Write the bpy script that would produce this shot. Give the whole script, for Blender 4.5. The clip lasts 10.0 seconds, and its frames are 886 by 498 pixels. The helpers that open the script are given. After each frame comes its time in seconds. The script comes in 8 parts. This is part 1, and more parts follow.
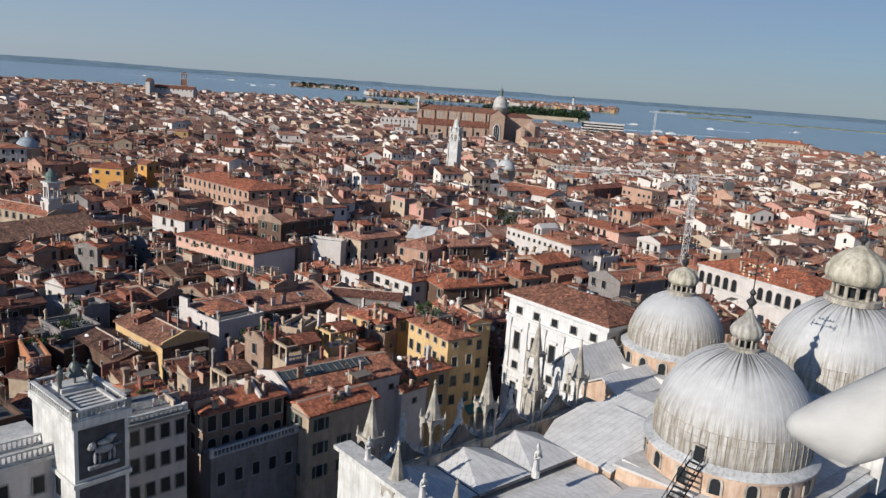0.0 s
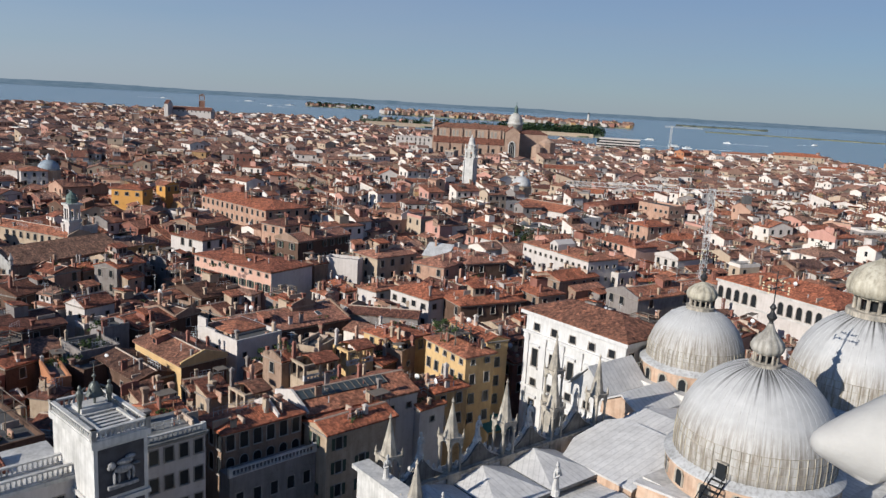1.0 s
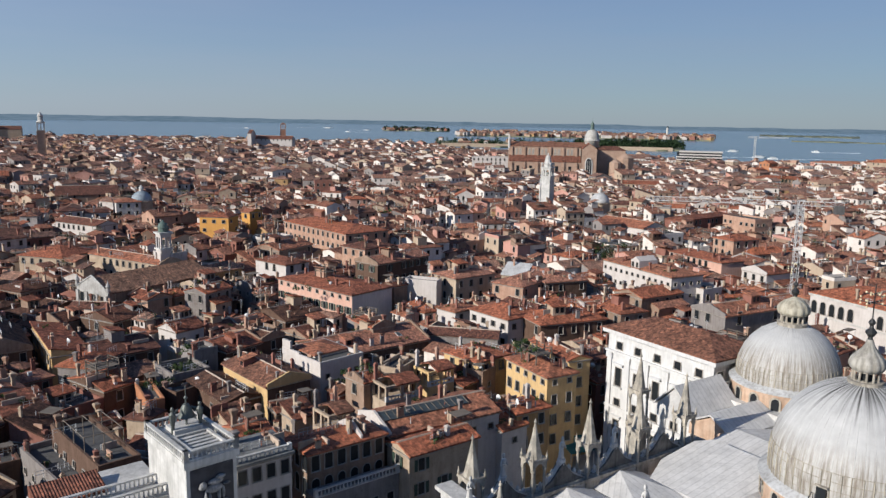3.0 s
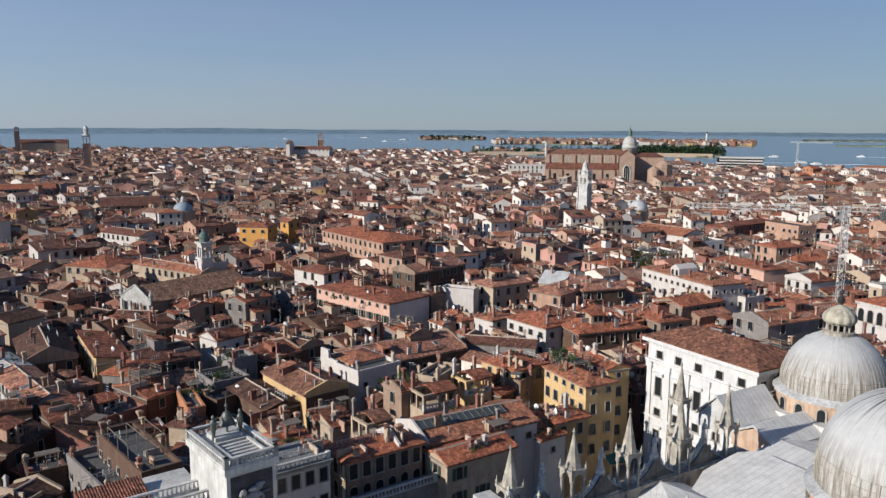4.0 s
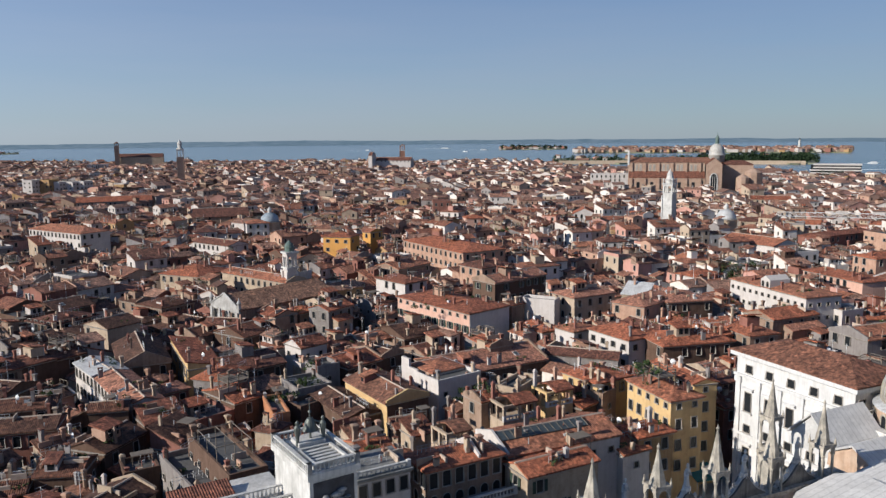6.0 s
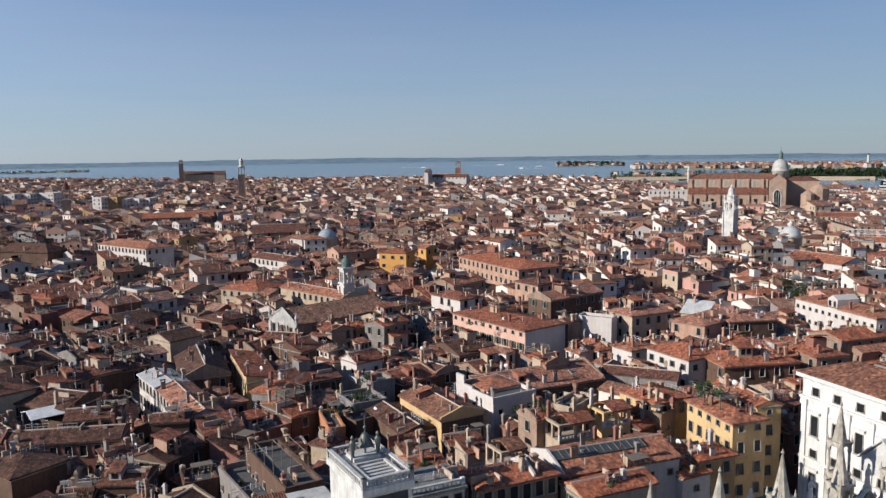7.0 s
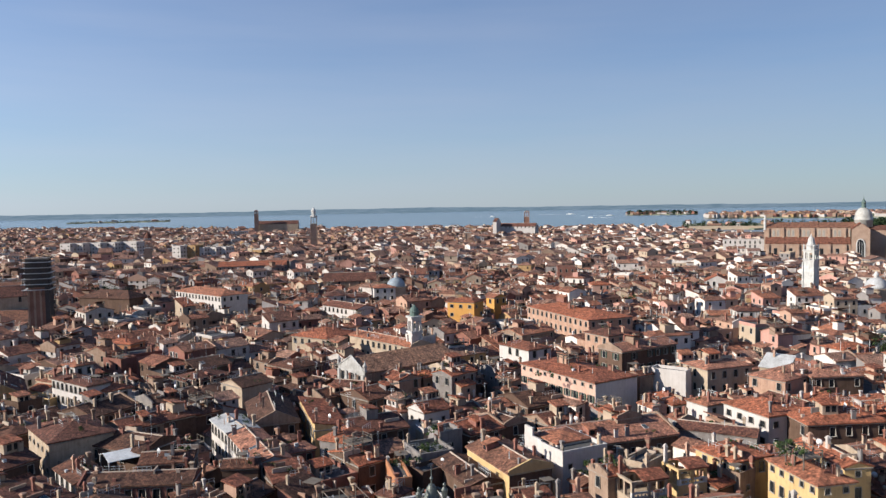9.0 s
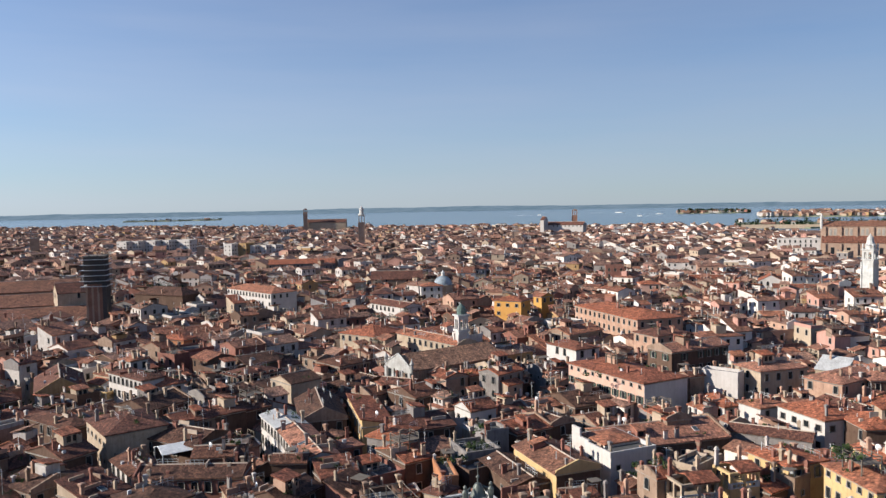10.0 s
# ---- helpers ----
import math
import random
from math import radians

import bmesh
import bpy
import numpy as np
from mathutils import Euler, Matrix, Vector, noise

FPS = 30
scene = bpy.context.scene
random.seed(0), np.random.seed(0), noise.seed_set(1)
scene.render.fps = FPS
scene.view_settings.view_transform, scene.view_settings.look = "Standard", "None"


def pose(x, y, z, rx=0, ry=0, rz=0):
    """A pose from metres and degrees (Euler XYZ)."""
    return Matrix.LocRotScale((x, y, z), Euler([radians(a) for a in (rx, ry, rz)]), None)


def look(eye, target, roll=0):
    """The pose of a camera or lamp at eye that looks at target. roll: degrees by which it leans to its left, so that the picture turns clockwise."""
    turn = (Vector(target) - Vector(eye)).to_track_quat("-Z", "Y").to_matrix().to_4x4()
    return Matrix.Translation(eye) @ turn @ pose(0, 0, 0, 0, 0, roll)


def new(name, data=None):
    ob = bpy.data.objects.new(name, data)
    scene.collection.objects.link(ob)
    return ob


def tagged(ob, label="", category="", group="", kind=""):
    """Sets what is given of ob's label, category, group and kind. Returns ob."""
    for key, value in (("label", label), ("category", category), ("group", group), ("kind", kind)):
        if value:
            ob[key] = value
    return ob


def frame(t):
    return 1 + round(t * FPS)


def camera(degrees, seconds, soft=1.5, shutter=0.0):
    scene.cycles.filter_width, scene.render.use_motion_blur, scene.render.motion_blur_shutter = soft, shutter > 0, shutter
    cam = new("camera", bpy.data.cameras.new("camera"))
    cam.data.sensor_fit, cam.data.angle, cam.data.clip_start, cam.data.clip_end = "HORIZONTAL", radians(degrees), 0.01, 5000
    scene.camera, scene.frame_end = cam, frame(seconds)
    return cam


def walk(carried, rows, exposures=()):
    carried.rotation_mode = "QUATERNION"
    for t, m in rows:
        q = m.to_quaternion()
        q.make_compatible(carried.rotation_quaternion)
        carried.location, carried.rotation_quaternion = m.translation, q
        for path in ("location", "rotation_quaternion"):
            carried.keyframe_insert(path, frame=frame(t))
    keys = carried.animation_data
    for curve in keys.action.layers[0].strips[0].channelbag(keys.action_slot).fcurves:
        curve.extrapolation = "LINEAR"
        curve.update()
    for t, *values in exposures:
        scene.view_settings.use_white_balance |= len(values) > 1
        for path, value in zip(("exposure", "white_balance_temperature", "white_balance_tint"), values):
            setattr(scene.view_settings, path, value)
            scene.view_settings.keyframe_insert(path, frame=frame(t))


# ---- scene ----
EYE = 55.0
cam = camera(59.413, 10.0, soft=1.42)
walk(cam, [
    (0.0, pose(0, 0, EYE, 77.811, -4.057, 0.000)),
    (0.5, pose(0, 0, EYE, 78.284, -3.581, 0.455)),
    (1.0, pose(0, 0, EYE, 79.020, -3.262, 1.077)),
    (1.5, pose(0, 0, EYE, 79.431, -2.451, 2.295)),
    (2.0, pose(0, 0, EYE, 79.596, -1.639, 3.891)),
    (2.5, pose(0, 0, EYE, 79.937, -1.351, 5.192)),
    (4.0, pose(0, 0, EYE, 80.905, -0.266, 9.148)),
    (4.5, pose(0, 0, EYE, 81.121, -0.274, 10.337)),
    (5.0, pose(0, 0, EYE, 81.301, 0.004, 11.755)),
    (6.5, pose(0, 0, EYE, 82.060, 0.695, 17.020)),
    (7.0, pose(0, 0, EYE, 82.919, 0.793, 19.097)),
    (7.5, pose(0, 0, EYE, 83.824, 0.882, 20.376)),
    (8.0, pose(0, 0, EYE, 85.238, 0.870, 21.632)),
    (8.5, pose(0, 0, EYE, 85.949, 0.769, 22.785)),
    (9.0, pose(0, 0, EYE, 86.617, 0.976, 24.133)),
    (9.5, pose(0, 0, EYE, 86.570, 1.269, 26.234)),
    (10.0, pose(0, 0, EYE, 86.568, 1.055, 27.594)),
], exposures=((0.0, 0.24, 6170, 10), (6.5, 0.33, 6200, 10), (7.3, 0.43, 6280, 10), (8.2, 0.58, 6370, 10), (10.0, 0.61, 6370, 10)))

# ---- sky, sun, exposure ----
SUN_AZ, SUN_EL = 219.0, 24.5      # direction towards the sun: degrees from +x, and above the horizon
world = bpy.data.worlds.new("sky")
scene.world = world
world.use_nodes = True
wn = world.node_tree
sky = wn.nodes.new("ShaderNodeTexSky")
sky.sky_type = "NISHITA"
sky.sun_disc = False
sky.sun_elevation = radians(SUN_EL)
sky.sun_rotation = radians(90 - SUN_AZ)
sky.altitude = 0
sky.air_density, sky.dust_density, sky.ozone_density = 1.0, 0.1, 2.0
wn.nodes["Background"].inputs["Strength"].default_value = 0.0545
cool = wn.nodes.new("ShaderNodeMix")          # the hazy blue of the sea air
cool.data_type, cool.blend_type = "RGBA", "MULTIPLY"
cool.inputs[0].default_value = 1.0
cool.inputs[7].default_value = (0.64, 0.97, 1.33, 1)
veil = wn.nodes.new("ShaderNodeMix")
veil.data_type = "RGBA"
veil.inputs[0].default_value = 0.38
veil.inputs[7].default_value = (6.0, 6.35, 7.65, 1)
wn.links.new(sky.outputs[0], cool.inputs[6])
wn.links.new(cool.outputs[2], veil.inputs[6])
course = wn.nodes.new("ShaderNodeTexCoord").outputs["Generated"]
lift = wn.nodes.new("ShaderNodeSeparateXYZ")
wn.links.new(course, lift.inputs[0])
thin = wn.nodes.new("ShaderNodeMapRange")     # the haze thins out towards the zenith
for slot, value in enumerate((0.0, 0.45, 0.62, 0.04), 1):
    thin.inputs[slot].default_value = value
wn.links.new(lift.outputs[2], thin.inputs[0])
wisp = wn.nodes.new("ShaderNodeTexNoise")     # faint streaks of high haze
wisp.inputs["Scale"].default_value, wisp.inputs["Detail"].default_value = 2.2, 5
flat = wn.nodes.new("ShaderNodeMapping")
flat.inputs["Scale"].default_value = (1.0, 1.0, 9.0)
wn.links.new(course, flat.inputs["Vector"])
wn.links.new(flat.outputs[0], wisp.inputs["Vector"])
drift = wn.nodes.new("ShaderNodeMath")
drift.operation = "MULTIPLY_ADD"
drift.inputs[1].default_value, drift.inputs[2].default_value = 0.34, -0.17
wn.links.new(wisp.outputs["Fac"], drift.inputs[0])
mist = wn.nodes.new("ShaderNodeMath")
mist.operation, mist.use_clamp = "ADD", True
wn.links.new(thin.outputs[0], mist.inputs[0])
wn.links.new(drift.outputs[0], mist.inputs[1])
wn.links.new(mist.outputs[0], veil.inputs[0])
side = wn.nodes.new("ShaderNodeVectorMath")   # the haze is brighter on the sun's side
side.operation = "DOT_PRODUCT"
side.inputs[1].default_value = (math.cos(radians(SUN_AZ)), math.sin(radians(SUN_AZ)), 0)
wn.links.new(course, side.inputs[0])
gain = wn.nodes.new("ShaderNodeMath")
gain.operation = "MULTIPLY_ADD"
gain.inputs[1].default_value, gain.inputs[2].default_value = 0.34, 1.12
wn.links.new(side.outputs["Value"], gain.inputs[0])
glow = wn.nodes.new("ShaderNodeVectorMath")
glow.operation = "SCALE"
wn.links.new(veil.outputs[2], glow.inputs[0])
wn.links.new(gain.outputs[0], glow.inputs["Scale"])
wn.links.new(glow.outputs[0], wn.nodes["Background"].inputs["Color"])
sun = new("sun", bpy.data.lights.new("sun", "SUN"))
sun.data.energy, sun.data.angle, sun.data.color = 5.0, radians(0.5), (1.0, 0.93, 0.82)
away = Vector((math.cos(radians(SUN_AZ)) * math.cos(radians(SUN_EL)), math.sin(radians(SUN_AZ)) * math.cos(radians(SUN_EL)), math.sin(radians(SUN_EL))))
sun.matrix_world = look(away * 300, (0, 0, 0))


# ---- materials ----
def material(name, rough=0.8, metal=0.0, spec=0.3):
    m = bpy.data.materials.new(name)
    m.use_nodes = True
    b = m.node_tree.nodes["Principled BSDF"]
    b.inputs["Roughness"].default_value = rough
    b.inputs["Metallic"].default_value = metal
    b.inputs["Specular IOR Level"].default_value = spec
    return m, m.node_tree, b


def node(nt, kind, **sets):
    n = nt.nodes.new(kind)
    for key, value in sets.items():
        n.inputs[key.replace("_", " ")].default_value = value
    return n


def noise_tex(nt, vec, scale, detail=4.0, rough=0.6):
    n = node(nt, "ShaderNodeTexNoise", Scale=scale, Detail=detail, Roughness=rough)
    nt.links.new(vec, n.inputs["Vector"])
    return n.outputs["Fac"]


def ramp(nt, fac, stops, mode="LINEAR"):
    r = nt.nodes.new("ShaderNodeValToRGB")
    r.color_ramp.interpolation = mode
    while len(r.color_ramp.elements) < len(stops):
        r.color_ramp.elements.new(0.5)
    for el, (at, col) in zip(r.color_ramp.elements, stops):
        el.position, el.color = at, (*col, 1)
    nt.links.new(fac, r.inputs[0])
    return r.outputs[0]


def mixed(nt, mode, fac, a, b):
    n = nt.nodes.new("ShaderNodeMix")
    n.data_type, n.blend_type = "RGBA", mode
    for slot, value in ((0, fac), (6, a), (7, b)):
        if isinstance(value, (float, int)):
            n.inputs[slot].default_value = value
        elif isinstance(value, tuple):
            n.inputs[slot].default_value = (*value, 1)
        else:
            nt.links.new(value, n.inputs[slot])
    return n.outputs[2]


def math_node(nt, op, a, b=0.0):
    n = nt.nodes.new("ShaderNodeMath")
    n.operation = op
    for slot, value in ((0, a), (1, b)):
        if isinstance(value, (float, int)):
            n.inputs[slot].default_value = value
        else:
            nt.links.new(value, n.inputs[slot])
    return n.outputs[0]


def bump(nt, bsdf, height, strength, distance):
    n = node(nt, "ShaderNodeBump", Strength=strength, Distance=distance)
    nt.links.new(height, n.inputs["Height"])
    nt.links.new(n.outputs[0], bsdf.inputs["Normal"])


def place(nt):
    return nt.nodes.new("ShaderNodeNewGeometry").outputs["Position"]


def scaled(nt, vec, sx, sy, sz):
    n = nt.nodes.new("ShaderNodeMapping")
    n.inputs["Scale"].default_value = (sx, sy, sz)
    nt.links.new(vec, n.inputs["Vector"])
    return n.outputs[0]


def chance(nt, island):
    if island:
        return nt.nodes.new("ShaderNodeNewGeometry").outputs["Random Per Island"]
    return nt.nodes.new("ShaderNodeObjectInfo").outputs["Random"]


def plaster(name, cols, island=False, dirt=0.48):
    """Lime plaster: one of several colours by chance, rain streaks, blotches of bare render."""
    m, nt, b = material(name, 0.9, spec=0.15)
    pos = place(nt)
    col = ramp(nt, chance(nt, island), [(i / len(cols), c) for i, c in enumerate(cols)], "CONSTANT")
    big = ramp(nt, noise_tex(nt, pos, 0.35, 5), [(0.35, (0.55, 0.52, 0.48)), (0.62, (1, 1, 1))])
    col = mixed(nt, "MULTIPLY", dirt, col, big)
    streak = ramp(nt, noise_tex(nt, scaled(nt, pos, 2.2, 2.2, 0.16), 1.0, 4), [(0.42, (0.5, 0.46, 0.41)), (0.6, (1, 1, 1))])
    col = mixed(nt, "MULTIPLY", dirt * 0.55, col, streak)
    patch = ramp(nt, noise_tex(nt, pos, 1.1, 6, 0.75), [(0.38, (0.55, 0.47, 0.4)), (0.47, (1, 1, 1))])
    col = mixed(nt, "MULTIPLY", dirt * 0.8, col, patch)
    nt.links.new(col, b.inputs["Base Color"])
    bump(nt, b, noise_tex(nt, pos, 6.0, 5), 0.25, 0.03)
    return m


def tiles(name, cols, island=False):
    """Clay pan tiles in rows down the slope; UV is metres along the eave and down the slope."""
    m, nt, b = material(name, 0.88, spec=0.2)
    uv = nt.nodes.new("ShaderNodeUVMap").outputs[0]
    pos = place(nt)
    col = ramp(nt, chance(nt, island), [(i / len(cols), c) for i, c in enumerate(cols)], "LINEAR")
    blot = ramp(nt, noise_tex(nt, pos, 0.55, 6, 0.7), [(0.33, (0.38, 0.36, 0.35)), (0.5, (0.95, 0.92, 0.9)), (0.68, (1.4, 1.28, 1.15))])
    col = mixed(nt, "MULTIPLY", 0.8, col, blot)
    fleck = ramp(nt, noise_tex(nt, pos, 2.4, 3, 0.6), [(0.36, (0.45, 0.42, 0.42)), (0.5, (1, 1, 1)), (0.66, (1.7, 1.55, 1.4))])
    col = mixed(nt, "MULTIPLY", 0.7, col, fleck)
    vor = nt.nodes.new("ShaderNodeTexVoronoi")
    vor.inputs["Scale"].default_value = 1.0
    nt.links.new(scaled(nt, uv, 2.6, 1.9, 1), vor.inputs["Vector"])
    sep = nt.nodes.new("ShaderNodeSeparateColor")
    nt.links.new(vor.outputs["Color"], sep.inputs[0])
    each = ramp(nt, sep.outputs[0], [(0.0, (0.42, 0.38, 0.36)), (0.3, (0.9, 0.88, 0.86)), (0.75, (1.1, 1.05, 1.0)), (0.9, (1.5, 1.38, 1.28)), (1.0, (1.85, 1.65, 1.5))])
    col = mixed(nt, "MULTIPLY", 0.75, col, each)
    wave = node(nt, "ShaderNodeTexWave", Scale=1.15, Distortion=0.6, Detail=1.0)
    wave.bands_direction = "X"
    nt.links.new(uv, wave.inputs["Vector"])
    groove = ramp(nt, wave.outputs["Fac"], [(0.12, (0.5, 0.46, 0.44)), (0.5, (1, 1, 1))])
    col = mixed(nt, "MULTIPLY", 0.32, col, groove)
    nt.links.new(col, b.inputs["Base Color"])
    bump(nt, b, wave.outputs["Fac"], 0.6, 0.08)
    return m


def stone(name, light, dark, scale=0.5, rough=0.75, streaks=0.5):
    m, nt, b = material(name, rough, spec=0.3)
    pos = place(nt)
    col = ramp(nt, noise_tex(nt, pos, scale, 6, 0.65), [(0.35, dark), (0.62, light)])
    run = ramp(nt, noise_tex(nt, scaled(nt, pos, 2.5, 2.5, 0.2), 1.0, 5), [(0.38, (0.42, 0.41, 0.4)), (0.58, (1, 1, 1))])
    col = mixed(nt, "MULTIPLY", streaks, col, run)
    nt.links.new(col, b.inputs["Base Color"])
    bump(nt, b, noise_tex(nt, pos, 5.0, 6), 0.3, 0.04)
    return m


def brickwork(name, a, c, mortar):
    m, nt, b = material(name, 0.9, spec=0.15)
    pos = place(nt)
    fine = ramp(nt, noise_tex(nt, scaled(nt, pos, 3, 3, 9), 1.0, 3), [(0.35, a), (0.65, c)])
    big = ramp(nt, noise_tex(nt, pos, 0.25, 5), [(0.35, mortar), (0.6, (1, 1, 1))])
    col = mixed(nt, "MULTIPLY", 0.6, fine, big)
    nt.links.new(col, b.inputs["Base Color"])
    bump(nt, b, noise_tex(nt, scaled(nt, pos, 3, 3, 9), 1.0, 3), 0.4, 0.03)
    return m


def leadwork(name, light, dark, bands):
    """Weathered lead sheets: pale grey, darker runs and faint seams."""
    m, nt, b = material(name, 0.62, 0.0, 0.35)
    pos = place(nt)
    col = ramp(nt, noise_tex(nt, pos, 0.45, 6, 0.65), [(0.34, dark), (0.6, light)])
    run = ramp(nt, noise_tex(nt, scaled(nt, pos, 3.0, 3.0, 0.25), 1.0, 5), [(0.38, (0.5, 0.48, 0.44)), (0.55, (1, 1, 1))])
    col = mixed(nt, "MULTIPLY", 0.55, col, run)
    if bands:
        uv = nt.nodes.new("ShaderNodeUVMap").outputs[0]
        wave = node(nt, "ShaderNodeTexWave", Scale=bands, Distortion=0.25, Detail=1.0)
        nt.links.new(uv, wave.inputs["Vector"])
        line = ramp(nt, wave.outputs["Fac"], [(0.02, (0.6, 0.6, 0.6)), (0.1, (1, 1, 1))])
        col = mixed(nt, "MULTIPLY", 0.45, col, line)
        bump(nt, b, wave.outputs["Fac"], 0.3, 0.05)
    nt.links.new(col, b.inputs["Base Color"])
    return m


def plain(name, col, rough=0.6, metal=0.0, vary=0.25, scale=1.5, spec=0.3):
    m, nt, b = material(name, rough, metal, spec)
    shade = tuple(c * (1 - vary) for c in col)
    nt.links.new(ramp(nt, noise_tex(nt, place(nt), scale, 5), [(0.35, shade), (0.65, col)]), b.inputs["Base Color"])
    return m


WHITE, CREAM, PINK = (0.53, 0.485, 0.45), (0.44, 0.345, 0.255), (0.5, 0.275, 0.22)
BRIGHT = (0.67, 0.61, 0.55)
OCHRE, GREY, PEACH = (0.41, 0.265, 0.133), (0.25, 0.225, 0.212), (0.45, 0.285, 0.207)
# UMBER also carries the shade of walls turned from the sun
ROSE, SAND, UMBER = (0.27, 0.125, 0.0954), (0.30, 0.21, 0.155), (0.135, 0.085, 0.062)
MIX = [WHITE, CREAM, WHITE, PEACH, SAND, WHITE, PEACH, GREY, CREAM, ROSE, SAND, WHITE, UMBER, PINK, SAND, WHITE, PEACH, UMBER, ROSE, OCHRE, CREAM]
WALL = {
    "white": plaster("white_plaster", [WHITE], dirt=0.25), "cream": plaster("cream_plaster", [CREAM]),
    "pink": plaster("pink_plaster", [(0.57, 0.355, 0.275)], dirt=0.25), "ochre": plaster("ochre_plaster", [OCHRE]),
    "grey": plaster("grey_plaster", [GREY]), "peach": plaster("peach_plaster", [PEACH]),
    "rose": plaster("rose_plaster", [ROSE]), "sand": plaster("sand_plaster", [SAND]),
    "yellow": plaster("yellow_plaster", [(0.56, 0.29, 0.085)], dirt=0.2), "umber": plaster("umber_plaster", [UMBER], dirt=0.5),
    "gold": plaster("gold_plaster", [(0.56, 0.385, 0.19)], dirt=0.3),
    "orange": plaster("orange_plaster", [(0.42, 0.19, 0.10)], dirt=0.3),
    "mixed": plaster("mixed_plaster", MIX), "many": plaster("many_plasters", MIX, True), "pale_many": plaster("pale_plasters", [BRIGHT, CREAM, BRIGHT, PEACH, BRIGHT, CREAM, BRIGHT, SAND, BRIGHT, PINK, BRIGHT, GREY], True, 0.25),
}
CLAY = [(0.345, 0.125, 0.07), (0.215, 0.088, 0.058), (0.375, 0.145, 0.082), (0.17, 0.079, 0.058), (0.305, 0.116, 0.07), (0.33, 0.155, 0.1)]
ROOF = {
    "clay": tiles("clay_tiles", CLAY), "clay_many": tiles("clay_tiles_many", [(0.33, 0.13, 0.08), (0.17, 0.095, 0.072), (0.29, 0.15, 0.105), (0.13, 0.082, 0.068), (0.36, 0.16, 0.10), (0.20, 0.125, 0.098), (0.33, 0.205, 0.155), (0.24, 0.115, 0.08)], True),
    # far roofs: clay colours greyed to paint in distance haze
    "hazed_many": tiles("hazed_tiles_many", [(0.30, 0.155, 0.11), (0.19, 0.12, 0.098), (0.31, 0.185, 0.14), (0.15, 0.105, 0.092), (0.34, 0.19, 0.135), (0.22, 0.145, 0.12), (0.33, 0.225, 0.18), (0.25, 0.145, 0.11)], True),
    "red": tiles("red_clay_tiles", [(0.383, 0.143, 0.0797), (0.325, 0.126, 0.0753)]),
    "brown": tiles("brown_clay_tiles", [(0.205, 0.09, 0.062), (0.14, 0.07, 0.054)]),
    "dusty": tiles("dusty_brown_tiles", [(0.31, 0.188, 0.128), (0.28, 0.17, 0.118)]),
    # darkest clay: the left side's shade is put into its colour
    "dimmed": tiles("dimmed_tiles", [(0.15, 0.072, 0.05), (0.10, 0.058, 0.044)]),
    "dun": tiles("dun_clay_tiles", [(0.225, 0.118, 0.08), (0.205, 0.108, 0.076)]),
    "old": tiles("old_brown_tiles", [(0.21, 0.105, 0.072), (0.19, 0.096, 0.067)]),
    "pale": tiles("pale_clay_tiles", [(0.41, 0.215, 0.15), (0.34, 0.175, 0.125)]),
}
MARBLE = stone("istrian_stone", (0.58, 0.56, 0.525), (0.40, 0.385, 0.355), 0.4, 0.6, 0.35)
SMOOTHSTONE = stone("smooth_white_stone", (0.44, 0.43, 0.41), (0.36, 0.35, 0.335), 2.0, 0.7, 0.15)
# stained white stone, greyed further to take in its partial shade
FRONT_STONE = stone("weathered_shaded_stone", (0.46, 0.44, 0.41), (0.25, 0.235, 0.215), 0.4, 0.6, 0.35)
OLDSTONE = stone("weathered_stone", (0.47, 0.415, 0.335), (0.24, 0.22, 0.185), 0.8, 0.8, 0.6)
PAVING = stone("trachyte_paving", (0.30, 0.29, 0.28), (0.18, 0.175, 0.17), 0.3, 0.8, 0.1)
LEAD = leadwork("lead_sheet", (0.49, 0.485, 0.475), (0.36, 0.355, 0.345), 0)


def lead_roofing():
    """Broad lead sheets: pale, cloudy, with thin straight rolls about 0.8 m apart."""
    m, nt, b = material("seamed_lead_roof", 0.6, 0.0, 0.3)
    pos = place(nt)
    col = ramp(nt, noise_tex(nt, pos, 0.5, 6, 0.7), [(0.3, (0.46, 0.445, 0.425)), (0.62, (0.63, 0.61, 0.58))])
    spot = ramp(nt, noise_tex(nt, pos, 3.0, 4, 0.7), [(0.3, (0.62, 0.61, 0.6)), (0.48, (1, 1, 1))])
    col = mixed(nt, "MULTIPLY", 0.6, col, spot)
    sep = nt.nodes.new("ShaderNodeSeparateXYZ")
    nt.links.new(nt.nodes.new("ShaderNodeUVMap").outputs[0], sep.inputs[0])
    across = math_node(nt, "ABSOLUTE", math_node(nt, "SUBTRACT", math_node(nt, "FRACT", math_node(nt, "MULTIPLY", sep.outputs[0], 1.25)), 0.5))
    line = ramp(nt, across, [(0.40, (1, 1, 1)), (0.47, (0.6, 0.6, 0.6))])
    col = mixed(nt, "MULTIPLY", 0.5, col, line)
    nt.links.new(col, b.inputs["Base Color"])
    bump(nt, b, noise_tex(nt, pos, 1.5, 4), 0.3, 0.06)
    return m


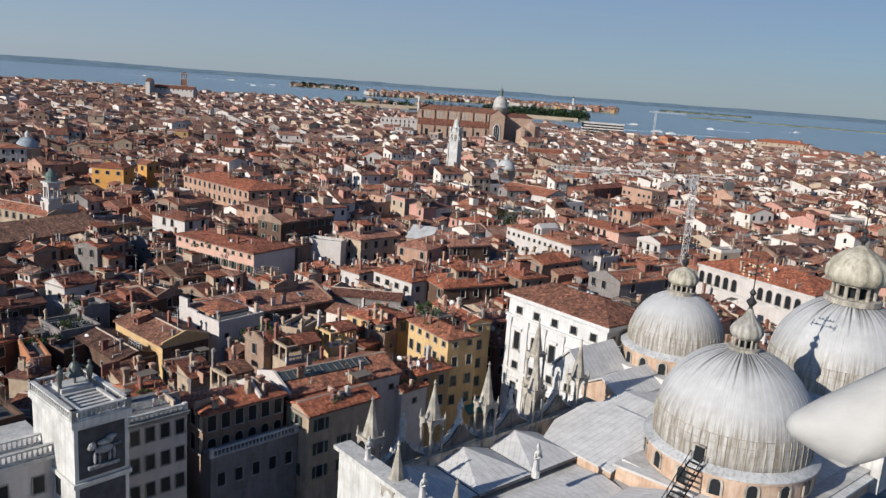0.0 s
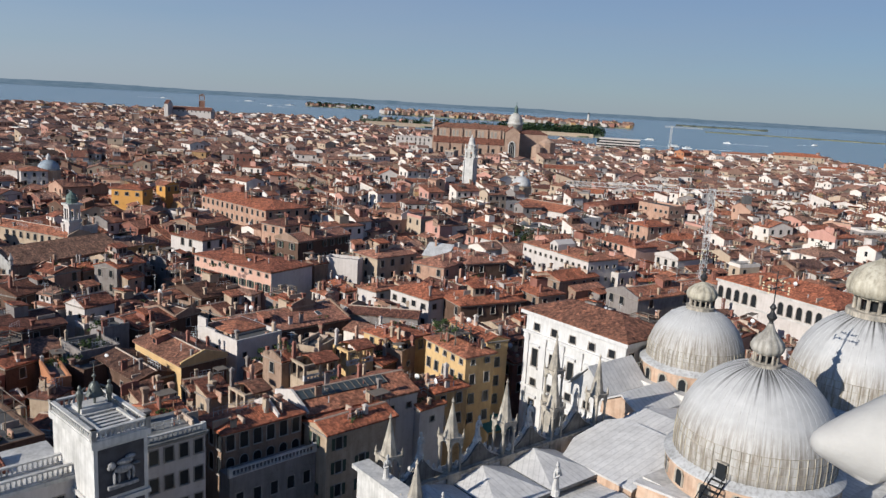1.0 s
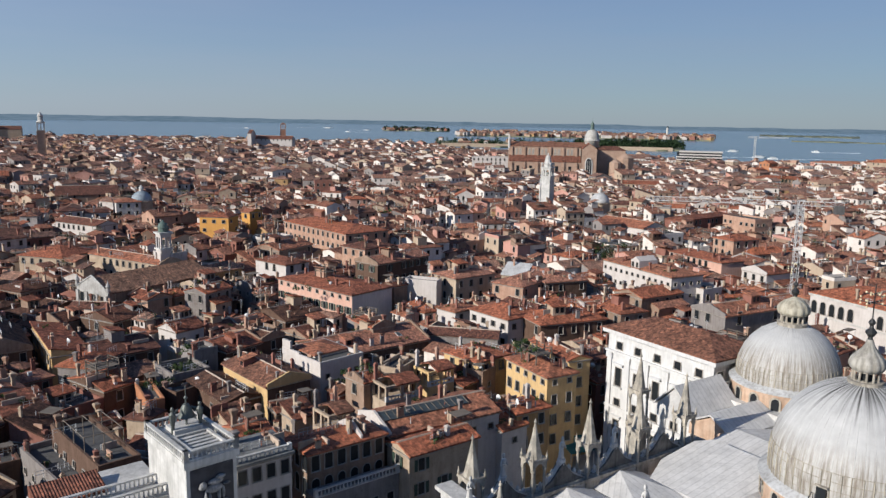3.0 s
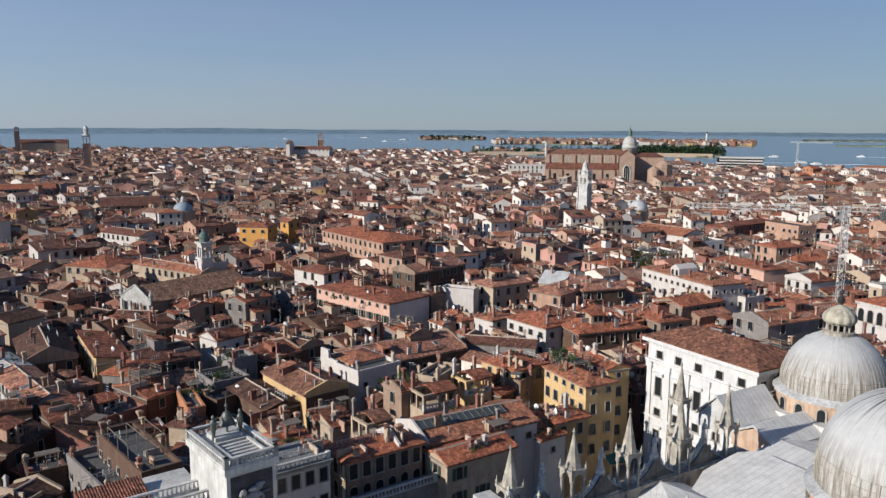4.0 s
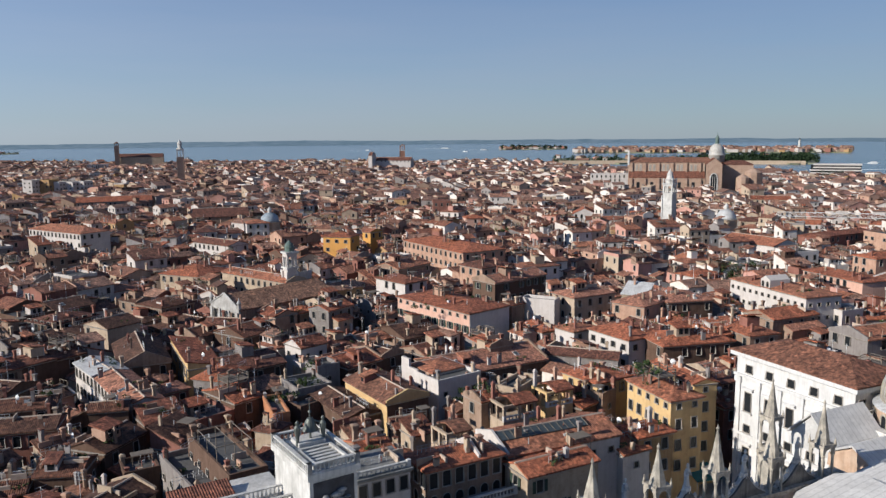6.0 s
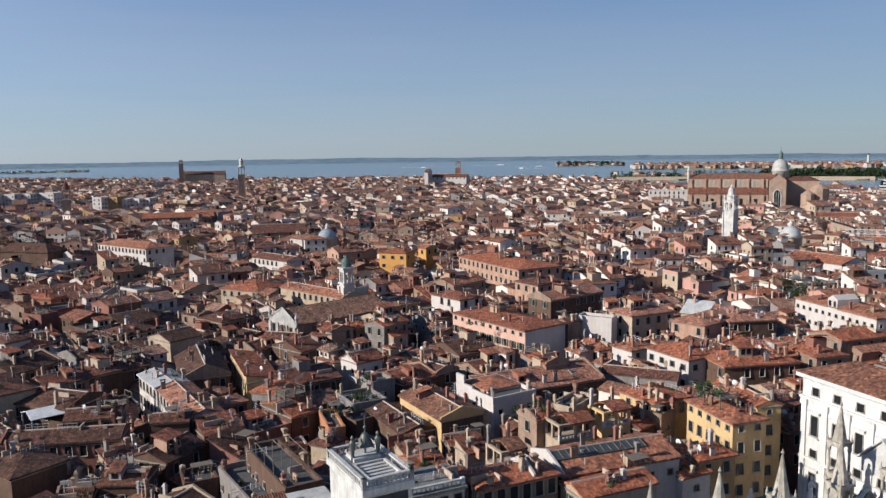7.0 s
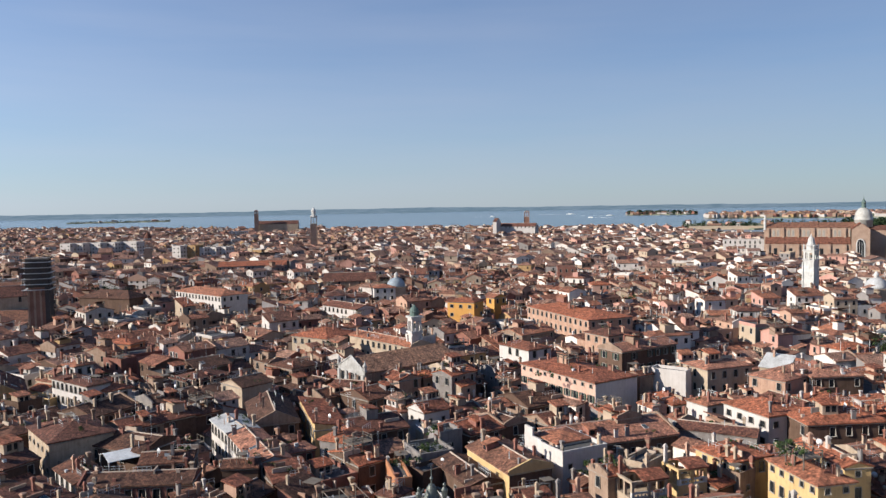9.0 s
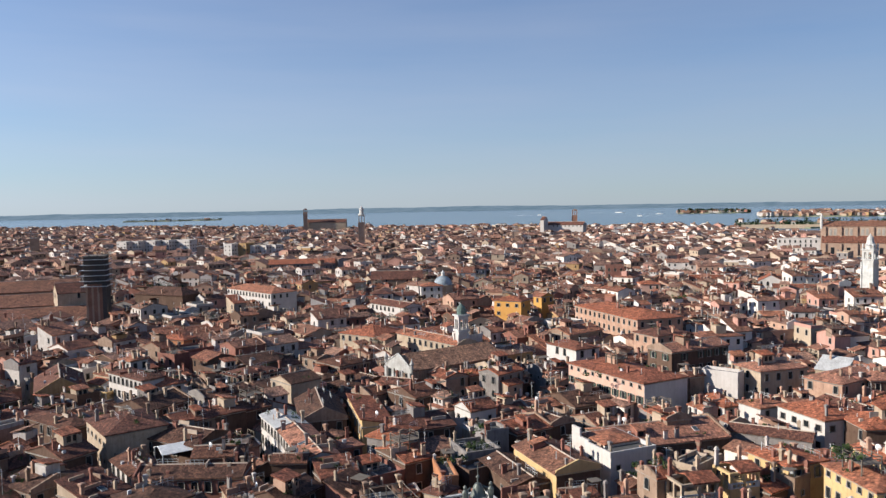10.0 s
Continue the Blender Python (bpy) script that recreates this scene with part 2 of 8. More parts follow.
LEADSEAM = lead_roofing()
BLUELEAD = leadwork("blue_grey_lead", (0.30, 0.345, 0.38), (0.20, 0.235, 0.26), 0)
RIBLEAD = leadwork("stained_lead_seam", (0.42, 0.375, 0.29), (0.22, 0.195, 0.15), 0)
BUFFSTONE = stone("buff_plaster_drum", (0.52, 0.38, 0.28), (0.40, 0.26, 0.175), 0.6, 0.85, 0.35)
BRICK = brickwork("old_brick", (0.31, 0.21, 0.155), (0.42, 0.30, 0.225), (0.66, 0.6, 0.56))
REDBRICK = brickwork("red_brick", (0.24, 0.125, 0.09), (0.32, 0.18, 0.13), (0.62, 0.55, 0.5))
SURROUND = stone("window_surround", (0.36, 0.32, 0.275), (0.25, 0.225, 0.195), 0.6, 0.8, 0.4)
MORTAR = plain("pale_mortar", (0.46, 0.36, 0.28), 0.9)
CHIMNEY = plaster("chimney_plaster", [CREAM, SAND, ROSE, WHITE, PEACH, GREY, CREAM, ROSE], False)
CHIMNEYS = plaster("chimney_plasters", [CREAM, SAND, ROSE, WHITE, PEACH, GREY, CREAM, ROSE], True)
GLASS, _nt, _b = material("window_glass", 0.2, spec=0.2)
_b.inputs["Base Color"].default_value = (0.018, 0.02, 0.022, 1)
SHUTTER = plain("dark_green_shutter", (0.035, 0.055, 0.04), 0.6)
BROWNWOOD = plain("brown_wood", (0.12, 0.07, 0.045), 0.7)
TIMBER = plain("weathered_timber", (0.17, 0.14, 0.11), 0.8)
STEEL = plain("painted_steel", (0.5, 0.5, 0.49), 0.45, 0.0)
IRON = plain("dark_iron", (0.05, 0.05, 0.05), 0.5, 0.5)
BRONZE = plain("dark_bronze", (0.13, 0.14, 0.125), 0.5, 0.4)
COPPER = plain("green_copper", (0.11, 0.155, 0.132), 0.6)
SOLAR = plain("slate_skylight", (0.06, 0.075, 0.08), 0.35)
FELT = plain("grey_roofing", (0.11, 0.107, 0.104), 0.9, spec=0.1)
CANVAS = plain("white_canvas", (0.75, 0.75, 0.73), 0.8)
NETTING = plain("dark_scaffold_netting", (0.085, 0.072, 0.066), 0.95, spec=0.05)
GILT = plain("worn_gilding", (0.72, 0.6, 0.38), 0.5, 0.2)
BARK = plain("bark", (0.10, 0.075, 0.05), 0.9)


def dome_lead():
    """Lead of the great domes: dark runs below the lantern, rusty stains low down; UV runs round the dome and up it."""
    m, nt, b = material("dome_lead", 0.6, 0.0, 0.35)
    pos = place(nt)
    uv = nt.nodes.new("ShaderNodeUVMap").outputs[0]
    sep = nt.nodes.new("ShaderNodeSeparateXYZ")
    nt.links.new(uv, sep.inputs[0])
    col = ramp(nt, noise_tex(nt, pos, 0.5, 6, 0.65), [(0.3, (0.365, 0.36, 0.35)), (0.65, (0.465, 0.458, 0.445))])
    along = math_node(nt, "FRACT", math_node(nt, "MULTIPLY", sep.outputs[0], 56 / 64))
    off = math_node(nt, "ABSOLUTE", math_node(nt, "SUBTRACT", along, 0.5))
    line = ramp(nt, off, [(0.12, (0.06, 0.055, 0.045)), (0.36, (1, 1, 1))])          # dark runs beside each seam
    reach = noise_tex(nt, scaled(nt, uv, 0.8, 0.0, 1), 1.0, 2, 0.6)
    rise = math_node(nt, "ADD", math_node(nt, "MULTIPLY", sep.outputs[1], 1 / 15.0), math_node(nt, "MULTIPLY", math_node(nt, "SUBTRACT", reach, 0.5), 1.0))
    high = ramp(nt, rise, [(0.55, (0.03, 0.03, 0.03)), (0.74, (0.3, 0.3, 0.3)), (0.9, (1, 1, 1))])
    col = mixed(nt, "MULTIPLY", high, col, line)
    spill = ramp(nt, noise_tex(nt, scaled(nt, uv, 1.1, 0.03, 1), 1.0, 3, 0.6), [(0.47, (0.10, 0.095, 0.085)), (0.56, (1, 1, 1))])   # dirty water off the lantern
    below = ramp(nt, rise, [(0.62, (0.0, 0.0, 0.0)), (0.86, (0.95, 0.95, 0.95))])
    col = mixed(nt, "MULTIPLY", below, col, spill)
    rust = ramp(nt, noise_tex(nt, scaled(nt, uv, 2.2, 0.22, 1), 1.0, 4, 0.7), [(0.38, (0.46, 0.39, 0.31)), (0.6, (1, 0.97, 0.92))])
    low = ramp(nt, math_node(nt, "MULTIPLY", sep.outputs[1], 1 / 15.0), [(0.22, (1.0, 1.0, 1.0)), (0.40, (0.1, 0.1, 0.1))])
    col = mixed(nt, "MULTIPLY", low, col, rust)
    nt.links.new(col, b.inputs["Base Color"])
    bump(nt, b, noise_tex(nt, pos, 1.2, 5), 0.35, 0.08)
    return m


DOMELEAD = dome_lead()


# ---- mesh helpers ----
class Shape:
    """Vertices, faces, material slots and UVs of one mesh, gathered face by face."""

    def __init__(self):
        self.v, self.f, self.k, self.uv = [], [], [], []
        self.at = None

    def put(self, pts):
        i = len(self.v)
        if self.at is None:
            self.v.extend(pts)
        else:
            c, s, x, y, z = self.at
            self.v.extend([(x + c * p[0] - s * p[1], y + s * p[0] + c * p[1], z + p[2]) for p in pts])
        return i

    def face(self, ids, k=0, uv=None):
        self.f.append(ids)
        self.k.append(k)
        self.uv.append(uv if uv else [(0.0, 0.0)] * len(ids))

    def quad(self, a, b, c, d, k=0, uv=None):
        i = self.put((a, b, c, d))
        self.face((i, i + 1, i + 2, i + 3), k, uv)

    def box(self, x0, y0, z0, x1, y1, z1, k=0, bottom=True):
        i = self.put([(x0, y0, z0), (x1, y0, z0), (x1, y1, z0), (x0, y1, z0), (x0, y0, z1), (x1, y0, z1), (x1, y1, z1), (x0, y1, z1)])
        u, v, h = x1 - x0, y1 - y0, z1 - z0
        for ids, su, sv in (((0, 1, 5, 4), u, h), ((1, 2, 6, 5), v, h), ((2, 3, 7, 6), u, h), ((3, 0, 4, 7), v, h), ((4, 5, 6, 7), u, v)):
            self.face([i + j for j in ids], k, [(0, 0), (su, 0), (su, sv), (0, sv)])
        if bottom:
            self.face([i + 3, i + 2, i + 1, i], k)

    def lathe(self, prof, n, cx=0.0, cy=0.0, k=0, turn=0.0, flute=0.0):
        """Turned body about a vertical axis from (radius, height) pairs; closed where the radius is 0 at an end."""
        rings, base = [], 0.0
        for r, z in prof:
            ring = []
            for j in range(n):
                a = turn + 2 * math.pi * j / n
                q = r * (1 + (flute if j % 2 else 0.0))
                ring.append((cx + q * math.cos(a), cy + q * math.sin(a), z))
            rings.append(self.put(ring))
        v = 0.0
        for (r0, z0), (r1, z1), a, b in zip(prof, prof[1:], rings, rings[1:]):
            dv = math.hypot(r1 - r0, z1 - z0)
            for j in range(n):
                t = (j + 1) % n
                u0, u1 = j * 1.0, j + 1.0
                self.face((a + j, a + t, b + t, b + j), k, [(u0, v), (u1, v), (u1, v + dv), (u0, v + dv)])
            v += dv
        self.face([rings[0] + j for j in reversed(range(n))], k)
        self.face([rings[-1] + j for j in range(n)], k)

    def extrude(self, prof, x0, x1, k=0, kend=None):
        """A closed (y, z) outline pushed from x0 to x1; UV runs along x and round the outline."""
        n = len(prof)
        a = self.put([(x0, y, z) for y, z in prof])
        b = self.put([(x1, y, z) for y, z in prof])
        v = 0.0
        for j in range(n):
            t = (j + 1) % n
            dv = math.hypot(prof[t][0] - prof[j][0], prof[t][1] - prof[j][1])
            self.face((a + j, b + j, b + t, a + t), k, [(x0, v), (x1, v), (x1, v + dv), (x0, v + dv)])
            v += dv
        kend = k if kend is None else kend
        self.face([a + j for j in range(n)], kend)
        self.face([b + j for j in reversed(range(n))], kend)

    def tube(self, a, b, r, n=6, k=0):
        a, b = Vector(a), Vector(b)
        q = (b - a).to_track_quat("Z", "Y").to_matrix()
        i = self.put([tuple(a + q @ Vector((r * math.cos(2 * math.pi * j / n), r * math.sin(2 * math.pi * j / n), 0))) for j in range(n)])
        o = self.put([tuple(b + q @ Vector((r * math.cos(2 * math.pi * j / n), r * math.sin(2 * math.pi * j / n), 0))) for j in range(n)])
        for j in range(n):
            t = (j + 1) % n
            self.face((i + j, i + t, o + t, o + j), k)
        self.face([i + j for j in reversed(range(n))], k)
        self.face([o + j for j in range(n)], k)

    def mesh(self, name, mats, smooth=False):
        me = bpy.data.meshes.new(name)
        me.from_pydata(self.v, [], self.f)
        for m in mats:
            me.materials.append(m)
        me.polygons.foreach_set("material_index", self.k)
        layer = me.uv_layers.new(name="UVMap")
        flat = [c for face in self.uv for p in face for c in p]
        layer.data.foreach_set("uv", flat)
        if smooth:
            me.polygons.foreach_set("use_smooth", [True] * len(self.f))
        me.update()
        return me


def part(name, shape, mats, parent, label="", smooth=False, at=None):
    me = shape if isinstance(shape, bpy.types.Mesh) else shape.mesh(name, mats, smooth)
    ob = new(name, me)
    ob.parent = parent
    if at is not None:
        ob.matrix_basis = at
    return tagged(ob, label)


def thing(name, label, category, m=None, group="", kind=""):
    ob = new(name)
    ob.empty_display_size = 0.5
    if m is not None:
        ob.matrix_basis = m
    return tagged(ob, label, category, group, kind)


def solid(name, shape, mats, label, category, m=None, group="", kind="", smooth=False):
    ob = new(name, shape.mesh(name, mats, smooth))
    if m is not None:
        ob.matrix_basis = m
    return tagged(ob, label, category, group, kind)


# ---- house geometry ----
LEAF = plain("foliage", (0.055, 0.085, 0.028), 0.8, vary=0.5, scale=0.8, spec=0.15)


def clumps(s, x, y, z, r, n, rng, size, flat=0.8, k=0):
    """Leaf clumps filling an uneven round crown."""
    for _ in range(n):
        v = Vector((rng.gauss(0, 1), rng.gauss(0, 1), rng.gauss(0, 1))).normalized() * (r * rng.uniform(0.55, 1.0) ** 0.7)
        p = Vector((x + v.x, y + v.y, z + v.z * flat))
        a = Vector((rng.gauss(0, 1), rng.gauss(0, 1), rng.gauss(0, 1))).normalized() * size * rng.uniform(0.6, 1.3)
        c = a.orthogonal().normalized() * size * rng.uniform(0.5, 1.1)
        q = a.cross(c).normalized() * size * 0.5
        i = s.put([tuple(p + a), tuple(p + c), tuple(p - a), tuple(p - c), tuple(p + q)])
        for j in range(4):
            s.face((i + j, i + (j + 1) % 4, i + 4), k)


def walls(s, w, d, h, roof, hr, k=0):
    """Outer walls of a house, with its gables. The ridge runs along x."""
    a, b = w / 2, d / 2
    i = s.put([(-a, -b, 0), (a, -b, 0), (a, b, 0), (-a, b, 0), (-a, -b, h), (a, -b, h), (a, b, h), (-a, b, h)])
    if roof == "gable":
        r = s.put([(-a, 0, h + hr), (a, 0, h + hr)])
        s.face((i, i + 1, i + 5, i + 4), k)
        s.face((i + 2, i + 3, i + 7, i + 6), k)
        s.face((i + 1, i + 2, i + 6, r + 1, i + 5), k)
        s.face((i + 3, i, i + 4, r, i + 7), k)
    elif roof == "shed":
        r = s.put([(a, b, h + hr), (-a, b, h + hr)])
        s.face((i, i + 1, i + 5, i + 4), k)
        s.face((i + 2, i + 3, i + 7, r + 1, r, i + 6), k)
        s.face((i + 1, i + 2, i + 6, r, i + 5), k)
        s.face((i + 3, i, i + 4, r + 1, i + 7), k)
    else:
        for ids in ((0, 1, 5, 4), (1, 2, 6, 5), (2, 3, 7, 6), (3, 0, 4, 7), (4, 5, 6, 7)):
            s.face([i + j for j in ids], k)


def roof_on(s, w, d, h, roof, pitch, k=0, over=0.4, t=0.22):
    """The tiled covering, as a thick shell above the walls. Returns the height of the ridge above the eave."""
    a, b = w / 2 + 0.18, d / 2 + over
    lo = h - over * pitch
    if roof == "gable":
        hr = pitch * d / 2
        s.extrude([(-b, lo), (0, h + hr), (b, lo), (b, lo + t), (0, h + hr + t), (-b, lo + t)], -a, a, k)
        return hr
    if roof == "shed":
        hr = pitch * d
        s.extrude([(-b, lo), (b, h + hr + over * pitch), (b, h + hr + over * pitch + t), (-b, lo + t)], -a, a, k)
        return hr
    if roof == "hip":
        a = w / 2 + over
        run = min(a, b)
        hr = pitch * run
        if w >= d:
            r0, r1 = (-(a - b), 0, h + hr), ((a - b), 0, h + hr)
        else:
            r0, r1 = (0, -(b - a), h + hr), (0, (b - a), h + hr)
        i = s.put([(-a, -b, h - 0.1), (a, -b, h - 0.1), (a, b, h - 0.1), (-a, b, h - 0.1), (-a, -b, h + t - 0.1), (a, -b, h + t - 0.1), (a, b, h + t - 0.1), (-a, b, h + t - 0.1), r0, r1])
        for ids in ((0, 1, 5, 4), (1, 2, 6, 5), (2, 3, 7, 6), (3, 0, 4, 7), (3, 2, 1, 0)):
            s.face([i + j for j in ids], k)
        sl = math.hypot(run, hr)
        if w >= d:
            g = a - b
            s.face((i + 4, i + 5, i + 9, i + 8), k, [(-a, 0), (a, 0), (g, sl), (-g, sl)])
            s.face((i + 6, i + 7, i + 8, i + 9), k, [(-a, 0), (a, 0), (g, sl), (-g, sl)])
            s.face((i + 5, i + 6, i + 9), k, [(-b, 0), (b, 0), (0, sl)])
            s.face((i + 7, i + 4, i + 8), k, [(-b, 0), (b, 0), (0, sl)])
        else:
            g = b - a
            s.face((i + 5, i + 6, i + 9, i + 8), k, [(-b, 0), (b, 0), (g, sl), (-g, sl)])
            s.face((i + 7, i + 4, i + 8, i + 9), k, [(-b, 0), (b, 0), (g, sl), (-g, sl)])
            s.face((i + 4, i + 5, i + 8), k, [(-a, 0), (a, 0), (0, sl)])
            s.face((i + 6, i + 7, i + 9), k, [(-a, 0), (a, 0), (0, sl)])
        return hr
    # flat: a parapet round a terrace, one closed ring
    a, b, q = w / 2 + 0.05, d / 2 + 0.05, 0.3
    o = [(-a, -b), (a, -b), (a, b), (-a, b)]
    n = [(-a + q, -b + q), (a - q, -b + q), (a - q, b - q), (-a + q, b - q)]
    i = s.put([(x, y, z) for z in (h - 0.15, h + 0.75) for x, y in o + n])
    for j in range(4):
        g = (j + 1) % 4
        s.face((i + j, i + g, i + 8 + g, i + 8 + j), k)
        s.face((i + 8 + j, i + 8 + g, i + 12 + g, i + 12 + j), k)
        s.face((i + 12 + j, i + 12 + g, i + 4 + g, i + 4 + j), k)
    return 0.0


def roof_height(w, d, h, roof, pitch, x, y):
    """Height of the roof's surface at a point of the plan."""
    if roof == "gable":
        return h + pitch * (d / 2 - abs(y))
    if roof == "shed":
        return h + pitch * (y + d / 2)
    if roof == "hip":
        return h + pitch * min(w / 2 - abs(x), d / 2 - abs(y))
    return h


def stack(s, x, y, z0, z1, r=0.34, kind=0, k=0, kcap=0):
    """A Venetian chimney: square shaft and a flared or capped head."""
    q = math.pi / 4
    if kind == 0:
        s.lathe([(r * 1.41, z0), (r * 1.41, z1 - 0.9), (r * 1.3, z1 - 0.85), (r * 2.3, z1 - 0.15), (r * 2.3, z1), (r * 1.2, z1 + 0.12)], 4, x, y, k, q)
    elif kind == 1:
        s.lathe([(r * 1.41, z0), (r * 1.41, z1 - 0.35), (r * 2.0, z1 - 0.33), (r * 2.0, z1 - 0.2), (r * 1.5, z1 - 0.18), (r * 1.5, z1), (r * 0.3, z1 + 0.25)], 4, x, y, k, q)
    else:
        s.box(x - r * 1.7, y - r * 0.8, z0, x + r * 1.7, y + r * 0.8, z1 - 0.5, k)
        for dx in (-r * 1.45, r * 1.45):
            s.box(x + dx - 0.09, y - r * 0.7, z1 - 0.5, x + dx + 0.09, y + r * 0.7, z1 - 0.1, k)
        s.box(x - r * 2.0, y - r * 1.1, z1 - 0.1, x + r * 2.0, y + r * 1.1, z1 + 0.05, kcap)


def ring_mesh(w, h, arched, sill, glazed=False):
    """The stone surround of a window, one closed frame with a deeper sill; it looks towards -y. glazed: with its pane in the same mesh."""
    s = Shape()
    a, q = w / 2, 0.1
    inner = [(-a, 0), (a, 0), (a, h)]
    outer = [(-a - q, -q), (a + q, -q), (a + q, h if arched else h + q)]
    if arched:
        for j in range(1, 6):
            t = math.pi * j / 6
            inner.append((a * math.cos(t), h + a * math.sin(t)))
            outer.append(((a + q) * math.cos(t), h + (a + q) * math.sin(t)))
    inner.append((-a, h))
    outer.append((-a - q, h if arched else h + q))
    n = len(inner)
    i0, o0 = s.put([(x, -0.09, z) for x, z in inner]), s.put([(x, -0.09, z) for x, z in outer])
    i1, o1 = s.put([(x, 0.02, z) for x, z in inner]), s.put([(x, 0.02, z) for x, z in outer])
    for j in range(n):
        t = (j + 1) % n
        s.face((o0 + j, o0 + t, i0 + t, i0 + j))
        s.face((i0 + j, i0 + t, i1 + t, i1 + j))
        s.face((o1 + j, o1 + t, o0 + t, o0 + j))
    if sill:
        for j in (0, 1):
            x = outer[j][0]
            s.v[o0 + j] = (x * 1.12, -0.2, -q)
    if glazed:
        g = s.put([(x, -0.02, z) for x, z in inner])
        s.face([g + j for j in range(n)], 1)
    return s.mesh("window", [SURROUND, GLASS])


def pane_mesh(w, h, arched):
    s = Shape()
    a = w / 2
    pts = [(-a, 0), (a, 0), (a, h)]
    if arched:
        pts += [(a * math.cos(math.pi * j / 6), h + a * math.sin(math.pi * j / 6)) for j in range(1, 6)]
    pts.append((-a, h))
    n = len(pts)
    i, o = s.put([(x, -0.02, z) for x, z in pts]), s.put([(x, 0.02, z) for x, z in pts])
    s.face([i + j for j in range(n)])
    for j in range(n):
        t = (j + 1) % n
        s.face((o + j, o + t, i + t, i + j))
    return s.mesh("pane", [GLASS])


def leaf_mesh(w, h, mat):
    s = Shape()
    s.box(-w / 4, -0.05, 0.02, w / 4, 0.0, h - 0.02)
    return s.mesh("shutter", [mat])


WINDOWS = {}
for key, w, h, shut, arched in (("plain", 0.95, 1.6, None, 0), ("green", 0.95, 1.6, SHUTTER, 0), ("brown", 0.95, 1.6, BROWNWOOD, 0), ("small", 0.75, 0.8, None, 0),
                                ("arched", 1.05, 1.7, None, 1), ("tall", 1.2, 2.9, None, 0), ("square", 1.15, 1.15, None, 0)):
    WINDOWS[key] = (ring_mesh(w, h, arched, True), pane_mesh(w, h, arched), leaf_mesh(w, h, shut) if shut else None, w, ring_mesh(w, h, arched, True, True))


def window(kind, parent, m):
    ring, pane, leaf, w, glazed = WINDOWS[kind]
    if (parent.parent or parent).matrix_basis.translation.xy.length > 150 and not leaf:
        return part("window", glazed, None, parent, at=m)      # too far off to tell the pane from its frame
    ob = part("window", ring, None, parent, at=m)
    part("pane", pane, None, ob)
    if leaf:
        for side in (-1, 1):
            part("shutter", leaf, None, ob, at=pose(side * (w * 0.75 + 0.16), -0.1, 0))
    return ob


STACKS = []
for kind in range(3):
    s = Shape()
    stack(s, 0, 0, -0.6, 2.4, 0.235, kind, 0, 1)
    STACKS.append(s.mesh("chimney", [CHIMNEY, ROOF["brown"]]))

DORMER = Shape()
DORMER.box(-0.8, -1.0, -0.5, 0.8, 1.4, 1.1, 0)
DORMER.box(-0.45, -1.03, 0.1, 0.45, -0.98, 0.85, 2)
DORMER.extrude([(-1.25, 0.95), (1.5, 1.5), (1.5, 1.68), (-1.25, 1.13)], -1.0, 1.0, 1)
DORMER = DORMER.mesh("dormer", [CHIMNEY, ROOF["clay"], GLASS])


ANTENNA = Shape()
ANTENNA.tube((0, 0, -0.2), (0, 0, 4.2), 0.035, 5)
for z, r in ((4.1, 0.7), (3.7, 0.55), (3.3, 0.8)):
    ANTENNA.tube((-r, 0, z), (r, 0, z), 0.02, 4)
ANTENNA.tube((0, -0.5, 3.9), (0, 0.6, 3.9), 0.02, 4)
ANTENNA = ANTENNA.mesh("antenna", [STEEL])
DISH = Shape()
DISH.tube((0, 0, -0.2), (0, 0, 1.1), 0.04, 5)
DISH.lathe([(0.05, -0.02), (0.3, 0.06), (0.46, 0.2), (0.44, 0.22), (0.28, 0.1), (0.02, 0.03)], 12)
_n = len(DISH.v) - 72
DISH.v[_n:] = [(p[0], -0.06 - p[2], 1.1 + p[1]) for p in DISH.v[_n:]]
DISH = DISH.mesh("satellite_dish", [CANVAS])
HUT = Shape()
HUT.box(-1.5, -1.2, -1.0, 1.5, 1.2, 2.1, 0)
HUT.box(-0.9, -1.24, 0.7, -0.1, -1.15, 1.8, 2)
HUT.box(0.3, -1.24, 0.7, 1.1, -1.15, 1.8, 2)
HUT.extrude([(-1.5, 2.0), (1.5, 2.6), (1.5, 2.78), (-1.5, 2.18)], -1.8, 1.8, 1)
HUT = HUT.mesh("roof_hut", [CHIMNEY, ROOF["clay"], GLASS])
SKYLIGHT = Shape()
SKYLIGHT.box(-0.5, -0.7, -0.1, 0.5, 0.7, 0.08, 0)
SKYLIGHT.box(-0.4, -0.6, 0.08, 0.4, 0.6, 0.1, 1)
SKYLIGHT = SKYLIGHT.mesh("skylight", [STEEL, SOLAR])


def slab(x0, y0, z0, x1, y1, z1, name, mat):
    s = Shape()
    s.box(x0, y0, z0, x1, y1, z1)
    return s.mesh(name, [mat])


DECK = slab(-2.1, -1.6, -0.12, 2.1, 1.6, 0.0, "deck", TIMBER)
POST = slab(-0.08, -0.08, -1.7, 0.08, 0.08, 1.05, "post", TIMBER)
RAILX = slab(-2.1, -0.04, 0.93, 2.1, 0.04, 1.02, "rail", TIMBER)
RAILY = slab(-0.04, -1.6, 0.93, 0.04, 1.6, 1.02, "rail", TIMBER)


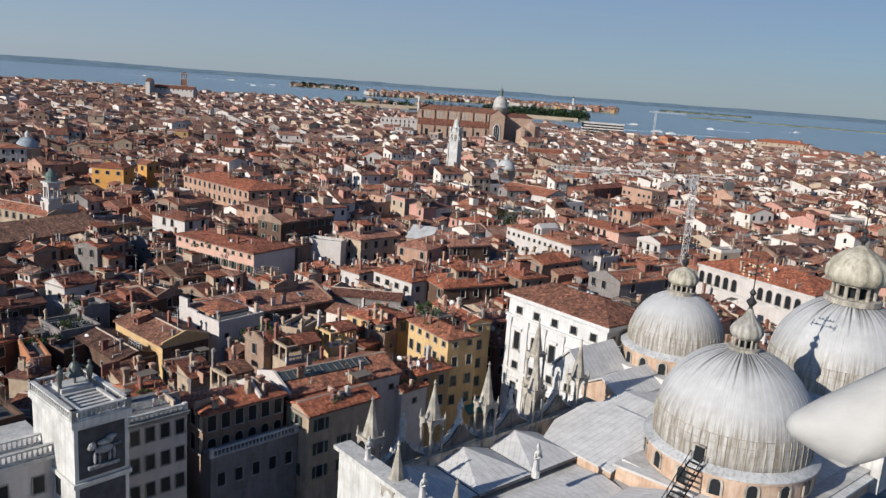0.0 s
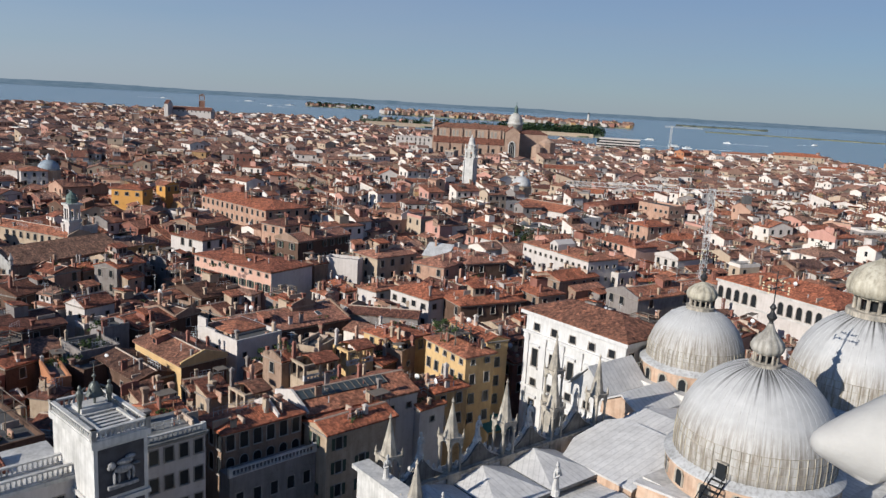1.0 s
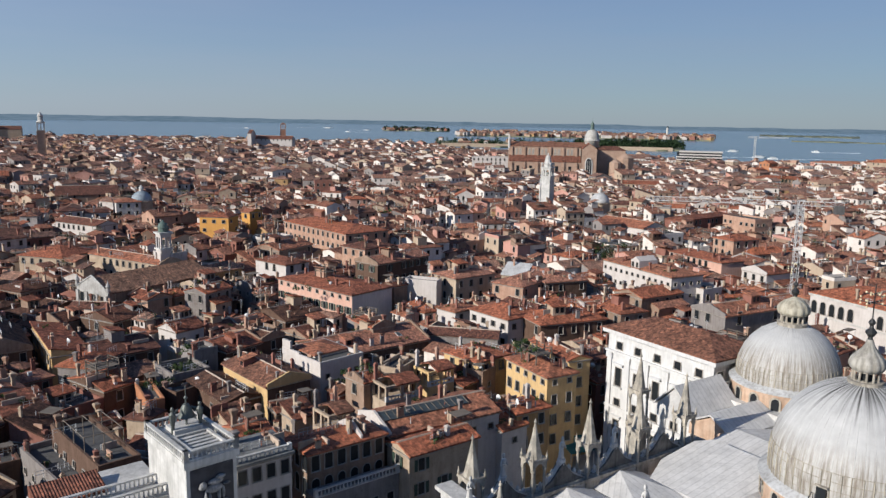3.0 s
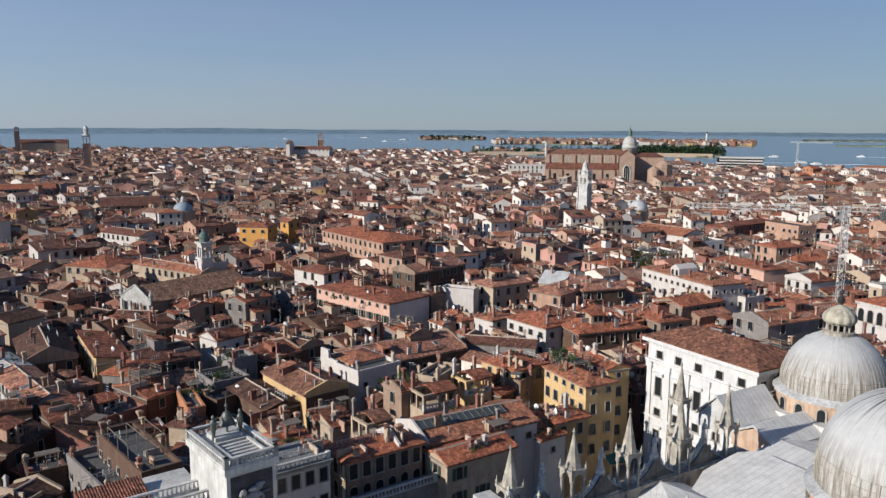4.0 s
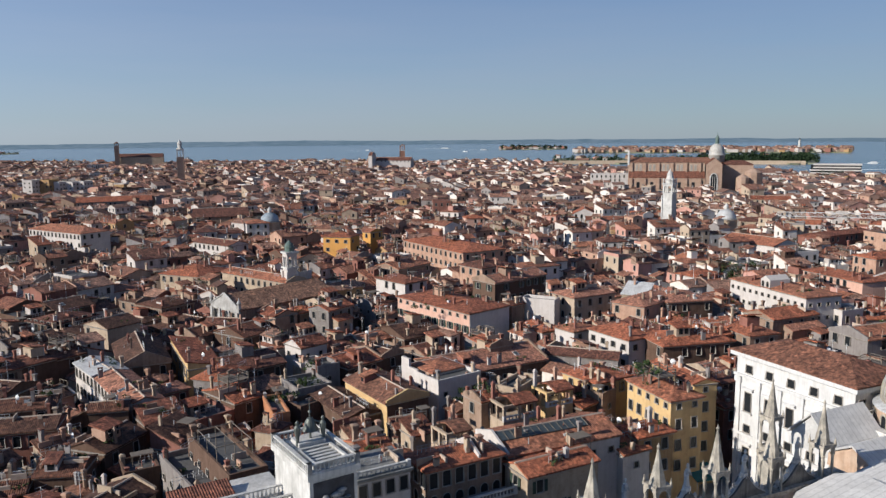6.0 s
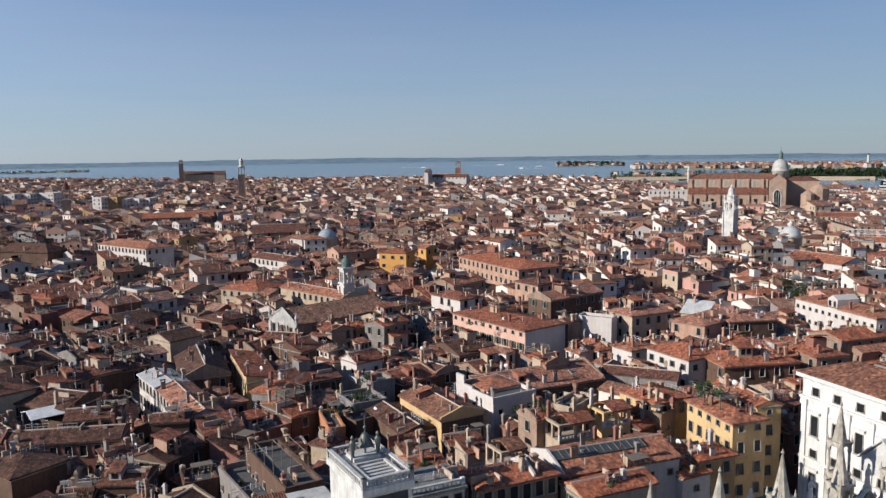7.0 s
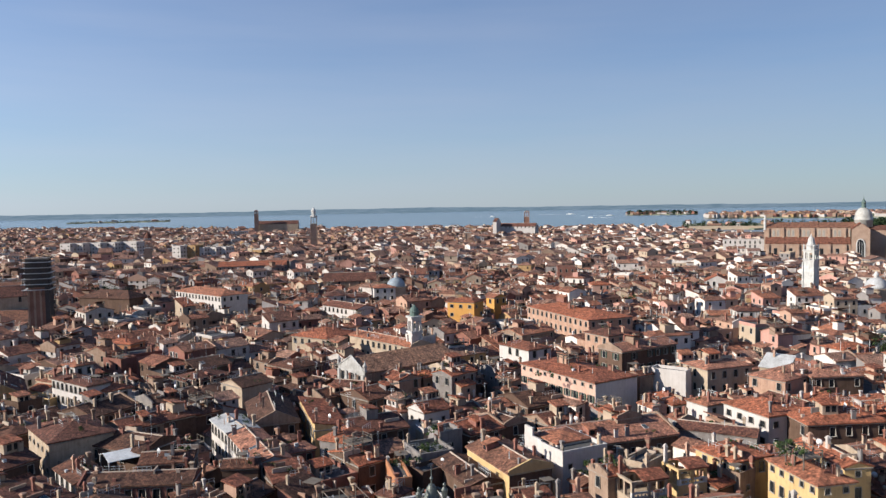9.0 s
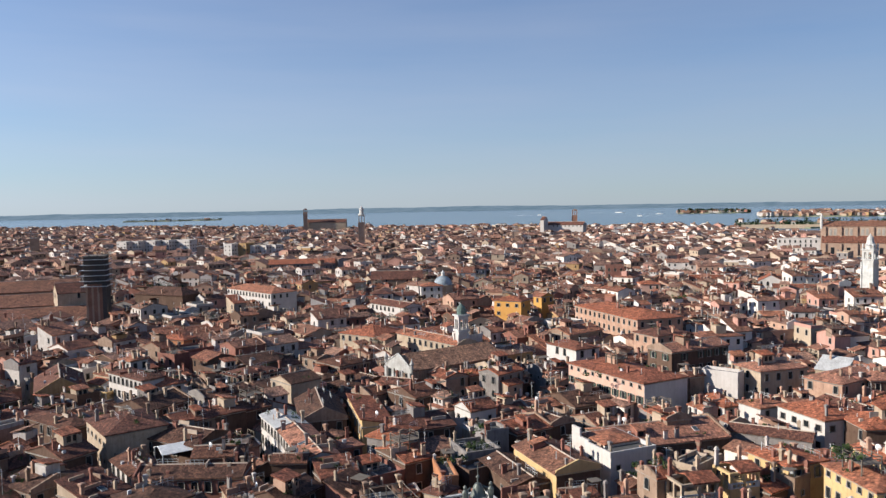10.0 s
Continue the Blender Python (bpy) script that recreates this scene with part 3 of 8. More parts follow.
def altana(parent, m):
    """A timber roof terrace on posts with rails."""
    ob = part("roof_terrace", DECK, None, parent, "weathered timber roof terrace with rails", at=m)
    for x in (-2.0, 0, 2.0):
        for y in (-1.5, 1.5):
            part("post", POST, None, ob, at=pose(x, y, 0))
    for y in (-1.5, 1.5):
        for z in (0, -0.42):
            part("rail", RAILX, None, ob, at=pose(0, y, z))
    for x in (-2.0, 2.0):
        for z in (0, -0.42):
            part("rail", RAILY, None, ob, at=pose(x, 0, z))


def fittings(s, rng, w, d, hh, roof, pitch):
    """The small stuff of an old roof: vent pipes, low walls, boxes, sheets, pots, a line of washing poles."""
    for _ in range(rng.randint(5, 9)):
        cx, cy = rng.uniform(-0.45, 0.45) * w, rng.uniform(-0.45, 0.45) * d
        z = roof_height(w, d, hh, roof, pitch, cx, cy) + (0.15 if roof != "flat" else 0.05)
        pick = rng.random()
        if pick < 0.3:
            s.tube((cx, cy, z - 0.3), (cx, cy, z + rng.uniform(0.5, 1.3)), 0.07, 5, rng.choice((1, 2)))
        elif pick < 0.5:                                   # low wall along or across the roof
            a, t = rng.uniform(0.6, 1.8), rng.uniform(0.35, 0.9)
            if rng.random() < 0.5:
                s.box(cx - a, cy - 0.11, z - 0.9, cx + a, cy + 0.11, z + t, rng.choice((2, 0)))
            else:
                s.box(cx - 0.11, cy - a, z - 0.9, cx + 0.11, cy + a, z + t, rng.choice((2, 0)))
        elif pick < 0.66:
            q = rng.uniform(0.2, 0.4)
            s.box(cx - q, cy - q * 0.7, z - 0.3, cx + q, cy + q * 0.7, z + rng.uniform(0.25, 0.6), rng.choice((1, 2, 2, 2, 0)))
        elif pick < 0.69:                                  # a sheet or awning on thin posts
            a, b, t = rng.uniform(0.7, 1.4), rng.uniform(0.6, 1.1), rng.uniform(1.3, 1.9)
            for px in (-a, a):
                for py in (-b, b):
                    s.tube((cx + px, cy + py, z - 0.5), (cx + px, cy + py, z + t), 0.035, 4, 4)
            s.box(cx - a - 0.1, cy - b - 0.1, z + t, cx + a + 0.1, cy + b + 0.1, z + t + 0.06, 4)
        elif pick < 0.86:
            for j in range(rng.randint(2, 4)):
                clumps(s, cx + rng.uniform(-0.9, 0.9), cy + rng.uniform(-0.5, 0.5), z + 0.3, rng.uniform(0.25, 0.45), 12, rng, 0.14, 0.8, 3)
        else:                                              # rail of thin poles
            a, n = rng.uniform(1.0, 2.0), 4
            for j in range(n + 1):
                s.tube((cx - a + 2 * a * j / n, cy, z - 0.4), (cx - a + 2 * a * j / n, cy, z + 0.95), 0.03, 4, 1)
            for t in (0.5, 0.93):
                s.tube((cx - a, cy, z + t), (cx + a, cy, z + t), 0.03, 4, 1)


TONE = {"white": "white", "cream": "cream", "pink": "pink", "ochre": "ochre", "grey": "grey", "peach": "peach", "rose": "faded red", "sand": "sand-coloured",
        "yellow": "bright yellow", "umber": "dark brown", "mixed": "weathered", "gold": "golden yellow", "orange": "orange"}
SHAPE_WORD = {"gable": "gabled", "hip": "hipped", "shed": "lean-to", "flat": "flat terrace"}
taken = []        # footprints: x, y, half width, half depth, cos, sin


def claim(x, y, w, d, rot):
    c, s = math.cos(radians(rot)), math.sin(radians(rot))
    taken.append((x, y, w / 2, d / 2, c, s))


def house(x, y, w, d, rot, h, roof="gable", wall="mixed", tile="clay", pitch=0.3, rows=2, stacks=2, win="plain", extra="", rng=None, faces="", roofmat=None, base=0.0, top="", gap=2.6):
    """One house with its walls, roof, windows and chimneys. faces names the sides that have windows (f, b, l, r; v: those towards the square)."""
    rng = rng or random.Random(int(abs(x * 37 + y * 91 + w * 7)))
    claim(x, y, w, d, rot)
    hr = {"gable": pitch * d / 2, "shed": pitch * d}.get(roof, 0.0)
    words = f"{TONE[wall]} plastered house with a {SHAPE_WORD[roof]} " + ("roof of clay tiles" if roof != "flat" else "roof")
    ob = thing("house", words, "house", pose(x, y, base, 0, 0, rot), "houses of the old town")
    s = Shape()
    walls(s, w, d, h - base, roof, hr)
    part("wall", s, [WALL[wall]], ob)
    s = Shape()
    roof_on(s, w, d, h - base, roof, pitch)
    part("roof", s, [roofmat or (ROOF[tile] if roof != "flat" else WALL[wall])], ob)
    if roof == "gable":
        s = Shape()
        zr = h - base + hr + 0.2
        s.extrude([(-0.17, zr - 0.06), (0.17, zr - 0.06), (0.09, zr + 0.11), (-0.09, zr + 0.11)], -w / 2 - 0.2, w / 2 + 0.2)
        part("ridge_tiles", s, [MORTAR], ob)
    if roof == "flat":
        s = Shape()
        s.box(-w / 2 + 0.25, -d / 2 + 0.25, h - base, w / 2 - 0.25, d / 2 - 0.25, h - base + 0.06)
        part("terrace_floor", s, [FELT], ob)
    hh = h - base
    if roof != "flat" and math.hypot(x, y) < 330:           # moulded eaves and a gutter
        s = Shape()
        ring = []
        for q, z in ((0.0, hh - 0.44), (0.12, hh - 0.38), (0.2, hh - 0.2), (0.2, hh - 0.14), (0.0, hh - 0.14)):
            ring.append(s.put([(-w / 2 - q, -d / 2 - q, z), (w / 2 + q, -d / 2 - q, z), (w / 2 + q, d / 2 + q, z), (-w / 2 - q, d / 2 + q, z)]))
        for a, b in zip(ring, ring[1:]):
            for j in range(4):
                s.face((a + j, a + (j + 1) % 4, b + (j + 1) % 4, b + j))
        part("cornice", s, [SURROUND], ob, "pale moulded eaves")
    if roof == "gable" and rng.random() < 0.4:               # a pale party wall standing above the tiles at one end
        s = Shape()
        q = rng.choice((-1, 1)) * (w / 2 + 0.02)
        s.extrude([(-d / 2 - 0.1, hh - 0.3), (d / 2 + 0.1, hh - 0.3), (d / 2 + 0.1, hh + 0.5), (0, hh + hr + 0.62), (-d / 2 - 0.1, hh + 0.5)], q - 0.17, q + 0.17)
        part("party_wall", s, [WALL[wall if wall != "umber" else "sand"]], ob, "gable wall standing above the tiles")
    sides = (("f", 0, -d / 2, w, 0), ("b", 0, d / 2, w, 180), ("l", -w / 2, 0, d, -90), ("r", w / 2, 0, d, 90))
    for key, sx, sy, span, turn in sides:
        a = radians(rot + turn - 90)
        facing = -(math.cos(a) * x + math.sin(a) * y) / math.hypot(x, y)
        if (faces not in ("", "v") and key not in faces) or (faces in ("", "v") and facing < 0.08):
            continue
        n = max(1, int((span - 0.8) / gap))
        for r in range(rows):
            z = hh - 2.3 - r * 3.2
            if z < 1.0:
                break
            kind = win
            if r == 0 and top:
                kind, z = top, hh - 1.4
            elif top:
                z += 0.9
            for j in range(n):
                if not faces and rng.random() < 0.25:
                    continue
                off = (j + 0.5) * span / n - span / 2
                c, q = math.cos(radians(turn)), math.sin(radians(turn))
                window(kind, ob, pose(sx + c * off, sy + q * off, z, 0, 0, turn))
    for _ in range(stacks + (1 if math.hypot(x, y) < 260 else 0)):
        cx, cy = rng.uniform(-0.46, 0.46) * w, rng.choice((-0.42, 0.42, 0.1, -0.2, 0.3)) * d
        if roof == "flat":
            cx, cy = rng.choice((-0.42, 0.42)) * w, rng.choice((-0.4, 0.4)) * d
        z = roof_height(w, d, hh, roof, pitch, cx, cy)
        k, q = rng.uniform(0.45, 1.0), rng.uniform(0.75, 1.2)
        part("chimney", rng.choice(STACKS), None, ob, at=pose(cx, cy, z, 0, 0, rng.choice((0, 90))) @ Matrix.Diagonal((q, q, k, 1)))
    if stacks and rng.random() < 0.14:
        cx, cy = rng.uniform(-0.4, 0.4) * w, rng.uniform(-0.35, 0.35) * d
        part("satellite_dish", DISH, None, ob, "white satellite dish on a short pole", at=pose(cx, cy, roof_height(w, d, hh, roof, pitch, cx, cy), 0, 0, rng.uniform(100, 170) - rot))
    if stacks and math.hypot(x, y) < 240:
        s = Shape()
        fittings(s, rng, w, d, hh, roof, pitch)
        tagged(part("roof_clutter", s, [MORTAR, STEEL, CHIMNEYS, LEAF, TIMBER, CANVAS], ob, "vent pipes, low walls, tanks and awnings on the roof"), kind="stuff")
    if "n" in extra:
        cx, cy = rng.uniform(-0.4, 0.4) * w, rng.uniform(-0.1, 0.1) * d
        part("antenna", ANTENNA, None, ob, at=pose(cx, cy, roof_height(w, d, hh, roof, pitch, cx, cy), 0, 0, rng.uniform(0, 180)))
    for side in extra:
        if side in "1234":                              # a lower lean-to built against one wall
            sx, sy, span, turn = {"1": (0, -d / 2, w, 0), "2": (0, d / 2, w, 180), "3": (-w / 2, 0, d, -90), "4": (w / 2, 0, d, 90)}[side]
            aw, ad, ah = span * rng.uniform(0.4, 0.75), rng.uniform(1.8, 3.2), hh - rng.uniform(2.2, 4.5)
            off = rng.uniform(-0.5, 0.5) * (span - aw)
            s = Shape()
            s.extrude([(-ad, 0), (0, 0), (0, ah + ad * 0.35), (-ad, ah)], off - aw / 2, off + aw / 2)
            annex = part("annex", s, [WALL[rng.choice((wall, wall, "sand", "cream", "white"))]], ob, "lower plastered annex with a lean-to roof", at=pose(sx, sy, 0, 0, 0, turn))
            s = Shape()
            s.extrude([(-ad - 0.3, ah - 0.1), (0, ah + ad * 0.35), (0, ah + ad * 0.35 + 0.2), (-ad - 0.3, ah + 0.1)], off - aw / 2 - 0.15, off + aw / 2 + 0.15)
            part("annex_roof", s, [ROOF[rng.choice(("clay", "brown", "pale", "red"))]], annex)
            window("small", annex, pose(off, -ad, ah - 1.6))
    if "h" in extra and min(w, d) > 5:
        cx, cy = rng.uniform(-0.2, 0.2) * w, rng.uniform(-0.15, 0.15) * d
        part("roof_hut", HUT, None, ob, "small tiled room built on the roof", at=pose(cx, cy, roof_height(w, d, hh, roof, pitch, cx, cy) - 0.4, 0, 0, rng.choice((0, 90))))
    if "s" in extra and roof in ("gable", "shed"):
        cx, cy = rng.uniform(-0.3, 0.3) * w, -d * 0.27
        part("skylight", SKYLIGHT, None, ob, at=pose(cx, cy, roof_height(w, d, hh, roof, pitch, cx, cy) + 0.23, math.degrees(math.atan(pitch))))
    if "d" in extra and roof in ("gable", "shed"):
        cx, cy = rng.uniform(-0.25, 0.25) * w, -d * 0.24
        part("dormer", DORMER, None, ob, at=pose(cx, cy, roof_height(w, d, hh, roof, pitch, cx, cy)))
    if "a" in extra:
        cx, cy = rng.uniform(-0.2, 0.2) * w, rng.uniform(-0.15, 0.15) * d
        altana(ob, pose(cx, cy, roof_height(w, d, hh, roof, pitch, cx, cy) + 1.4))
    return ob


# ---- water, town ground, far shores ----
def polar(az, dist):
    """A point of the plan: degrees to the left of +y, metres from the bell tower."""
    return -dist * math.sin(radians(az)), dist * math.cos(radians(az))


WATER, nt, b = material("lagoon_water", 0.22, spec=0.5)
pos = place(nt)
col = ramp(nt, noise_tex(nt, scaled(nt, pos, 1, 1, 1), 0.0022, 5), [(0.38, (0.125, 0.185, 0.20)), (0.62, (0.19, 0.24, 0.25))])
nt.links.new(col, b.inputs["Base Color"])
bump(nt, b, noise_tex(nt, pos, 0.35, 6, 0.7), 0.6, 0.5)
s = Shape()
n = 96
ids = s.put([(4985 * math.cos(2 * math.pi * j / n), 4985 * math.sin(2 * math.pi * j / n), -0.9) for j in range(n)])
s.face([ids + j for j in range(n)])
solid("water", s, [WATER], "calm blue-green lagoon water", "water", kind="structure")

COAST = [(75, 2300), (60, 2150), (50, 1900), (44, 1700), (38, 1520), (31, 1420), (24, 1370), (17, 1310), (11, 1300), (7, 1180), (3, 1010), (-3, 960), (-9, 940), (-14, 905), (-18, 900), (-21, 930), (-24, 980), (-28, 890), (-33, 840), (-45, 800), (-75, 420), (-110, 160), (-160, 140), (-200, 160), (-230, 400), (-260, 1500), (-285, 2300)]


def coast(az):
    pts = sorted(COAST)
    if az <= pts[0][0] or az >= pts[-1][0]:
        return 300.0
    for (a0, d0), (a1, d1) in zip(pts, pts[1:]):
        if a0 <= az <= a1:
            return d0 + (d1 - d0) * (az - a0) / (a1 - a0)


def land(name, outline, z, mats, label, category):
    s = Shape()
    i = s.put([(x, y, z) for x, y in outline])
    o = s.put([(x, y, -1.5) for x, y in outline])
    n = len(outline)
    s.face([i + j for j in range(n)])
    for j in range(n):
        t = (j + 1) % n
        s.face((i + j, o + j, o + t, i + t), 1)
    return solid(name, s, mats, label, category, kind="structure")


rng = random.Random(4)
outline = [polar(a, coast(a) + rng.uniform(-14, 14) if -285 < a < 75 else 2300) for a in np.arange(-284, 75, 1.6)]
land("ground", outline[::-1], 0.0, [PAVING, OLDSTONE], "grey stone paving of the old town", "ground")

# the mainland beyond the lagoon, a low strip at the edge of sight, its haze painted as glow
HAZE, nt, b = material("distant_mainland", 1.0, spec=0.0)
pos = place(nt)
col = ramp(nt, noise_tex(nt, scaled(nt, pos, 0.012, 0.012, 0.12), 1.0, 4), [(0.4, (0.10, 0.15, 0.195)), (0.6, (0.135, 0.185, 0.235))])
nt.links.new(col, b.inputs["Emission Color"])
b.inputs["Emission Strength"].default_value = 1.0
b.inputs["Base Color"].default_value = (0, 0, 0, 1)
rng = random.Random(9)
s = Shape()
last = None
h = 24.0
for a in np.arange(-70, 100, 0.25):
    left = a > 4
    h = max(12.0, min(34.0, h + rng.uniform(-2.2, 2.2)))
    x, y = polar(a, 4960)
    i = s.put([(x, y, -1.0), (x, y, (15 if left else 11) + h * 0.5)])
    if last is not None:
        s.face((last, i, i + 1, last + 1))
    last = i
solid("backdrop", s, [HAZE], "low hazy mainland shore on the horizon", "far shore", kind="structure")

DARKLEAF = plain("dark_evergreen", (0.03, 0.05, 0.022), 0.85, vary=0.4, scale=0.5, spec=0.1)
ISLE = stone("island_soil", (0.20, 0.20, 0.13), (0.10, 0.11, 0.06), 0.02, 0.9, 0.1)


def tree(x, y, h, r, seed=1, leaf=None, z0=0.0):
    rng = random.Random(seed)
    ob = thing("tree", "leafy green tree standing between the houses", "tree", pose(x, y, z0), "trees of the town")
    s = Shape()
    s.lathe([(0.3, 0), (0.22, h * 0.35), (0.12, h * 0.7)], 7)
    for j in range(5):
        a = 2 * math.pi * j / 5 + rng.uniform(-0.3, 0.3)
        s.tube((0, 0, h * rng.uniform(0.3, 0.5)), (r * 0.6 * math.cos(a), r * 0.6 * math.sin(a), h * rng.uniform(0.6, 0.85)), 0.08, 5)
    part("trunk", s, [BARK], ob)
    s = Shape()
    for j in range(9):
        a, q = rng.uniform(0, 6.28), rng.uniform(0.1, 0.7) * r
        clumps(s, q * math.cos(a), q * math.sin(a), h * rng.uniform(0.55, 0.95), r * rng.uniform(0.35, 0.55), 60, rng, 0.28)
    part("crown", s, [leaf or LEAF], ob)
    return ob


def island(name, label, az0, az1, d0, d1, seed, houses, green, hmax=9.0, tall=15.0):
    """A low island: its soil, a scatter of houses and a belt of trees."""
    rng = random.Random(seed)
    near = [polar(a, d0 + rng.uniform(-25, 25)) for a in np.linspace(az0, az1, 14)]
    far = [polar(a, d1 + rng.uniform(-40, 40)) for a in np.linspace(az1, az0, 14)]
    land("ground", (near + far), 1.2, [ISLE, ISLE], label, "island")
    s = Shape()
    for _ in range(houses):
        a, d = rng.uniform(az0, az1), d0 + (d1 - d0) * rng.random() ** 1.6
        x, y = polar(a, d)
        w, dd, h, t = rng.uniform(9, 24), rng.uniform(8, 13), rng.uniform(5, hmax), rng.uniform(0, math.pi)
        s.at = (math.cos(t), math.sin(t), x, y, 1.2)
        walls(s, w, dd, h, "gable", 0.36 * dd / 2, 0)
        roof_on(s, w, dd, h, "gable", 0.36, 1)
    s.at = None
    if houses:
        solid(name + "_houses", s, [WALL["many"], ROOF["hazed_many"]], "small houses with red roofs on a low island", "houses", kind="stuff")
    s = Shape()
    for _ in range(green):
        a, d = rng.uniform(az0, az1), d0 + (d1 - d0) * rng.random()
        x, y = polar(a, d)
        h = rng.uniform(0.5, 1.0) * tall
        clumps(s, x, y, 1.2 + h * 0.5, h * 0.55, 14, rng, h * 0.22, 1.0)
    if green:
        solid(name + "_trees", s, [DARKLEAF], "dark trees on a low island", "trees", kind="stuff")
    return rng


island("cemetery_island", "low walled island in the lagoon", 7.0, -3.2, 1490, 1800, 5, 10, 120, 7, 9)
island("cypress_island", "wooded end of the walled island in the lagoon", -3.2, -10.6, 1490, 1800, 15, 4, 300, 7, 14)
island("glass_island", "long inhabited island in the lagoon", 5.5, -12.5, 2300, 2900, 6, 420, 120, 10, 10)
island("small_island", "small wooded island in the lagoon", 10.8, 6.0, 2900, 3200, 7, 40, 110, 7)
island("marsh_island", "flat island far out in the lagoon", -15.5, -21.5, 3300, 3600, 8, 0, 60, 9, 5)
island("sandbank_island", "flat island far out in the lagoon", -17.5, -30, 2500, 2560, 10, 0, 12, 9, 4)
island("outer_island", "flat island far out in the lagoon", 50, 43.5, 3300, 3500, 11, 4, 90, 5, 6)

# white wall of the cemetery island
s = Shape()
last = None
for a in np.arange(6.6, -10.2, -0.5):
    x, y = polar(a, 1486)
    i = s.put([(x, y, -1), (x, y, 5.5)])
    if last is not None:
        s.face((last, i, i + 1, last + 1))
    last = i
solid("island_wall", s, [WALL["cream"]], "long pale brick wall round the cemetery island", "wall", kind="structure")

# lighthouse on the glass island, and a church tower there
ob = thing("lighthouse", "white stone lighthouse with two dark bands", "lighthouse", pose(*polar(-9.45, 2620), 1.2))
s = Shape()
s.lathe([(4.2, 0), (4.0, 3), (3.4, 22), (3.2, 30)], 16)
part("shaft", s, [MARBLE], ob)
s = Shape()
s.lathe([(4.0, 30), (4.0, 31), (1.8, 31), (1.8, 34), (0.1, 36)], 12)
part("lantern", s, [IRON], ob, "dark lantern room")

# boats with wakes
FOAM = plain("white_foam", (0.7, 0.73, 0.75), 0.7)


def boat(az, dist, length, turn, wake):
    x, y = polar(az, dist)
    ob = thing("boat", "small white motor boat out on the lagoon", "boat", pose(x, y, -0.9, 0, 0, turn), "boats on the lagoon")
    s = Shape()
    w = length * 0.16
    i = s.put([(-length / 2, -w, 0), (length * 0.25, -w, 0), (length / 2, 0, 0.3), (length * 0.25, w, 0), (-length / 2, w, 0),
               (-length / 2, -w, 1.4), (length * 0.25, -w, 1.5), (length / 2, 0, 2.0), (length * 0.25, w, 1.5), (-length / 2, w, 1.4)])
    for j in range(5):
        t = (j + 1) % 5
        s.face((i + j, i + t, i + 5 + t, i + 5 + j))
    s.face([i + 5 + j for j in range(5)])
    part("hull", s, [CANVAS], ob)
    s = Shape()
    s.box(-length * 0.3, -w * 0.7, 1.4, length * 0.15, w * 0.7, 3.4)
    part("cabin", s, [STEEL], ob)
    if wake:
        s = Shape()
        rng = random.Random(int(dist))
        for j in range(14):
            u = -length / 2 - wake * j / 14
            q = 0.8 + 0.06 * wake * j / 14
            s.box(u - wake / 16, -q * rng.uniform(0.4, 1), -0.05, u, q * rng.uniform(0.4, 1), 0.12)
        solid("wake", s, [FOAM], "white foam wake behind a boat", "wake", pose(x, y, -0.9, 0, 0, turn), kind="stuff")
    return ob


for az, dist, length, turn, wake in ((-15.6, 1330, 22, 10, 90), (-16.4, 1290, 16, 190, 70), (-13.9, 1560, 20, 5, 60), (-19, 1650, 14, 170, 70), (14.8, 3300, 40, 3, 120), (12.0, 2900, 30, 10, 90), (13.4, 2600, 16, 182, 60), (20.5, 3000, 20, 5, 80), (-24.5, 1900, 16, 20, 40)):
    boat(az, dist, length, turn, wake)

tree(-168, 108, 11, 5.5, 3)
tree(23.5, 252, 15.5, 6.0, 5)
tree(30.5, 262, 14, 5.0, 9)
tree(-59, 126, 12.5, 3.0, 6)
tree(-55, 121, 12.0, 2.2, 8)
for j, (az, d) in enumerate(((-11.9, 880), (-12.3, 886), (-11.5, 884), (-11.0, 885), (-7.0, 905), (-8.2, 700), (-8.8, 706), (-3.0, 930), (-17.0, 610), (-22.5, 420), (-21.6, 560))):
    tree(*polar(az, d), 15, 9, 20 + j, DARKLEAF)


# ---- the basilica ----
BAS = pose(32.7, 73.7, 0, 0, 0, 40)
basilica = thing("basilica", "large old basilica with lead domes, pinnacles and pale marble front", "church", BAS)


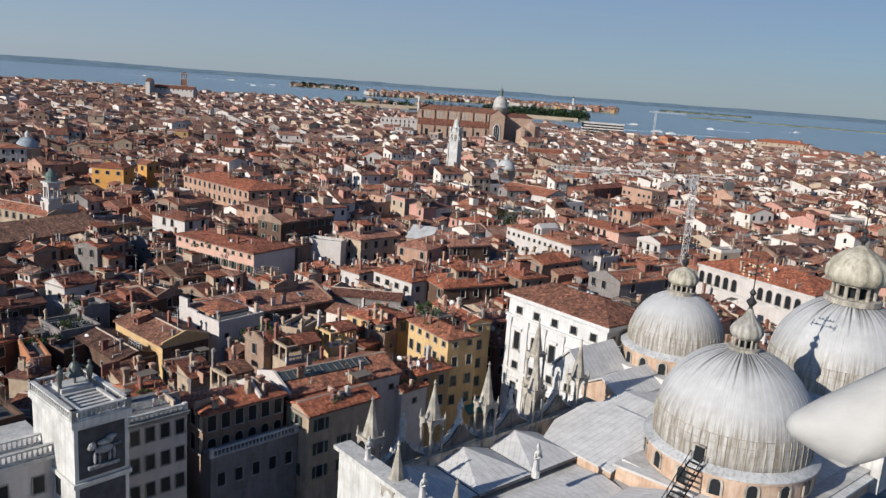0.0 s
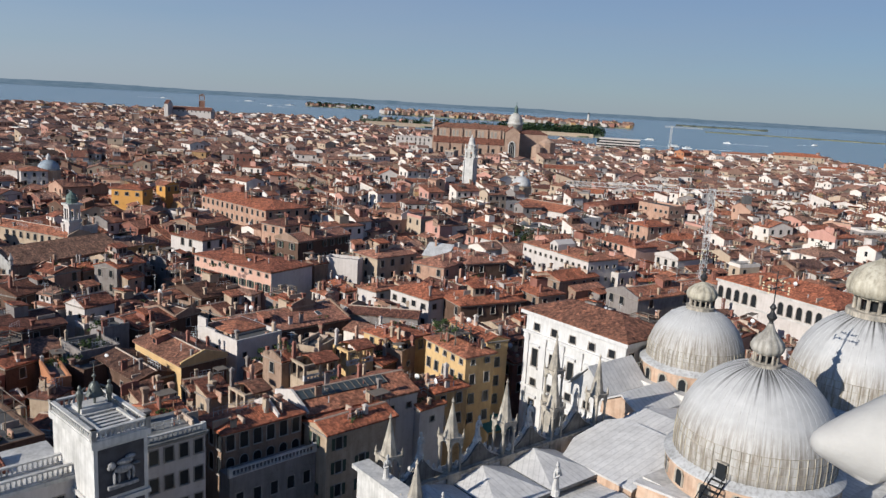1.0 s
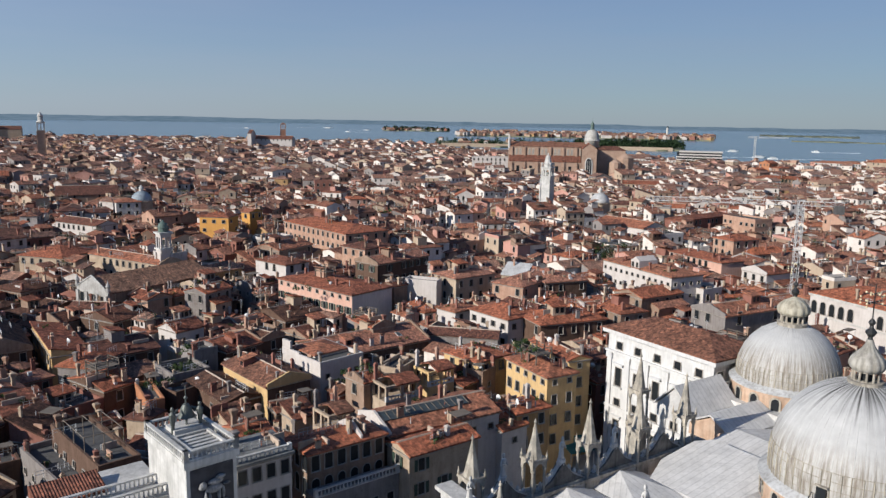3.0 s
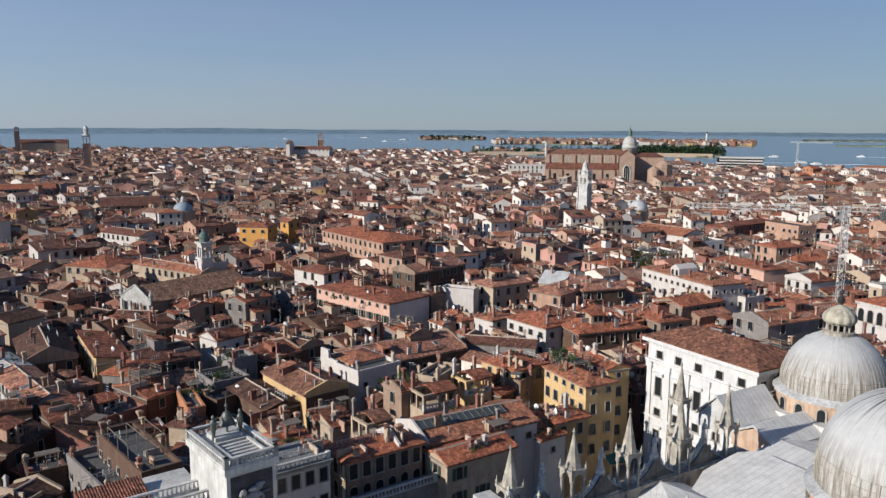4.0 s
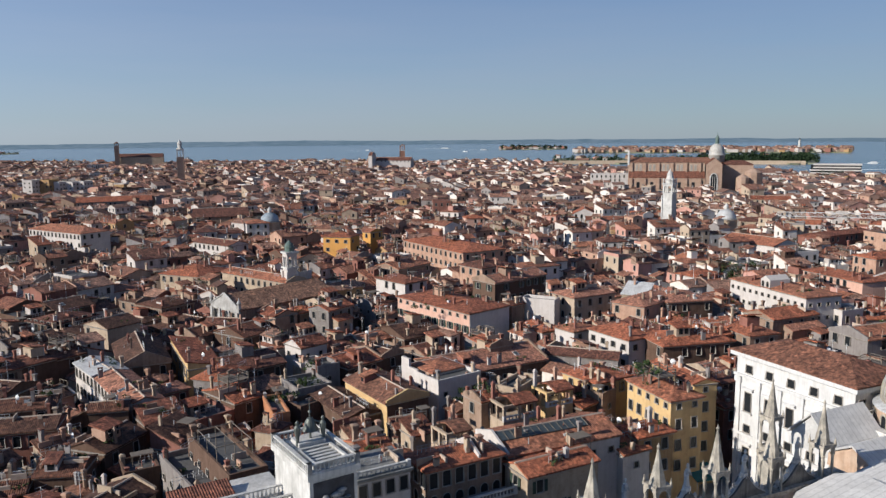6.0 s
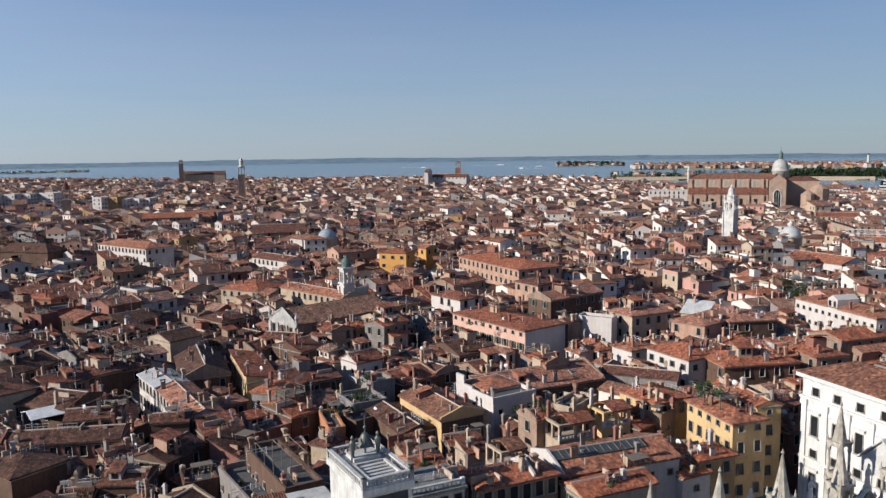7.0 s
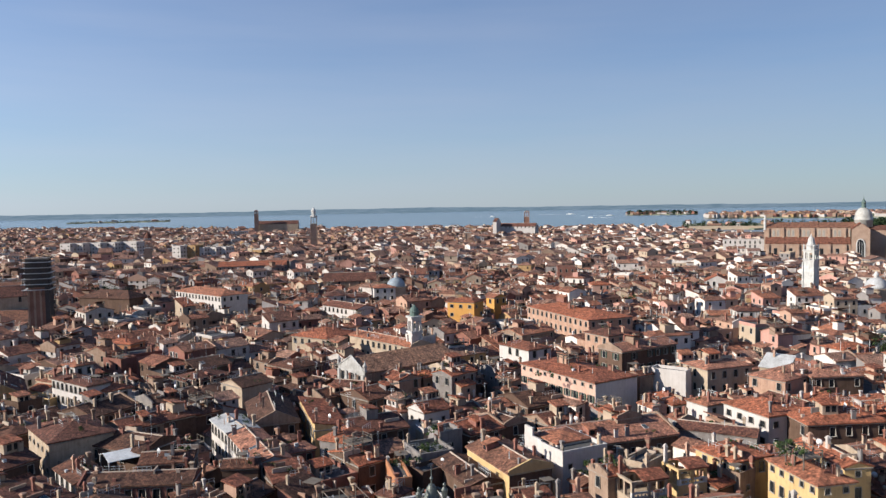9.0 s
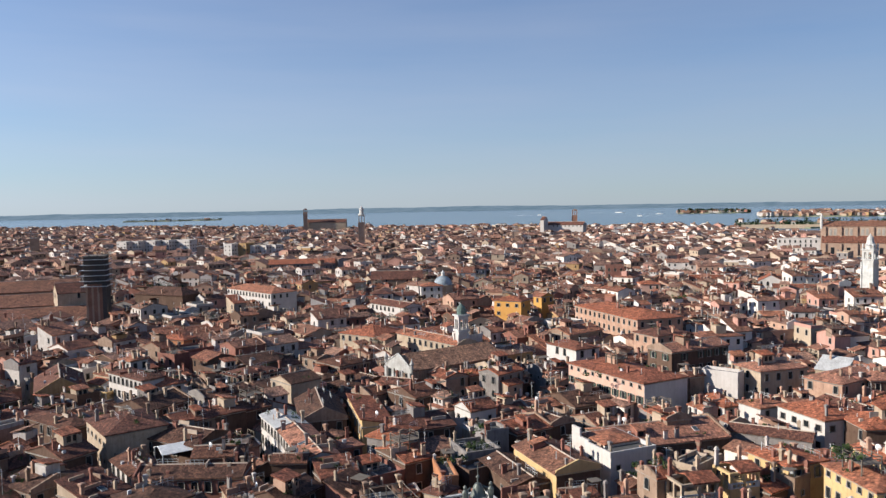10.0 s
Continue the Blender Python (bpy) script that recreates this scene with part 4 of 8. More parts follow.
def dome(u, v, r, z0, h, drum, crown):
    """A stilted lead dome on a pierced drum, with seams and a lantern under a ribbed bulb with a cross.
    crown: the lantern's girth and height, the bulb's radius and height, and whether it is drawn up to a point."""
    s = Shape()
    o = r + 0.55
    s.lathe([(o, z0 - drum), (o, z0 - 0.75), (o + 0.2, z0 - 0.65), (o + 0.2, z0 - 0.45), (r + 0.2, z0 - 0.4), (r + 0.2, z0)], 48, u, v)
    d = part("drum", s, [BUFFSTONE], basilica, "buff drum with small arched windows", smooth=False)
    for j in range(16):
        a = 2 * math.pi * j / 16
        part("window", ARCHLET, None, d, at=pose(u + (o + 0.02) * math.cos(a), v + (o + 0.02) * math.sin(a), z0 - drum + 0.35, 0, 0, math.degrees(a) + 90) @ Matrix.Diagonal((1.15, 1, 1.15, 1)))
    s = Shape()
    s.lathe([(o + 0.1, z0 - 0.47), (o + 0.35, z0 - 0.35), (o + 0.35, z0 - 0.2), (r - 0.05, z0 + 0.35)], 64, u, v)
    part("skirt", s, [LEAD], basilica, "pale lead skirt round the foot of a dome")
    stilt = max(h - 1.03 * r, 0.1 * h)
    prof = [(r, z0)]
    prof += [(r, z0 + stilt * 0.5), (r, z0 + stilt)]
    for j in range(1, 13):
        t = math.pi / 2 * j / 13
        prof.append((r * math.cos(t), z0 + stilt + (h - stilt) * math.sin(t)))
    prof.append((1.25, z0 + h + 0.05))
    s = Shape()
    s.lathe(prof, 64, u, v)
    shell = part("shell", s, [DOMELEAD], basilica, "pale weathered lead covering", smooth=True)
    seam, low = Shape(), Shape()
    n = 56
    for j in range(n):
        a = 2 * math.pi * j / n
        c, q = math.cos(a), math.sin(a)
        for (r0, za), (r1, zb) in zip(prof[2:-1], prof[3:]):
            seam.tube((u + r0 * c, v + r0 * q, za), (u + r1 * c, v + r1 * q, zb), 0.014, 4)
    rng = random.Random(int(u * 3 + v))
    def girth(z):                                      # radius of the shell at a height
        return r if z < z0 + stilt else r * math.sqrt(max(0.0, 1 - ((z - z0 - stilt) / (h - stilt)) ** 2))

    for j in range(n):
        a = 2 * math.pi * (j + rng.uniform(-0.1, 0.1)) / n
        zs = [z0 + h * 0.33 * t / 3 for t in range(4)]
        for za, zb in zip(zs, zs[1:]):
            low.tube(*[(u + (girth(z) + 0.03) * math.cos(a), v + (girth(z) + 0.03) * math.sin(a), z) for z in (za, zb)], 0.05, 4)
    for z in (z0 + h * 0.09, z0 + h * 0.17, z0 + h * 0.25, z0 + h * 0.33):
        low.lathe([(girth(z) - 0.05, z - 0.04), (girth(z) + 0.04, z), (girth(z) - 0.05, z + 0.04)], 64, u, v)
    part("seams", seam, [LEAD], shell, "raised lead seams")
    part("lower_seams", low, [RIBLEAD], shell, "stained lead battens")
    top = z0 + h
    g, rise, bulb, tall, drawn = crown
    s = Shape()
    s.lathe([(1.5 * g, top - 0.25 * g), (1.5 * g, top + 0.1), (1.15 * g, top + 0.15), (1.15 * g, top + 0.2)], 16, u, v)
    s.lathe([(0.75 * g, top), (0.75 * g, top + rise)], 12, u, v, 1)
    lantern = part("lantern", s, [OLDSTONE, GLASS], basilica, "small arcaded lantern")
    for j in range(12):
        a = 2 * math.pi * j / 12
        part("column", COLUMN, None, lantern, at=pose(u + 1.1 * g * math.cos(a), v + 1.1 * g * math.sin(a), top + 0.1) @ Matrix.Diagonal((g, g, rise, 1)))
    if drawn:                                          # drawn up to a point, or rounded like a melon
        prof = [(0.66, 0.0), (0.9, 0.04), (1.0, 0.16), (1.0, 0.27), (0.9, 0.4), (0.66, 0.55), (0.42, 0.7), (0.26, 0.84), (0.17, 1.0)]
    else:
        prof = [(0.62, 0.0), (0.92, 0.06), (1.0, 0.22), (0.98, 0.4), (0.86, 0.58), (0.62, 0.75), (0.34, 0.88), (0.16, 0.95), (0.09, 1.0)]
    s = Shape()
    n, base = 72, top + rise
    rings = [s.put([(u + bulb * q * (1 + 0.075 * abs(math.cos(6 * 2 * math.pi * j / n))) * math.cos(2 * math.pi * j / n),
                     v + bulb * q * (1 + 0.075 * abs(math.cos(6 * 2 * math.pi * j / n))) * math.sin(2 * math.pi * j / n), base + tall * z) for j in range(n)]) for q, z in prof]
    for a, b in zip(rings, rings[1:]):
        for j in range(n):
            s.face((a + j, a + (j + 1) % n, b + (j + 1) % n, b + j))
    s.lathe([(0.68 * bulb, base - 0.12), (0.8 * bulb, base - 0.04), (0.8 * bulb, base + 0.03)], 24, u, v)
    part("onion", s, [DARKONION if drawn else ONION], lantern, "ribbed bulb cap of stained lead", smooth=True)
    s = Shape()
    t = base + tall - 0.1
    s.lathe([(0.24, t), (0.2, t + 0.3), (0.5, t + 0.7), (0.5, t + 0.85), (0.2, t + 1.2), (0.16, t + 1.4), (0.34, t + 1.7), (0.16, t + 2.0), (0.06, t + 2.1), (0.05, t + 5.4)], 10, u, v)
    for z, q in ((t + 3.6, 1.3), (t + 4.4, 0.8)):
        s.box(u - q, v - 0.04, z, u + q, v + 0.04, z + 0.08)
        s.box(u - 0.04, v - q, z - 0.1, u + 0.04, v + q, z - 0.02)
    part("cross", s, [IRON], lantern, "dark iron cross with arms both ways")
    for z, q in ((t + 3.64, 1.3), (t + 3.64, 0.75), (t + 4.44, 0.8), (t + 4.44, 0.4)):
        for j in range(4):
            for dz in (-0.3, 0.0, 0.3) if q > 1 else (0.0,):
                a = math.pi * j / 2
                part("knob", KNOB, None, lantern, at=pose(u + q * math.cos(a), v + q * math.sin(a), z + dz))


def archlet_mesh():
    s = Shape()
    s.box(-0.42, -0.05, 0, 0.42, 0.1, 1.0, 1)
    n = 8
    for j in range(n):
        t0, t1 = math.pi * j / n, math.pi * (j + 1) / n
        s.quad((0.42 * math.cos(t0), -0.05, 1 + 0.42 * math.sin(t0)), (0.42 * math.cos(t1), -0.05, 1 + 0.42 * math.sin(t1)), (0, -0.05, 1), (0, -0.05, 1), 1)
        s.quad((0.42 * math.cos(t0), -0.1, 1 + 0.42 * math.sin(t0)), (0.62 * math.cos(t0), -0.1, 1 + 0.62 * math.sin(t0)), (0.62 * math.cos(t1), -0.1, 1 + 0.62 * math.sin(t1)), (0.42 * math.cos(t1), -0.1, 1 + 0.42 * math.sin(t1)), 0)
    for x in (-0.62, 0.42):
        s.box(x, -0.1, 0, x + 0.2, 0.1, 1.0, 0)
    return s.mesh("window", [OLDSTONE, GLASS])


ARCHLET = archlet_mesh()
COLUMN = Shape()
COLUMN.lathe([(0.14, 0), (0.11, 0.12), (0.1, 0.85), (0.15, 1.0)], 7)
COLUMN = COLUMN.mesh("column", [OLDSTONE])
DARKONION = leadwork("dark_stained_lead", (0.37, 0.345, 0.30), (0.19, 0.175, 0.15), 0)
ONION = leadwork("stained_onion_lead", (0.46, 0.42, 0.33), (0.26, 0.23, 0.17), 0)
KNOB = Shape()
KNOB.lathe([(0.02, -0.11), (0.09, -0.06), (0.11, 0.0), (0.09, 0.06), (0.02, 0.11)], 8)
KNOB = KNOB.mesh("knob", [GILT])
dome(-0.35, 0.7, 7.75, 21.2, 9.95, 2.7, (1.05, 1.05, 1.5, 3.0, True))
dome(22.5, 0, 8.2, 23.3, 10.3, 2.7, (2.1, 1.7, 3.3, 4.6, False))
dome(22.5, 22.5, 6.55, 20.9, 7.7, 2.9, (1.3, 1.1, 1.95, 2.5, False))

# iron stair up to the little door of the front dome
s = Shape()
for j in range(12):
    t = j / 11
    s.box(-13.2 + 4.6 * t - 0.18, -1.2, 17.0 + 4.3 * t - 0.05, -13.2 + 4.6 * t + 0.18, 0.1, 17.0 + 4.3 * t)
for v in (-1.25, 0.15):
    s.tube((-13.4, v, 16.8), (-8.6, v, 21.4), 0.07, 6)
    s.tube((-13.4, v, 17.8), (-8.6, v, 22.4), 0.05, 6)
    for j in range(7):
        t = j / 6
        s.tube((-13.4 + 5 * t, v, 16.8 + 4.5 * t), (-13.4 + 5 * t, v, 17.8 + 4.5 * t), 0.035, 5)
part("roof_stair", s, [IRON], basilica, "dark iron service stair with rails")
s = Shape()
s.box(-8.25, -0.9, 21.3, -7.6, 0.0, 23.0, 0)
s.box(-8.35, -1.05, 23.0, -7.6, 0.15, 23.12, 1)
part("dome_door", s, [GLASS, OLDSTONE], basilica, "small dark doorway")

# body: walls under the roofs
for span in ((-34.5, -26, 0, -33.4, 21.2, 20.4),           # west front
             (-33.4, 19.6, 0, 2.0, 20.9, 17.4),            # north front of the porch
             (-33.4, -26, 0, 4.0, 19.6, 15.6),             # porch body
             (-8.2, -8.5, 15.6, 14.0, 7.9, 18.0),          # west arm
             (13.0, -9.5, 15.6, 34.0, 10.0, 21.8),         # crossing
             (14.5, 10.0, 15.6, 31.0, 29.6, 18.4)):        # north arm
    s = Shape()
    s.box(*span)
    part("wall", s, [MARBLE], basilica, "pale marble wall")
for span in ((-34.9, -26, 20.4, -33.0, 21.6, 20.8), (-33.0, 19.3, 17.4, 2.0, 21.3, 17.75)):
    s = Shape()
    s.box(*span)
    part("parapet", s, [MARBLE if span[0] < -34 else OLDSTONE], basilica, "stone coping along the front")

# lead roofs
def gable_roof(u0, v0, u1, v1, z0, rise, along, end=None):
    """A lead saddle roof over a rectangle; its gable ends show buff brick."""
    s = Shape()
    cu, cv = (u0 + u1) / 2, (v0 + v1) / 2
    if along == "u":
        s.at = (1, 0, cu, cv, 0)
        L, D = u1 - u0, v1 - v0
    else:
        s.at = (0, 1, cu, cv, 0)
        L, D = v1 - v0, u1 - u0
    s.extrude([(-D / 2, z0 - 1.5), (D / 2, z0 - 1.5), (D / 2 - 0.1, z0), (0, z0 + rise - 0.2), (-D / 2 + 0.1, z0)], -L / 2 + 0.25, L / 2 - 0.25, 1)
    s.extrude([(-D / 2 - 0.3, z0 - 0.1), (0, z0 + rise), (D / 2 + 0.3, z0 - 0.1), (D / 2 + 0.3, z0 + 0.15), (0, z0 + rise + 0.25), (-D / 2 - 0.3, z0 + 0.15)], -L / 2, L / 2, 0)
    return part("lead_roof", s, [LEADSEAM, end or BUFFSTONE], basilica, "pale lead sheet roof with seams")


def lead_plane(pts, foot):
    """A thick lead roof plane over a low brick wall, from its corners in order."""
    s = Shape()
    n = len(pts)
    e1 = Vector(pts[0])
    uv = [((Vector(p) - e1).dot(Vector((0, 1, 0))), (Vector(p) - e1).dot(Vector((1, 0, 0)))) for p in pts]
    t = s.put(pts)
    m = s.put([(x, y, z - 0.22) for x, y, z in pts])
    s.face([t + j for j in range(n)], 0, uv)
    s.face([m + j for j in reversed(range(n))], 0)
    for j in range(n):
        g = (j + 1) % n
        s.face((m + j, m + g, t + g, t + j), 0)
    cx, cy = sum(p[0] for p in pts) / n, sum(p[1] for p in pts) / n
    inner = [(cx + (x - cx) * 0.97, cy + (y - cy) * 0.97, z - 0.2) for x, y, z in pts]
    i = s.put(inner)
    o = s.put([(x, y, foot) for x, y, z in inner])
    for j in range(n):
        g = (j + 1) % n
        s.face((o + j, o + g, i + g, i + j), 1)
    return part("lead_roof", s, [LEADSEAM, BUFFSTONE], basilica, "broad pale lead roof over a low brick edge")


def lead_hip(u0, v0, u1, v1, z0, rise):
    """A short roof that falls to the inner gutter behind one ogee gable."""
    s = Shape()
    cu = (u0 + u1) / 2
    i = s.put([(u0, v0, z0), (u1, v0, z0), (u1, v1, z0), (u0, v1, z0), (cu, v1 - 0.4, z0 + rise), (u0, v0, z0 - 0.35), (u1, v0, z0 - 0.35), (u1, v1, z0 - 0.35), (u0, v1, z0 - 0.35)])
    for ids, w, h in (((0, 1, 4), u1 - u0, v1 - v0), ((1, 2, 4), v1 - v0, 3.5), ((2, 3, 4), u1 - u0, 1), ((3, 0, 4), v1 - v0, 3.5)):
        s.face([i + j for j in ids], 0, [(0, 0), (w, 0), (w / 2, h)])
    for ids in ((5, 6, 1, 0), (6, 7, 2, 1), (7, 8, 3, 2), (8, 5, 0, 3)):
        s.face([i + j for j in ids], 1)
    return part("lead_roof", s, [LEADSEAM, DARKLEAD], basilica, "small hipped lead roof behind a gable")


DARKLEAD = leadwork("dark_old_lead", (0.22, 0.22, 0.21), (0.12, 0.12, 0.115), 0)
for u in (-27.8, -20.2, -12.6):
    lead_hip(u - 3.7, 12.7, u + 3.7, 19.7, 16.5, 1.15)
lead_plane([(-9.6, 8.0, 16.75), (1.2, 8.0, 18.7), (1.2, 17.6, 18.7), (-0.8, 19.0, 18.4), (-6.0, 19.2, 17.4), (-9.6, 17.6, 16.75)], 15.5)
gable_roof(-33.0, 5.0, -9.8, 12.6, 15.3, 0.6, "u")
gable_roof(-33.0, -12, -9.8, -4.5, 16.0, 1.3, "u")
gable_roof(-33.0, -4.5, -9.8, 5.0, 16.4, 1.8, "u")
gable_roof(1.2, 11.5, 13.5, 19.6, 16.9, 0.9, "v")
gable_roof(5.6, 18.6, 15.5, 25.0, 17.3, 1.8, "u")
gable_roof(6.2, 25.0, 15.6, 31.0, 17.7, 3.1, "u", LEADSEAM)
gable_roof(-9.5, -9.0, 12.0, 7.8, 17.6, 0.7, "u")

# tabernacles with spires along the fronts, statues between them
def tabernacle(u, v, z0, tip, w=0.92, col=3.3):
    """An open canopy of four arches on columns with a figure under it, corner finials and an octagonal spire."""
    s = Shape()
    s.box(u - w, v - w, z0 - 2.2, u + w, v + w, z0 - 0.15)
    s.box(u - w - 0.07, v - w - 0.07, z0 - 0.15, u + w + 0.07, v + w + 0.07, z0)
    ob = part("pinnacle", s, [OLDSTONE], basilica, "carved stone tabernacle with a spire")
    t, q = z0 + col, math.pi / 8
    shaft, finial = Shape(), Shape()
    shaft.lathe([(0.24, 0), (0.24, 0.15), (0.15, 0.25), (0.14, col - 0.75), (0.24, col - 0.55), (0.24, col - 0.4)], 8)
    finial.lathe([(0.1, 0), (0.15, 0.25), (0.08, 0.45), (0.02, 0.85)], 6)
    shaft, finial = shaft.mesh("column", [OLDSTONE]), finial.mesh("finial", [OLDSTONE])
    for a in (-1, 1):
        for c in (-1, 1):
            part("column", shaft, None, ob, at=pose(u + a * (w - 0.16), v + c * (w - 0.16), z0))
            part("finial", finial, None, ob, at=pose(u + a * (w - 0.02), v + c * (w - 0.02), t + 0.55))
    span = w - 0.34
    arch = [(-w, t - 0.45), (-span, t - 0.45)] + [(-span * math.cos(k * math.pi / 8), t - 0.45 + 0.62 * math.sin(k * math.pi / 8)) for k in range(1, 8)] + [(span, t - 0.45), (w, t - 0.45), (w, t + 0.4), (-w, t + 0.4)]
    for turn in range(4):
        s = Shape()
        s.at = ((1, 0, -1, 0)[turn], (0, 1, 0, -1)[turn], u, v, 0)
        s.extrude(arch, w - 0.2 - 0.003 * turn, w - 0.003 * turn)
        part("arch", s, [OLDSTONE], ob)
    s = Shape()
    s.box(u - w - 0.1, v - w - 0.1, t + 0.35, u + w + 0.1, v + w + 0.1, t + 0.6)
    part("canopy", s, [OLDSTONE], ob)
    rise = tip - t - 0.6
    s = Shape()
    s.lathe([(0.98 * w, t + 0.55), (0.9 * w, t + 0.7), (0.46 * w, t + 0.6 + rise * 0.45), (0.09, tip - 0.6), (0.19, tip - 0.42), (0.09, tip - 0.25), (0.02, tip)], 8, u, v, 0, q)
    part("spire", s, [OLDSTONE], ob)
    s = Shape()
    s.lathe([(0.24, z0), (0.32, z0 + 0.5), (0.26, z0 + 1.4), (0.12, z0 + 1.6), (0.17, z0 + 1.9), (0.02, z0 + 2.1)], 8, u, v)
    part("statue", s, [OLDSTONE], ob)


for u, tip in ((-31.6, 25.6), (-23.9, 25.6), (-16.4, 26.2), (-8.8, 26.4), (-1.2, 26.4)):
    tabernacle(u, 20.3, 17.6, tip)
s = Shape()                                            # corner pier of the side wing behind, with its tabernacle
s.box(0.9, 29.0, 0, 2.7, 30.8, 16.4)
s.box(0.7, 28.8, 16.0, 2.9, 31.0, 16.4)
part("corner_pier", s, [OLDSTONE], basilica, "stone corner pier")
tabernacle(1.8, 29.9, 17.0, 25.7)
tabernacle(-33.6, 13.4, 17.0, 24.4, 0.92, 2.6)
tabernacle(-33.6, 5.6, 17.0, 24.4, 0.92, 2.6)


def statue(u, v, z0, h):
    s = Shape()
    k = h / 2.0
    s.lathe([(0.42, z0 - 0.6), (0.42, z0), (0.34, z0 + 0.06)], 8, u, v)
    i = len(s.v)
    s.lathe([(0.30 * k, 0.06), (0.27 * k, 0.2 * k), (0.21 * k, 0.75 * k), (0.2 * k, 1.0 * k), (0.27 * k, 1.32 * k), (0.22 * k, 1.46 * k), (0.08 * k, 1.53 * k), (0.08 * k, 1.58 * k), (0.13 * k, 1.66 * k), (0.14 * k, 1.78 * k), (0.08 * k, 1.92 * k), (0.02, 1.96 * k)], 10, 0, 0, 0, 0.3, -0.1)
    s.v[i:] = [(u + x * (1.0 + 0.1 * math.sin(3 * z)), v + y * 0.75 + 0.06 * math.sin(2.2 * z), z0 + z) for x, y, z in s.v[i:]]
    s.tube((u - 0.22 * k, v, z0 + 1.35 * k), (u - 0.33 * k, v - 0.12, z0 + 0.95 * k), 0.075 * k, 6)
    s.tube((u - 0.33 * k, v - 0.12, z0 + 0.95 * k), (u - 0.05 * k, v - 0.28 * k, z0 + 1.1 * k), 0.065 * k, 6)
    s.tube((u + 0.22 * k, v, z0 + 1.35 * k), (u + 0.36 * k, v - 0.1, z0 + 0.9 * k), 0.075 * k, 6)
    return part("statue", s, [MARBLE], basilica, "weathered marble statue")


CROCKET = Shape()
CROCKET.lathe([(0.05, 0), (0.2, 0.25), (0.22, 0.4), (0.03, 0.75)], 6)
CROCKET = CROCKET.mesh("crocket", [MARBLE])
DARKSTONE = stone("sooty_stone", (0.20, 0.185, 0.165), (0.09, 0.085, 0.08), 0.8, 0.85, 0.6)
for u in (-27.8, -20.2, -12.6, -5.0):
    statue(u, 20.3, 20.4, 2.5)
    s = Shape()                                       # ogee gable between two tabernacles
    arc = []
    for j in range(9):
        t = j / 8
        arc.append((-3.1 + 3.1 * t, 17.6 + 2.6 * (t ** 1.6 if t > 0.5 else 0.66 * t) + 0.0))
    prof = arc + [(-x, z) for x, z in reversed(arc[:-1])] + [(3.1, 16.5), (-3.1, 16.5)]
    a = s.put([(u + x, 19.9, z) for x, z in prof])
    o = s.put([(u + x, 20.8, z) for x, z in prof])
    n = len(prof)
    s.face([a + j for j in range(n)])
    s.face([o + j for j in reversed(range(n))])
    for j in range(n):
        t = (j + 1) % n
        s.face((a + j, o + j, o + t, a + t))
    gable = part("ogee_gable", s, [DARKSTONE], basilica, "dark weathered ogee gable")
    s = Shape()
    rings = [s.put([(u + x, 20.1, z - 0.1), (u + x, 20.55, z - 0.1), (u + x, 20.55, z + 0.16), (u + x, 20.1, z + 0.16)]) for x, z in prof[:17]]
    for i, o in zip(rings, rings[1:]):
        for j in range(4):
            t = (j + 1) % 4
            s.face((i + j, o + j, o + t, i + t))
    part("coping", s, [MARBLE], gable, "pale carved coping")
    for j in range(1, 16, 2):
        part("crocket", CROCKET, None, gable, at=pose(u + prof[j][0], 20.35, prof[j][1]))
for v in (17.5, 9.5, 2.0):
    statue(-33.8, v, 20.8, 2.4)
statue(-19.5, 9.7, 19.0, 3.0)
claim(BAS.translation.x, BAS.translation.y, 84, 66, 40)

# ---- clock tower ----
TOWER = pose(-30.9, 65.9, 0, 0, 0, 48)
clock_tower = thing("clock_tower", "pale stone clock tower with bronze bell ringers on its terrace", "clock tower", TOWER)
NIGHTBLUE = plain("dark_blue_mosaic", (0.055, 0.055, 0.065), 0.6, vary=0.45, scale=1.2)
W2, D2, ZT = 2.4, 4.4, 24.6
s = Shape()
s.box(-W2, -D2, 0, W2, D2, ZT)
part("wall", s, [MARBLE], clock_tower, "pale stone walls")
s = Shape()
s.box(-W2 - 0.25, -D2 - 0.25, ZT - 0.6, W2 + 0.25, D2 + 0.25, ZT + 0.05)
s.box(-W2 - 0.2, -D2 - 0.2, ZT - 6.2, W2 + 0.2, D2 + 0.2, ZT - 5.8)
part("cornice", s, [MARBLE], clock_tower)
s = Shape()
s.box(-W2 + 0.35, -D2 - 0.04, ZT - 5.5, W2 - 0.35, -D2 + 0.1, ZT - 0.9)
s.box(-W2 + 0.35, -D2 - 0.04, ZT - 12, W2 - 0.35, -D2 + 0.1, ZT - 6.4)
part("mosaic_panel", s, [NIGHTBLUE], clock_tower, "dark blue panel with gold stars")
def ball(s, x, y, z, rx, ry, rz, n=10):
    """An egg-shaped mass."""
    i0 = len(s.v)
    s.lathe([(math.cos(t), math.sin(t)) for t in np.linspace(-1.5, 1.5, 7)], n)
    s.v[i0:] = [(x + p[0] * rx, y + p[1] * ry, z + p[2] * rz) for p in s.v[i0:]]


